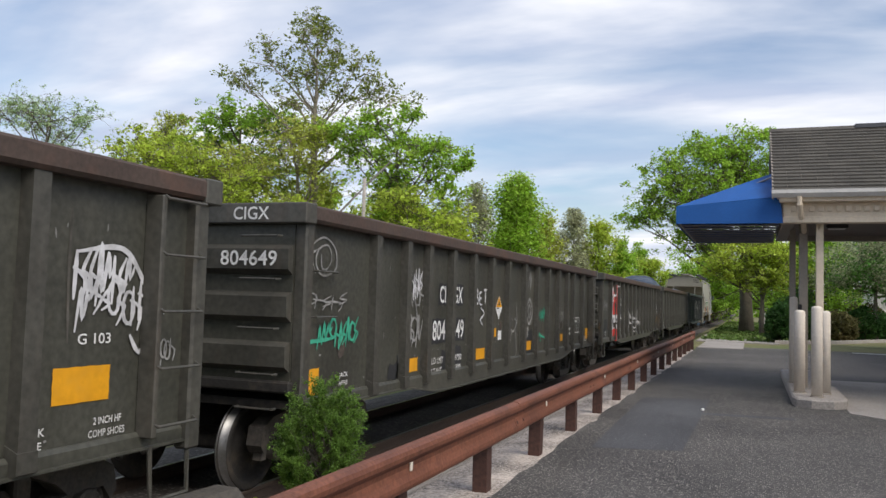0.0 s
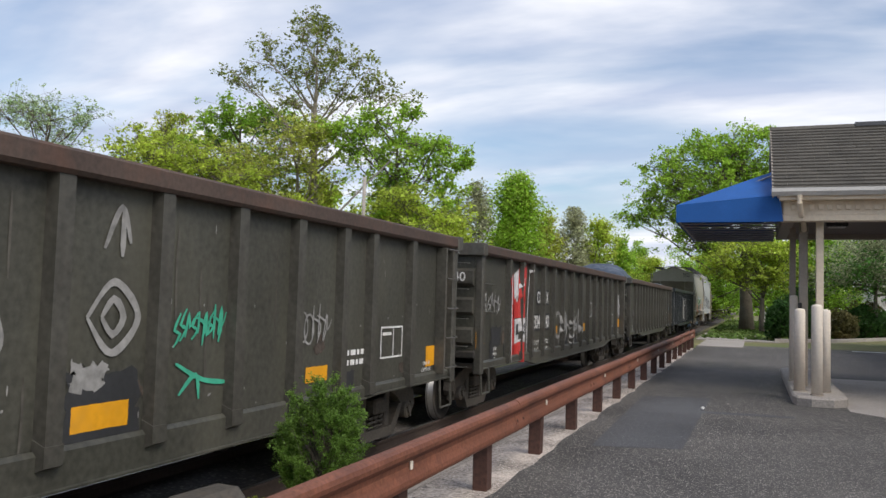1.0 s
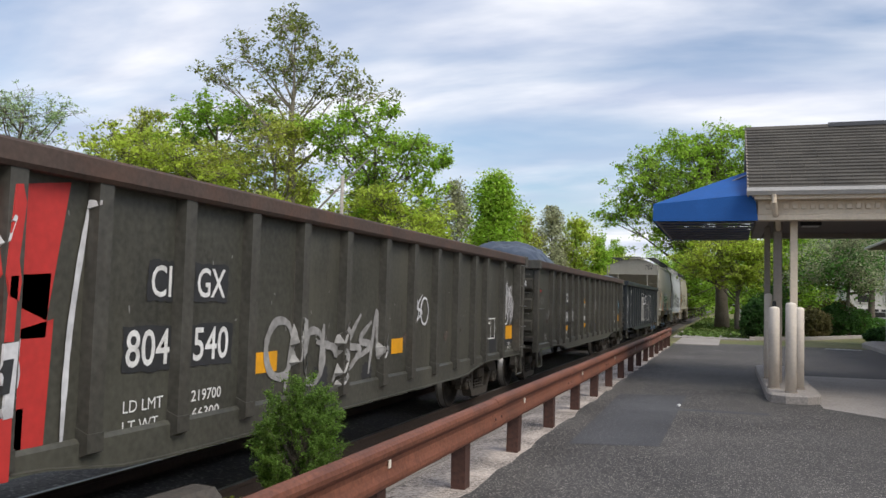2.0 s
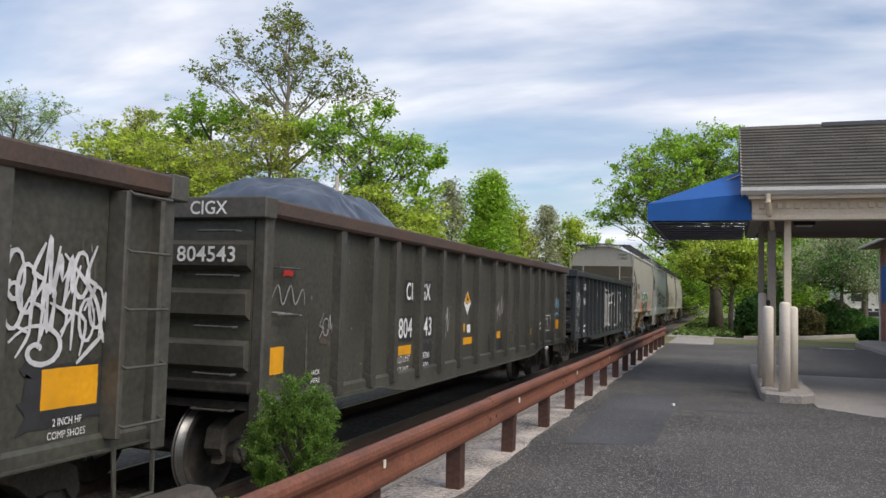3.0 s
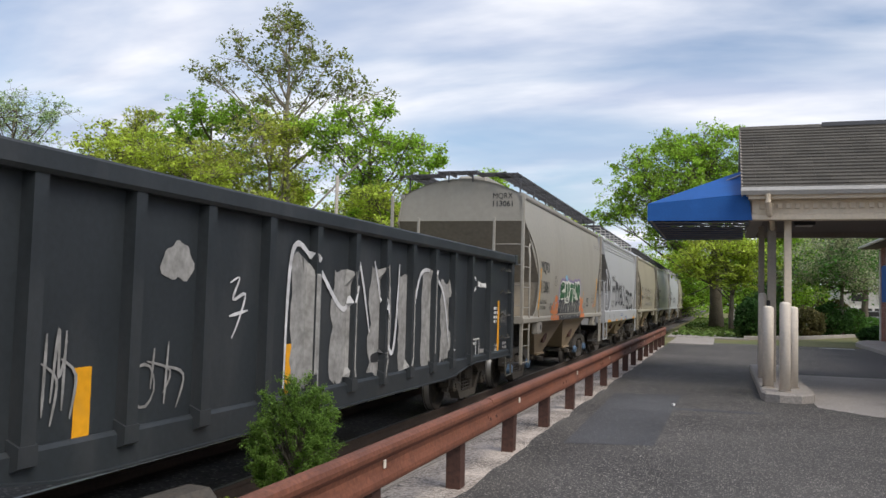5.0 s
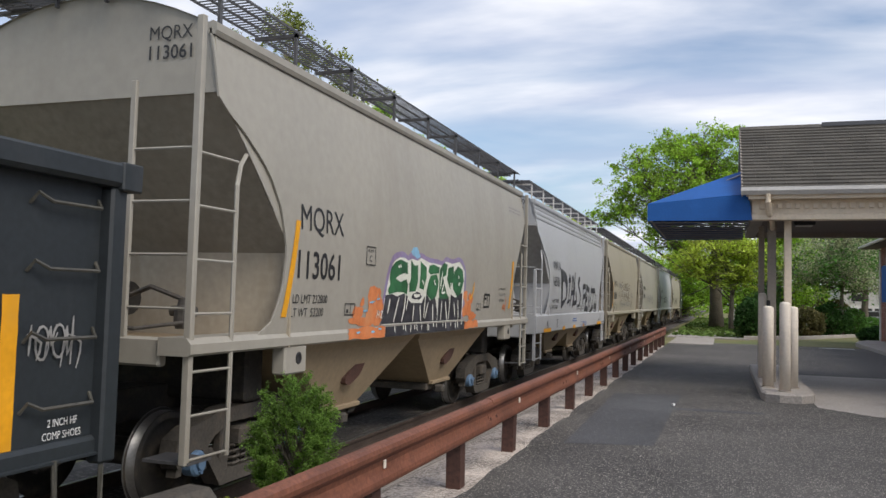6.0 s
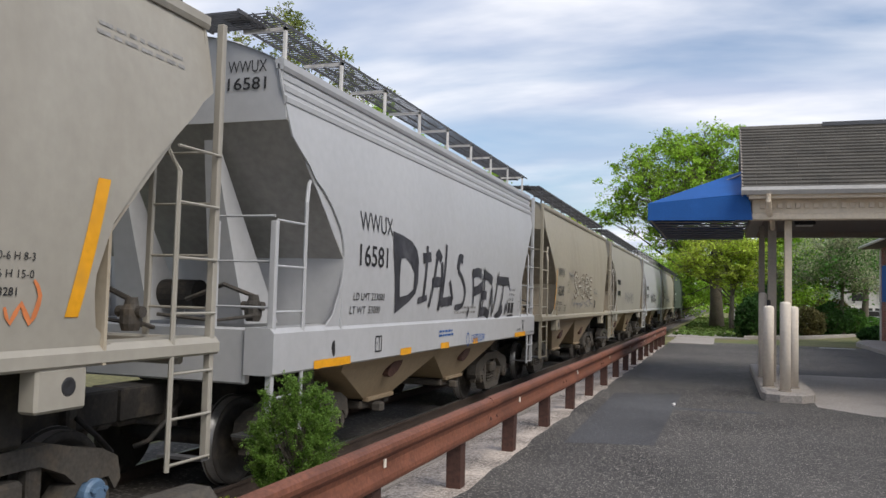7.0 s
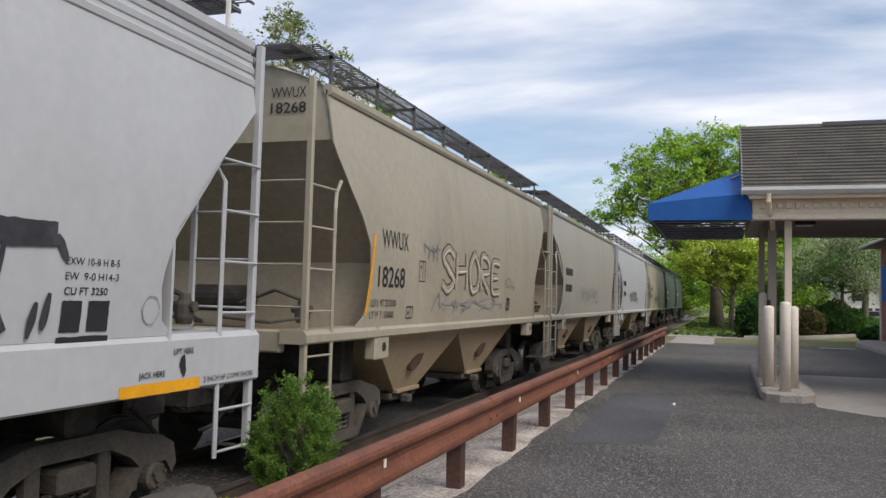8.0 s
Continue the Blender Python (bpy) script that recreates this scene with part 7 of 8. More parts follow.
def car_h():
    L = 11.4
    c = hopper("beige covered hopper with brown outlined tag", L, "hop_beige", "hop_tan", cut=TAN_CUT, out=0.6)
    hop_end(c, "WWUX", "18268", x=0.48)
    s = Side(c, hop_x, drop=0.045)
    s.word("WWUX", 1.26, 2.70, 0.24, "mark_black", 0.9)
    s.word("18268", 1.16, 2.20, 0.26, "mark_black", 0.9)
    s.word("LD LMT 232000", 1.0, 1.95, 0.09, "mark_black", 0.8)
    s.word("LT WT  53000", 0.98, 1.80, 0.09, "mark_black", 0.76)
    s.quad(((1.00, 2.85), (1.07, 2.85), (0.89, 1.84), (0.82, 1.84)), "yellow", 0.006, "faded yellow bar")
    big = drawn("SHORE", [(3.6, 4.2, 2.2, 2.85), (4.3, 4.9, 2.22, 2.82), (5.0, 5.6, 2.2, 2.85), (5.7, 6.3, 2.2, 2.8), (6.4, 7.0, 2.2, 2.75)])
    s.strokes(big, "rust_dark", 0.17, lift=0.004, label="brown outlined spray tag", taper=False)
    s.strokes(big, "hop_beige", 0.12, lift=0.0075, taper=False)
    s.strokes([[(a + 0.03, b - 0.02) for a, b in line] for line in big], "spray_cream", 0.022, lift=0.011)
    s.scrawl(3.3, 7.1, 1.82, 2.15, "spray_grey", 0.04, 201, 8)
    s.scrawl(2.8, 3.5, 2.6, 3.0, "spray_grey", 0.03, 202, 4)
    s.scrawl(7.4, 8.2, 2.2, 2.5, "spray_grey", 0.03, 203, 4)
    s.frame_box(2.6, 2.85, 2.3, 2.6, "mark_black", 0.012)
    s.frame_box(7.6, 7.85, 1.85, 2.1, "mark_black", 0.05)
    s.frame_box(2.2, 2.45, 1.78, 1.95, "mark_black", 0.015)
    CARS.append((c, 49.3))


def far_cars():
    kinds = [("pale grey covered hopper with dark lettering", "hop_grey", 61.9, 12.6), ("off-white covered hopper with dark tag", "hop_white", 75.7, 13.3), ("beige covered hopper far down the train", "hop_beige", 90.2, 13.8),
             ("dark green covered hopper far down the train", "hop_green", 105.2, 13.2), ("dark green covered hopper far down the train", "hop_green", 119.6, 13.2), ("beige covered hopper far down the train", "hop_beige", 134.0, 13.2)]
    for k, (label, paint, at, L) in enumerate(kinds):
        c = hopper(label, L, paint, "hop_tan" if paint != "hop_green" else "steel_black")
        s = Side(c, hop_x)
        s.lines_of_text(1.4, 2.5, 2.75, 1, "mark_black" if k < 3 else "white", 0.2, 0.3, k)
        s.lines_of_text(1.4, 2.4, 2.3, 1, "mark_black" if k < 3 else "white", 0.2, 0.3, k + 9)
        if k < 3:
            s.scrawl(4.0, 7.5, 1.9, 2.6, "spray_black" if k else "spray_grey", 0.07, 300 + k, 7)
        CARS.append((c, at))


M["cap_blue"] = surface("blue_bearing_cap", (0.10, 0.17, 0.27), 0.5, vary=0.2, grain=20, patch=3, bump=0.05)
for build in (car_a, car_b, car_c, car_d, car_e, car_f, car_g, car_h, far_cars):
    build()

# ---- trees and planting ----


def grow(name, label, at, height, spread, leafmat, barkmat="bark", seed=1, shape="round", base=0.25, limbs=10, leaves=6000, size=0.2, trunk=0.28, gaps=0.3, group="", lean=(0, 0), clump=0.55, category="tree"):
    """A tree: a tapered trunk with limbs and twigs, and a crown of single leaves gathered round the twigs."""
    rnd = random.Random(seed)
    nr = np.random.RandomState(seed)
    t = thing(name, label, category, group, at=pose(*at))
    wood = Mesh()
    H = height
    spine = []
    for i in range(8):
        k = i / 7
        spine.append(Vector((lean[0] * k + rnd.uniform(-0.02, 0.02) * H * k, lean[1] * k + rnd.uniform(-0.02, 0.02) * H * k, H * 0.93 * k)))
    rad = [trunk * (1 - 0.9 * (i / 7)) for i in range(8)]
    rad[0] *= 1.35
    wood.tube(spine, rad, 9)

    def envelope(k):
        """Crown radius at a fraction k of the crown's height."""
        if shape == "cone":
            return max(0.08, (1 - k) ** 0.6 * min(1, 5 * k + 0.45))
        if shape == "oval":
            return max(0.05, math.sin(math.pi * min(1, max(0, 0.12 + 0.85 * k))) ** 0.75)
        return max(0.05, math.sin(math.pi * min(1, 0.18 + 0.80 * k)) ** 0.6)

    tips = []
    limbs = int(limbs * 1.7)
    for i in range(limbs):
        k = (i + rnd.uniform(0, 0.8)) / limbs
        z0 = H * (base + (0.86 - base) * k * 0.9)
        f = z0 / (H * 0.93) * 7
        a = spine[min(7, int(f))].lerp(spine[min(7, int(f) + 1)], f - int(f))
        ang = i * 2.4 + rnd.uniform(-0.5, 0.5)
        kk = min(1, k + rnd.uniform(0.05, 0.2))
        r = spread * envelope(kk) * rnd.uniform(0.7, 1.08)
        z1 = H * (base + (1 - base) * kk) + rnd.uniform(-0.03, 0.05) * H
        end = Vector((a.x + math.cos(ang) * r, a.y + math.sin(ang) * r, z1))
        mid = a.lerp(end, 0.5) + Vector((rnd.uniform(-0.1, 0.1) * r, rnd.uniform(-0.1, 0.1) * r, -0.06 * r))
        r0 = trunk * (1 - 0.8 * k) * 0.5
        wood.tube([a, mid, end], [r0, r0 * 0.6, r0 * 0.2], 6)
        subs = 5 + int(4 * rnd.random())
        for j in range(subs):
            s = rnd.uniform(0.35, 1.0)
            p = a.lerp(mid, s * 2) if s < 0.5 else mid.lerp(end, s * 2 - 1)
            q = p + Vector((rnd.gauss(0, 1), rnd.gauss(0, 1), rnd.gauss(0.25, 0.7))) * (0.30 * spread * envelope(kk) + 0.25)
            wood.tube([p, p.lerp(q, 0.5) + Vector((rnd.uniform(-.1, .1), rnd.uniform(-.1, .1), 0.05)), q], [r0 * 0.35, r0 * 0.2, r0 * 0.06], 4)
            tips.append(q)
            tips.append(p.lerp(q, 0.6))
        tips.append(end)
    tips.append(spine[-1])
    part("trunk", wood, M[barkmat], t, "trunk and limbs", True)
    tips = np.array([tuple(p) for p in tips])
    w = nr.rand(len(tips)) * 0.7 + 0.4
    w[nr.rand(len(tips)) < gaps] *= 0.2
    leaves, size = int(leaves * 2.7), size * 0.66
    idx = nr.choice(len(tips), leaves, p=w / w.sum())
    spreadv = clump * (0.6 + 0.8 * nr.rand(len(tips)))
    c = tips[idx] + np.clip(nr.normal(0, 1, (leaves, 3)), -1.5, 1.5) * spreadv[idx][:, None] * np.array([0.5, 0.5, 0.36])
    part("crown", leaf_mesh("crown", c, size, leafmat, nr), None, t, "leafy crown")
    return t


def crowned(name, label, at, fork, lobes, leafmat, barkmat="bark", seed=1, trunk=0.3, per=60, leaves=16, size=0.15, tuft=0.22, deep=1.0, group="", category="tree"):
    """A tree whose boughs reach into separate lobes of its crown: trunk, boughs, branches, twigs, and tufts of leaves on the twigs.
    fork: height of the first boughs; lobes: (x, z, rx, rz) about the foot; per: twigs on a lobe of one square metre."""
    rnd, nr = random.Random(seed), np.random.RandomState(seed)
    t = thing(name, label, category, group, at=pose(*at))
    wood, tips = Mesh(), []
    top = max(l[1] for l in lobes)
    cx = sum(l[0] * l[2] for l in lobes) / sum(l[2] for l in lobes)
    bole = [Vector((cx * 0.5 * k ** 2 + rnd.uniform(-0.08, 0.08), rnd.uniform(-0.1, 0.1), top * 0.95 * k)) for k in (0, 0.14, 0.28, 0.42, 0.56, 0.7, 0.85, 1.0)]
    wood.tube(bole, [trunk * w for w in (1.3, 1.0, 0.92, 0.8, 0.62, 0.45, 0.25, 0.06)], 9)

    def on_bole(z):
        f = min(6.99, max(0.0, z / (top * 0.95) * 7))
        return bole[int(f)].lerp(bole[int(f) + 1], f - int(f))

    for x, z, rx, rz in lobes:
        ry = rx * deep
        for side in (-0.5, 0.45) if rx > 0.9 else (0.0,):
            c = Vector((x + rnd.uniform(-0.2, 0.2) * rx, side * ry * 1.3 + rnd.uniform(-0.2, 0.2), z))
            reach = math.hypot(c.x, c.y)
            a = on_bole(max(fork, z - 0.35 * rz - 0.75 * reach - 0.4))
            bend = a.lerp(c, 0.55) + Vector((rnd.uniform(-0.15, 0.15), rnd.uniform(-0.2, 0.2), -0.05 * reach))
            r0 = min(trunk * 0.32, 0.03 + 0.03 * rx)
            wood.tube([a, a.lerp(bend, 0.5) + Vector((0, 0, -0.03 * reach)), bend, c], [r0, r0 * 0.8, r0 * 0.6, r0 * 0.3], 6)
            n = max(5, int(0.85 * per * rx * rz * (0.5 if rx > 0.9 else 1.0) / 7))
            for i in range(n):
                d = Vector((rnd.gauss(0, 1), rnd.gauss(0, 1), rnd.gauss(0, 1))).normalized()
                q = c + Vector((d.x * rx, d.y * ry * 0.8, d.z * rz)) * rnd.uniform(0.62, 1.12)
                p = bend.lerp(c, rnd.uniform(0.25, 1.0))
                m = p.lerp(q, 0.55) + Vector((rnd.uniform(-0.1, 0.1), rnd.uniform(-0.1, 0.1), rnd.uniform(-0.12, 0.05)))
                wood.tube([p, m, q], [r0 * 0.32, r0 * 0.2, 0.008], 5)
                for j in range(7):
                    s = rnd.uniform(0.45, 1.0)
                    b = p.lerp(m, s / 0.55) if s < 0.55 else m.lerp(q, (s - 0.55) / 0.45)
                    e = b + Vector((rnd.gauss(0, 1) * rx, rnd.gauss(0, 1) * rx, rnd.gauss(0.25, 0.8) * rz)) * 0.32
                    wood.tube([b, e], [0.012, 0.005], 3)
                    tips.append(e)
    part("trunk", wood, M[barkmat], t, "trunk and limbs", True)
    tips = np.array([tuple(p) for p in tips])
    count = nr.poisson(leaves * 0.9 * (0.1 + 1.8 * nr.rand(len(tips)) ** 1.5))
    c = np.repeat(tips, count, 0)
    c = c + np.clip(nr.normal(0, 1, c.shape), -1.7, 1.7) * tuft * np.array([0.6, 0.6, 0.42])
    part("crown", leaf_mesh("crown", c, size, leafmat, nr), None, t, "leafy crown")
    return t


def leaf_mesh(name, centres, size, material, nr, droop=0.0):
    """Single folded leaves at the given places, turned at random, facing mostly up."""
    n = len(centres)
    a = nr.normal(0, 1, (n, 3)); a[:, 2] *= 0.6
    a /= np.linalg.norm(a, axis=1)[:, None]
    up = nr.normal(0, 0.55, (n, 3)) + np.array([0, 0, 1.0])
    b = np.cross(up, a); b /= np.linalg.norm(b, axis=1)[:, None] + 1e-9
    c = np.cross(a, b)
    s = (size * (0.6 + 0.8 * nr.rand(n)))[:, None]
    p0, p1 = centres - a * s * 0.55, centres + a * s * 0.55
    l = centres + b * s * 0.36 + c * s * 0.12
    r = centres - b * s * 0.36 + c * s * 0.12
    verts = np.stack([p0, r, p1, l], 1).reshape(-1, 3)
    k = np.arange(n) * 4
    faces = np.stack([np.stack([k, k + 1, k + 2], 1), np.stack([k, k + 2, k + 3], 1)], 1).reshape(-1, 3)
    me = bpy.data.meshes.new(name)
    me.vertices.add(len(verts)); me.vertices.foreach_set("co", verts.astype(np.float32).ravel())
    me.loops.add(faces.size); me.loops.foreach_set("vertex_index", faces.astype(np.int32).ravel())
    me.polygons.add(len(faces)); me.polygons.foreach_set("loop_start", (np.arange(len(faces)) * 3).astype(np.int32))
    me.update(calc_edges=True)
    me.materials.append(M[material])
    return me


def shrub(name, label, at, rx, ry, h, leafmat, leaves, size, seed, shape=1.0, category="shrub", group=""):
    """A dense rounded bush: stems and a shell of leaves with an uneven outline."""
    nr = np.random.RandomState(seed)
    t = thing(name, label, category, group, at=pose(*at))
    stems = Mesh()
    for i in range(9):
        a = i * 2.4
        stems.tube([(0, 0, 0), (math.cos(a) * rx * 0.3, math.sin(a) * ry * 0.3, h * 0.4), (math.cos(a) * rx * 0.6, math.sin(a) * ry * 0.6, h * 0.75)], [0.03, 0.02, 0.008], 5)
    part("stem", stems, M["bark"], t)
    d = nr.normal(0, 1, (leaves, 3))
    d /= np.linalg.norm(d, axis=1)[:, None]
    k = 46
    hub = nr.normal(0, 1, (k, 3)); hub /= np.linalg.norm(hub, axis=1)[:, None]
    gain = nr.rand(k) * 0.42
    near = (d @ hub.T).argmax(1)
    r = (0.62 + gain[near] + 0.6 * ((d * hub[near]).sum(1) - 0.88)) * (0.55 + 0.45 * nr.rand(leaves) ** 0.4)
    taper = 1 - shape * 0.35 * np.clip(d[:, 2], -1, 1)
    c = np.stack([d[:, 0] * rx * r * taper, d[:, 1] * ry * r * taper, h * 0.5 + d[:, 2] * h * 0.55 * r], 1)
    c = c[c[:, 2] > 0.0]
    part("foliage", leaf_mesh("foliage", c, size, leafmat, nr), None, t, "leafy sprays")
    return t


def juniper():
    """A small loose conifer: upswept sprays of fine scale leaves with ragged tips."""
    nr = np.random.RandomState(71)
    rnd = random.Random(71)
    t = thing("juniper_bush", "small bright green juniper bush between track and guardrail", "shrub", at=pose(-3.21, 5.82, -0.20))
    stems, pts = Mesh(), []
    for i in range(210):
        k = rnd.random()
        ang = rnd.uniform(0, 2 * math.pi)
        z0 = 0.16 + 0.82 * k
        out = 0.325 * (1 - ((k - 0.46) / 0.62) ** 2) ** 0.6 * rnd.uniform(0.55, 1.15)
        tip = Vector((math.cos(ang) * out, math.sin(ang) * out, z0 + rnd.uniform(0.06, 0.26)))
        root = Vector((0, 0, z0 * 0.6))
        bend = root.lerp(tip, 0.55) + Vector((math.cos(ang), math.sin(ang), -0.4)) * 0.04
        stems.tube([root, bend, tip], [0.006, 0.003, 0.001], 4)
        for f in range(6):
            s0 = rnd.uniform(0.5, 1.0)
            p = bend.lerp(tip, (s0 - 0.5) / 0.5)
            e = p + Vector((math.cos(ang) * 0.05 + rnd.gauss(0, 0.035), math.sin(ang) * 0.05 + rnd.gauss(0, 0.035), rnd.uniform(0.02, 0.09)))
            for j in range(56):
                q = p.lerp(e, rnd.random())
                pts.append((q.x + rnd.gauss(0, 0.011), q.y + rnd.gauss(0, 0.011), q.z + rnd.gauss(0, 0.011)))
    stems.tube([(0, 0, -0.15), (0.02, 0, 0.4), (0, 0.01, 0.95)], [0.035, 0.025, 0.008], 7)
    part("stem", stems, M["bark"], t)
    part("foliage", leaf_mesh("foliage", np.array(pts), 0.0145, "leaf_bush", nr), None, t, "fine green sprays")


def build_trees():
    g = "trees beyond the track"
    crowned("tall_tree", "tall spring tree with sparse olive-green leaves and bare twigs", (-23.3, 40, -0.75), 6.5,
            [(-0.8, 17.1, 1.4, 1.5), (0.6, 17.4, 1.1, 0.9), (-3.0, 15.9, 1.6, 1.0), (-5.0, 15.3, 1.3, 0.7), (-0.2, 15.0, 1.6, 1.4), (3.2, 15.2, 1.1, 1.0), (4.8, 13.7, 1.6, 0.55), (2.6, 13.9, 1.2, 0.8), (1.2, 15.8, 0.9, 0.9), (-1.0, 13.4, 1.8, 0.8), (0.4, 11.6, 1.3, 0.8)],
            "leaf_dusk", "bark_pale", 15, 0.34, 62, 11, 0.165, 0.24, 1.1, g)
    crowned("spring_tree", "mid-green tree with level layers of leaves beyond the track", (-30.2, 43, -0.75), 5.0,
            [(-0.4, 13.5, 2.0, 1.1), (-2.2, 12.8, 1.6, 0.9), (2.1, 12.9, 2.0, 1.3), (-4.2, 12.2, 1.4, 0.45), (-1.1, 11.9, 1.8, 0.6), (2.4, 10.6, 1.9, 1.0), (0.2, 10.0, 2.4, 1.0)],
            "leaf_green", "bark", 23, 0.27, 80, 18, 0.19, 0.28, 0.9, g)
    crowned("spring_tree", "yellow-olive spring tree beyond the track", (-22.6, 37.6, -0.75), 3.5,
            [(-0.4, 10.6, 2.0, 1.4), (1.2, 8.9, 1.2, 1.7), (-1.4, 8.6, 1.7, 1.3), (1.6, 10.8, 1.2, 0.8), (-3.2, 9.7, 1.6, 1.1), (0.2, 6.6, 2.2, 1.2)],
            "leaf_olive", "bark_pale", 25, 0.28, 66, 15, 0.165, 0.26, 0.8, g)
    crowned("maple_tree", "spreading maple with bright green leaves behind the train", (-17.3, 38, -0.75), 3.2,
            [(-0.7, 11.7, 1.3, 0.85), (1.2, 11.8, 0.7, 0.6), (-1.5, 10.0, 1.4, 1.2), (0.9, 10.5, 1.4, 0.75), (2.8, 9.9, 1.4, 0.7), (4.0, 9.4, 0.4, 0.35), (1.6, 8.9, 2.0, 1.15), (-0.3, 7.9, 1.7, 1.2), (3.1, 7.5, 1.1, 0.9), (-2.6, 9.8, 0.9, 0.8), (-2.9, 11.3, 1.0, 0.8), (0.6, 6.2, 2.2, 1.0)],
            "leaf_fresh", "bark", 12, 0.27, 74, 17, 0.175, 0.27, 0.85, g)
    crowned("maple_tree", "lower lime-green tree beside the maple", (-15.0, 36.2, -0.75), 2.2,
            [(-0.1, 6.8, 2.0, 0.9), (1.7, 6.1, 1.1, 0.8), (-2.1, 6.4, 1.4, 0.8), (0.2, 5.2, 2.4, 1.0)],
            "leaf_lime", "bark", 13, 0.2, 95, 20, 0.17, 0.26, 0.8, g)
    grow("pear_tree", "dense upright cone-shaped green tree", (-13.5, 48, -0.75), 9.5, 2.5, "leaf_fresh", "bark", 14, "cone", 0.05, 30, 14000, 0.24, 0.2, 0.0, g, clump=0.85)
    crowned("spring_tree", "lime-green spring tree beyond the track", (-31.5, 37, -0.75), 3.2,
            [(-1.1, 11.0, 1.4, 0.8), (-1.9, 10.1, 1.7, 1.0), (0.8, 10.1, 2.0, 1.2), (-0.6, 8.6, 2.4, 1.1)], "leaf_lime", "bark", 22, 0.24, 85, 18, 0.17, 0.27, 0.8, g)
    crowned("spring_tree", "lime-green spring tree beyond the track", (-27.2, 36.5, -0.75), 2.8,
            [(-0.8, 9.3, 2.3, 1.2), (2.0, 8.3, 1.9, 0.9), (-2.4, 9.0, 2.2, 1.0), (0.2, 7.2, 2.6, 1.0)], "leaf_lime", "bark", 24, 0.24, 85, 18, 0.17, 0.27, 0.8, g)
    crowned("spring_tree", "lime-green spring tree beyond the track", (-22.8, 35.5, -0.75), 2.2,
            [(-1.4, 6.9, 1.6, 0.9), (0.8, 6.4, 1.8, 0.9), (-0.2, 5.4, 2.2, 0.8)], "leaf_lime", "bark", 30, 0.2, 75, 16, 0.17, 0.27, 0.8, g)
    for x, y, h, r, sd in ((-38.5, 41, 10.0, 3.0, 26), (-20.3, 45, 8.6, 3.0, 27), (-34.5, 47, 10.4, 3.4, 28), (-26.0, 46, 9.4, 3.4, 29)):
        grow("spring_tree", "lime-green spring tree beyond the track", (x, y, -0.75), h, r, "leaf_lime", "bark", sd, "round", 0.18, 11, 6000, 0.28, 0.2, 0.22, g, clump=0.75)
    crowned("sparse_tree", "tall sparse tree with blue-green young leaves", (-49.8, 46, -0.75), 8.0,
            [(-0.8, 16.1, 1.9, 1.6), (2.0, 15.4, 2.1, 1.2), (4.1, 14.6, 0.9, 0.6), (-3.5, 15.9, 2.4, 2.0), (-0.1, 14.6, 2.8, 1.3), (1.0, 12.4, 3.0, 1.4)], "leaf_blue", "bark", 31, 0.26, 46, 11, 0.17, 0.26, 0.9, g)
    crowned("sparse_tree", "sparse budding tree far off", (-49.8, 60, -0.75), 9.0,
            [(-0.2, 17.0, 1.6, 1.4), (0.5, 18.0, 1.1, 0.7), (0.2, 15.0, 2.0, 1.4)], "leaf_olive", "bark", 32, 0.24, 66, 14, 0.2, 0.28, 0.9, g)
    far = [(-21.7, 65, 11.4, 2.3, "leaf_pale", 41), (-17.6, 72, 9.6, 1.8, "leaf_olive", 42), (-15.6, 75, 10.3, 2.3, "leaf_pale", 43), (-13.9, 78, 10.0, 2.4, "leaf_lime", 44), (-11.9, 80, 7.6, 1.8, "leaf_fresh", 45),
           (-14.2, 110, 9.4, 2.6, "leaf_fresh", 46), (-24.5, 66, 9.0, 2.4, "leaf_olive", 47), (-10.8, 95, 7.2, 2.4, "leaf_lime", 48), (-18.5, 100, 8.6, 3.5, "leaf_green", 49)]
    for x, y, h, r, mt, sd in far:
        grow("far_tree", "young spring tree far down the line", (x, y, -0.75), h + 0.3, r, mt, "bark_pale" if mt == "leaf_pale" else "bark", sd, "oval", 0.12, 10, 3600, 0.32, 0.18, 0.25, "far trees", clump=0.7)
    # beyond the car park
    crowned("oak_tree", "large broad green tree on the grass verge", (-0.35, 60, -0.03), 3.0,
            [(-5.9, 11.3, 1.8, 1.4), (-3.0, 12.6, 1.8, 1.1), (-1.1, 13.0, 1.9, 1.1), (0.8, 13.6, 1.1, 0.7), (-6.6, 9.2, 1.6, 1.1), (-4.2, 9.9, 2.5, 1.5), (-7.3, 8.1, 1.6, 0.35), (-2.1, 11.0, 2.7, 1.4), (-4.7, 7.5, 2.1, 0.9), (0.0, 11.5, 2.1, 1.6), (-1.5, 8.8, 3.2, 1.8), (-2.6, 6.3, 2.5, 1.1), (1.8, 9.0, 2.6, 1.8), (2.6, 12.0, 1.8, 1.3)],
            "leaf_fresh", "bark", 51, 0.42, 78, 20, 0.185, 0.30, 0.9, "trees by the car park")
    crowned("oak_tree", "low bright green tree behind the awning", (0.5, 56, -0.03), 1.8,
            [(-0.3, 5.2, 2.1, 1.1), (-1.9, 4.3, 1.4, 1.1), (1.3, 5.0, 1.4, 1.1), (0.6, 3.6, 1.9, 0.9)], "leaf_lime", "bark", 52, 0.16, 110, 22, 0.17, 0.28, 0.8, "trees by the car park")
    grow("oak_tree", "green tree behind the oak", (-4.4, 92, -0.03), 7.2, 3.6, "leaf_green", "bark", 53, "round", 0.12, 11, 6500, 0.32, 0.25, 0.15, "trees by the car park", clump=0.9)
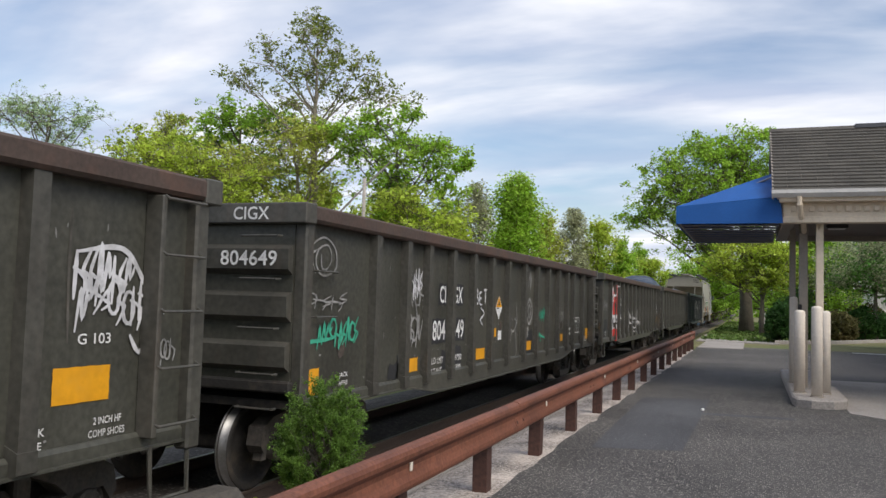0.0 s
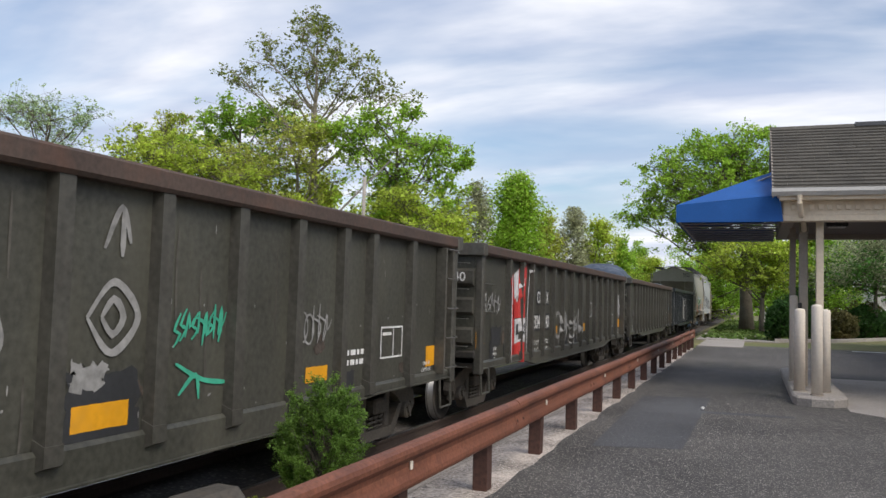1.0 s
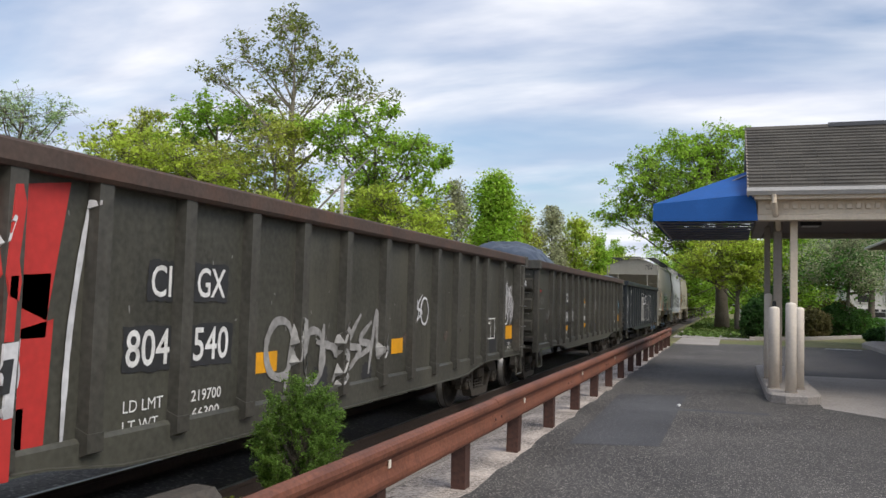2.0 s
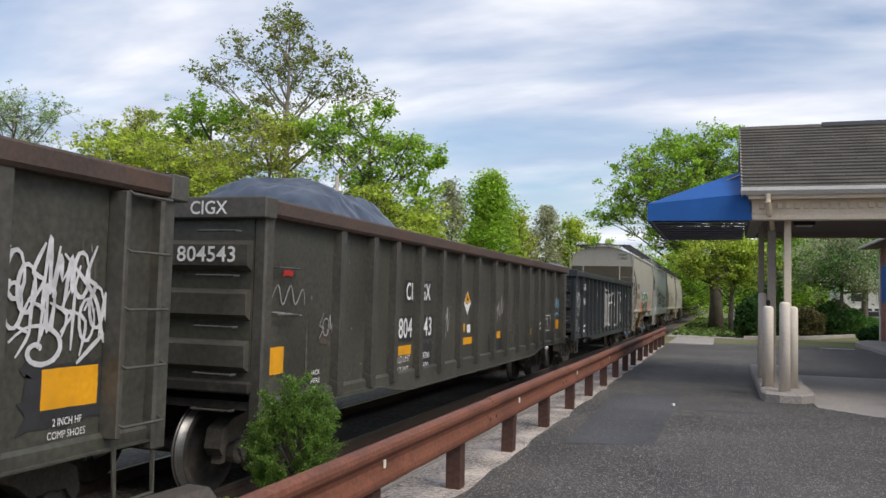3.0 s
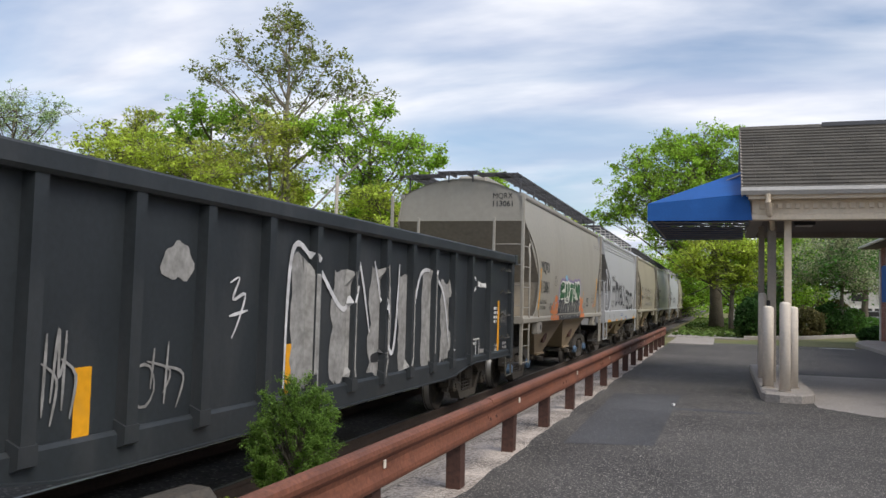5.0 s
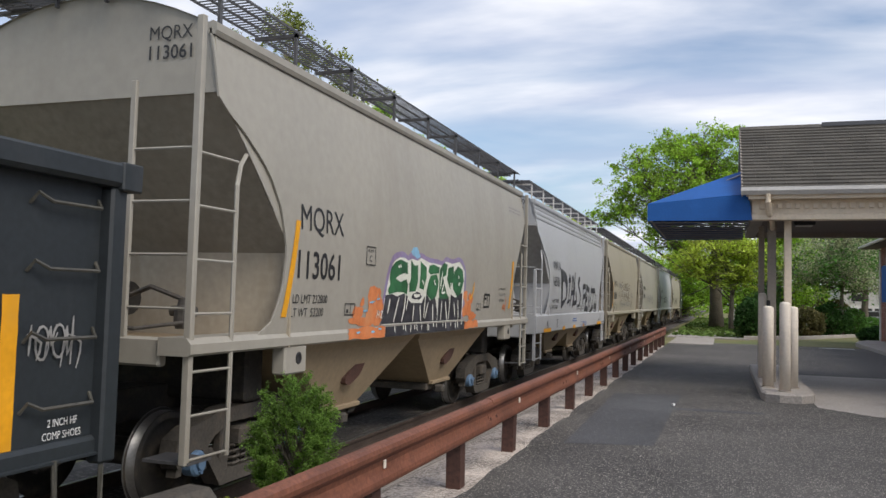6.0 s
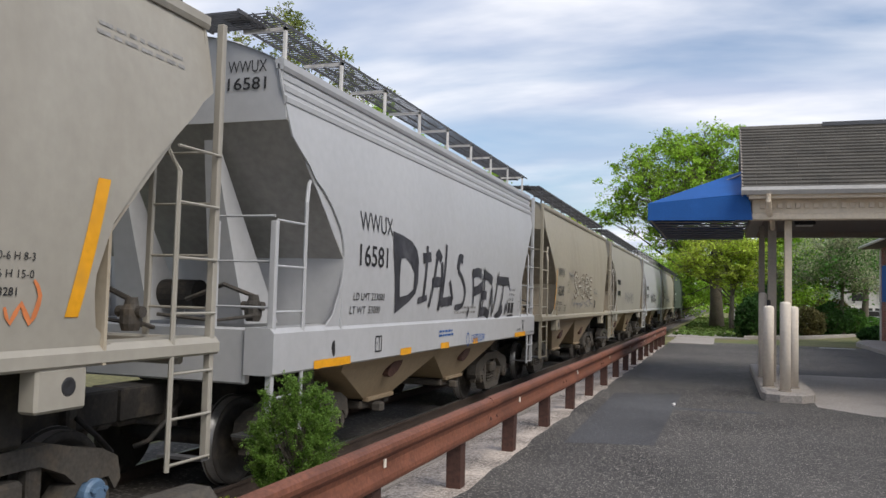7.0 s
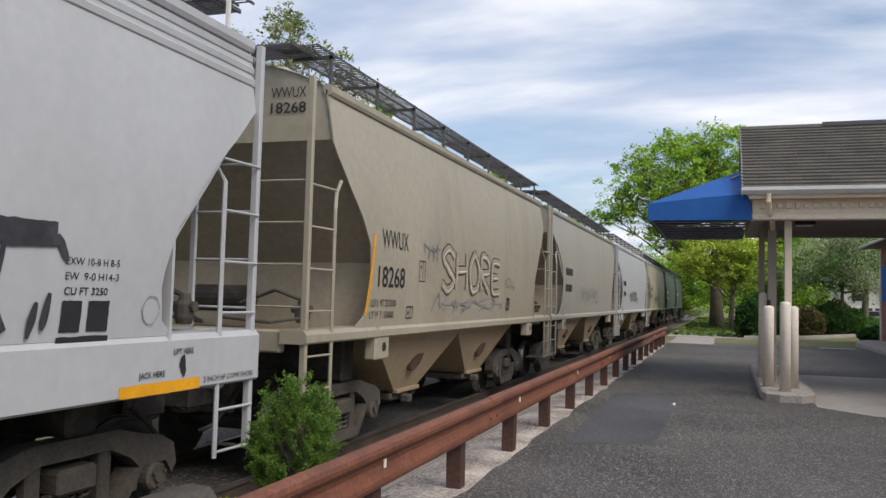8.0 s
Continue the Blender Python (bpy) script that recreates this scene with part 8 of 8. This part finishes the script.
    grow("oak_tree", "green tree behind the shrubs", (3.8, 63, -0.03), 7.6, 3.4, "leaf_green", "bark", 54, "round", 0.15, 12, 8000, 0.28, 0.25, 0.15, "trees by the car park", clump=0.9)
    grow("oak_tree", "tall dark green tree behind the shrubs", (9.8, 66, -0.03), 10.5, 4.4, "leaf_dark", "bark", 55, "round", 0.42, 13, 10000, 0.3, 0.28, 0.1, "trees by the car park", clump=1.0)
    grow("oak_tree", "green tree beyond the crossing", (1.0, 100, -0.03), 9.5, 5.0, "leaf_green", "bark", 56, "round", 0.12, 12, 7000, 0.36, 0.3, 0.1, "trees by the car park", clump=1.0)
    d = grow("dogwood_tree", "dogwood with cream blossom in layers", (6.6, 53, -0.03), 5.9, 3.2, "blossom", "bark", 57, "round", 0.42, 11, 5000, 0.16, 0.16, 0.15, "trees by the car park", clump=0.7)
    nr = np.random.RandomState(5)
    c = nr.normal(0, 1, (3500, 3)) * np.array([1.4, 1.2, 0.7]) + np.array([0, 0, 3.9])
    part("foliage", leaf_mesh("foliage", c, 0.17, "leaf_dark", nr), None, d, "green leaves under the blossom")
    beds = [(1.25, 43.6, 0.75, 0.75, 2.0, "leaf_hedge", 61, "clipped round dark green bush"), (4.4, 49, 1.1, 0.9, 1.7, "leaf_rust", 62, "low reddish-green azalea mound"), (5.9, 52, 1.3, 1.0, 1.9, "leaf_hedge", 63, "low dark green mounded shrub"),
            (7.2, 53.5, 1.2, 1.0, 1.5, "leaf_dark", 64, "low green mounded shrub"), (8.6, 57, 1.6, 1.0, 1.1, "leaf_dark", 65, "low green mounded shrub"), (6.9, 43.6, 0.9, 0.8, 0.75, "leaf_hedge", 66, "small dark bush at the building's corner"),
            (2.9, 48, 0.9, 0.8, 1.5, "leaf_hedge", 67, "low dark green mounded shrub"), (6.5, 55.5, 1.5, 1.0, 2.2, "leaf_rust", 68, "olive shrub in the planting bed"), (2.6, 52, 1.4, 1.1, 2.8, "leaf_hedge", 69, "tall dark shrub in the planting bed")]
    for x, y, rx, ry, h, mt, sd, lb in beds:
        shrub("garden_shrub", lb, (x, y, -0.03), rx, ry, h, mt, 4200, 0.13, sd, 0.3, group="shrubs in the planting bed")
    juniper()
    shrub("weed_clump", "low weedy brush at the foot of the juniper", (-3.35, 5.25, -0.3), 0.4, 0.45, 0.45, "leaf_olive", 900, 0.045, 72, 0.6)


build_trees()


def build_house():
    """A white house across the road, with sash windows, a shop sign and a dark gable roof."""
    h = thing("white_house", "white clapboard house with dark windows across the road", "house")
    x0, x1, y0, y1, zt = 9.6, 21.0, 78.0, 86.0, 5.2
    part("wall", Mesh().box(x0, x1, y0, y1, -0.1, zt), M["gutter"], h, "white clapboard walls")
    for i in range(26):
        part("board", Mesh().box(x0 - 0.02, x1 + 0.02, y0 - 0.03, y0, 0.2 * i, 0.2 * i + 0.185), M["gutter"], h)
    ym = (y0 + y1) / 2
    rf = Mesh().along_x([(y0 - 0.5, zt - 0.1), (y0 - 0.5, zt + 0.05), (ym, zt + 3.1), (y1 + 0.5, zt + 0.05), (y1 + 0.5, zt - 0.1), (ym, zt + 2.9)], x0 - 0.4, x1 + 0.4)
    part("roof", rf, M["dark_metal"], h, "dark shingled gable roof")
    sg = part("sign_board", Mesh().box(x0 + 0.5, x1 - 0.5, y0 - 0.16, y0 - 0.04, 1.25, 1.75, 0.02), M["gutter"], h)
    for i in range(16):
        part("sign_bar", Mesh().box(x0 + 0.9 + 0.6 * i, x0 + 1.3 + 0.6 * i, y0 - 0.175, y0 - 0.163, 1.38, 1.62), M["dark_metal"], sg)
    for k in range(5):
        for z0, z1 in ((0.05, 1.05), (2.2, 3.6)):
            x = x0 + 0.9 + 2.1 * k
            w = part("window", Mesh().box(x, x + 1.0, y0 - 0.07, y0 - 0.032, z0, z1), M["dark_metal"], h, "dark sash window")
            for a, b, c, d in ((x - 0.08, x, z0 - 0.08, z1 + 0.08), (x + 1.0, x + 1.08, z0 - 0.08, z1 + 0.08), (x, x + 1.0, z1, z1 + 0.08), (x, x + 1.0, z0 - 0.08, z0), (x, x + 1.0, (z0 + z1) / 2 - 0.03, (z0 + z1) / 2 + 0.03)):
                part("frame", Mesh().box(a, b, y0 - 0.1, y0 - 0.033, c, d), M["gutter"], w)


build_house()


def build_far_woods():
    """A belt of leaf clumps that closes the view behind the trees."""
    nr = np.random.RandomState(77)
    pts = []
    for i in range(260):
        ang = radians(-100 + 200 * i / 259)
        d = 150 + 30 * nr.rand()
        x, y = math.sin(ang) * d, math.cos(ang) * d
        h = 4.0 + 3.0 * nr.rand()
        k = 260
        q = nr.normal(0, 1, (k, 3)) * np.array([2.6, 2.6, h * 0.34]) + np.array([x, y, h * 0.5])
        pts.append(q[q[:, 2] > -0.6])
    me = leaf_mesh("far_woods", np.concatenate(pts), 0.9, "leaf_green", nr)
    tagged(new("far_woods", me), "belt of green woodland on the horizon", "woods", kind="stuff")
    g = np.stack([nr.uniform(-2.5, 9, 16000), nr.uniform(43.5, 95, 16000), nr.uniform(-0.02, 0.1, 16000)], 1)
    g = g[(g[:, 0] < 1.0 + (g[:, 1] - 43) * 0.45)]
    tagged(new("grass", leaf_mesh("grass", g, 0.22, "grass", nr)), "rough grass on the verge", "grass", kind="stuff")


build_far_woods()


def build_small_things():
    p = thing("utility_pole", "pale timber utility pole with a slanting brace beyond the track", "utility pole", at=pose(-17.0, 34, -0.75))
    part("pole", Mesh().tube([(0, 0, 0), (0, 0, 4), (0, 0, 7.95)], [0.10, 0.09, 0.08], 10), M["wood_grey"], p, smooth=True)
    part("brace", Mesh().tube([(-1.5, 0.1, 6.2), (0.0, 0.1, 7.6), (1.25, 0.1, 8.7)], [0.05, 0.05, 0.04], 8), M["wood_grey"], p)
    f = thing("white_fence", "white rail fence far beyond the grass", "fence", at=pose(1.0, 78, 0))
    for i in range(6):
        part("post", Mesh().box(i * 1.2 - 0.06, i * 1.2 + 0.06, -0.06, 0.06, 0, 1.25, 0.01), M["gutter"], f)
    for z in (0.45, 0.8, 1.1):
        part("fence_rail", Mesh().box(-0.1, 6.1, -0.03, 0.03, z - 0.07, z + 0.07, 0.01), M["gutter"], f)
    h = thing("white_house", "white clapboard house behind the shrubs", "house", at=pose(13.6, 90, 0))
    part("wall", Mesh().box(-2.2, 5, 0, 6, 0, 4.3), M["gutter"], h)
    part("roof", Mesh().along_x([(-0.4, 4.2), (3, 6.6), (6.4, 4.2), (3, 6.4)], -2.5, 5.3), M["shingle"], h)
    part("porch", Mesh().box(-2.6, 5, -1.4, -0.05, 2.2, 2.4, 0.02), M["gutter"], h)
    for x in (-1.4, 0.4, 2.2):
        for z in (0.9, 2.7):
            w = part("window", Mesh().box(x, x + 0.8, -0.05, 0.03, z, z + 1.1, 0.01), M["dark_metal"], h)
            part("sill", Mesh().box(x - 0.08, x + 0.88, -0.09, 0.02, z - 0.1, z - 0.01, 0.01), M["gutter"], w)
    for x in (-2.5, 0, 2.5, 4.9):
        part("porch_post", Mesh().box(x - 0.08, x + 0.08, -1.4, -1.25, 0, 2.2, 0.01), M["gutter"], h)
    w = thing("white_car", "white car parked before the house", "car", at=pose(11.6, 78, 0, 0, 0, 0))
    body = Mesh().along_y([(-2.1, 0.35), (-2.15, 0.75), (-1.3, 0.9), (-0.7, 1.4), (0.9, 1.42), (1.6, 0.95), (2.15, 0.85), (2.15, 0.35)], -0.85, 0.85)
    part("body", body, M["hop_white"], w)
    part("glass", Mesh().along_y([(-1.15, 0.93), (-0.68, 1.34), (0.85, 1.36), (1.4, 0.96)], -0.86, 0.86), M["dark_metal"], w, "dark side windows")
    for x in (-1.35, 1.35):
        for y in (-0.8, 0.8):
            part("wheel", Mesh().lathe([(-0.1, 0.0), (-0.1, 0.3), (-0.07, 0.33), (0.07, 0.33), (0.1, 0.3), (0.1, 0.0)], (x, y, 0.33), "y", 18), M["steel_black"], w)
    # steel plate by the rail and loose litter
    b = Mesh().box(-0.30, 0.30, -0.16, 0.16, 0, 0.76, 0.07)
    ob = solid("rail_lubricator", b, M["truck"], "weathered steel signal box standing beside the track", "track box")
    ob.matrix_world = pose(-3.42, 4.62, -0.42, 0, 0, 85)
    c = Mesh().lathe([(0, 0.0), (0, 0.02), (0.05, 0.022), (0.05, 0.0)], (0, 0, 0), "z", 10)
    ob = solid("cup", c, M["white"], "crushed white paper cup on the asphalt", "litter")
    ob.matrix_world = pose(-0.75, 13.75, 0.04, 80, 0, 30)


build_small_things()

# ---- what moves ----


def travel(t):
    """Metres rolled since 4.5 s."""
    return SPEED * (t - 4.5) + (SPEED - SPEED_EARLY) * max(0.0, 2.3 - t)


def motions():
    """The train rolls along the track at a steady pace; its wheels turn with it."""
    for car, at in CARS:
        walk(car, [(t, pose(XC, at - travel(t), ZR)) for t in (0.0, 0.7, 1.4, 2.0, 2.6, 3.2, 4.0, 5.0, 6.0, 7.0, 8.0)])
        for truck in car.children:
            for w in truck.children:
                if w.name.startswith("wheelset"):
                    y = w.location.y
                    n = 240
                    rows = []
                    for i in range(n + 1):
                        t = 8.0 * i / n
                        rows.append((round(t * FPS) / FPS, pose(0, y, WHEEL_R, math.degrees((travel(round(t * FPS) / FPS) + 60) / WHEEL_R))))
                    walk(w, rows)


motions()
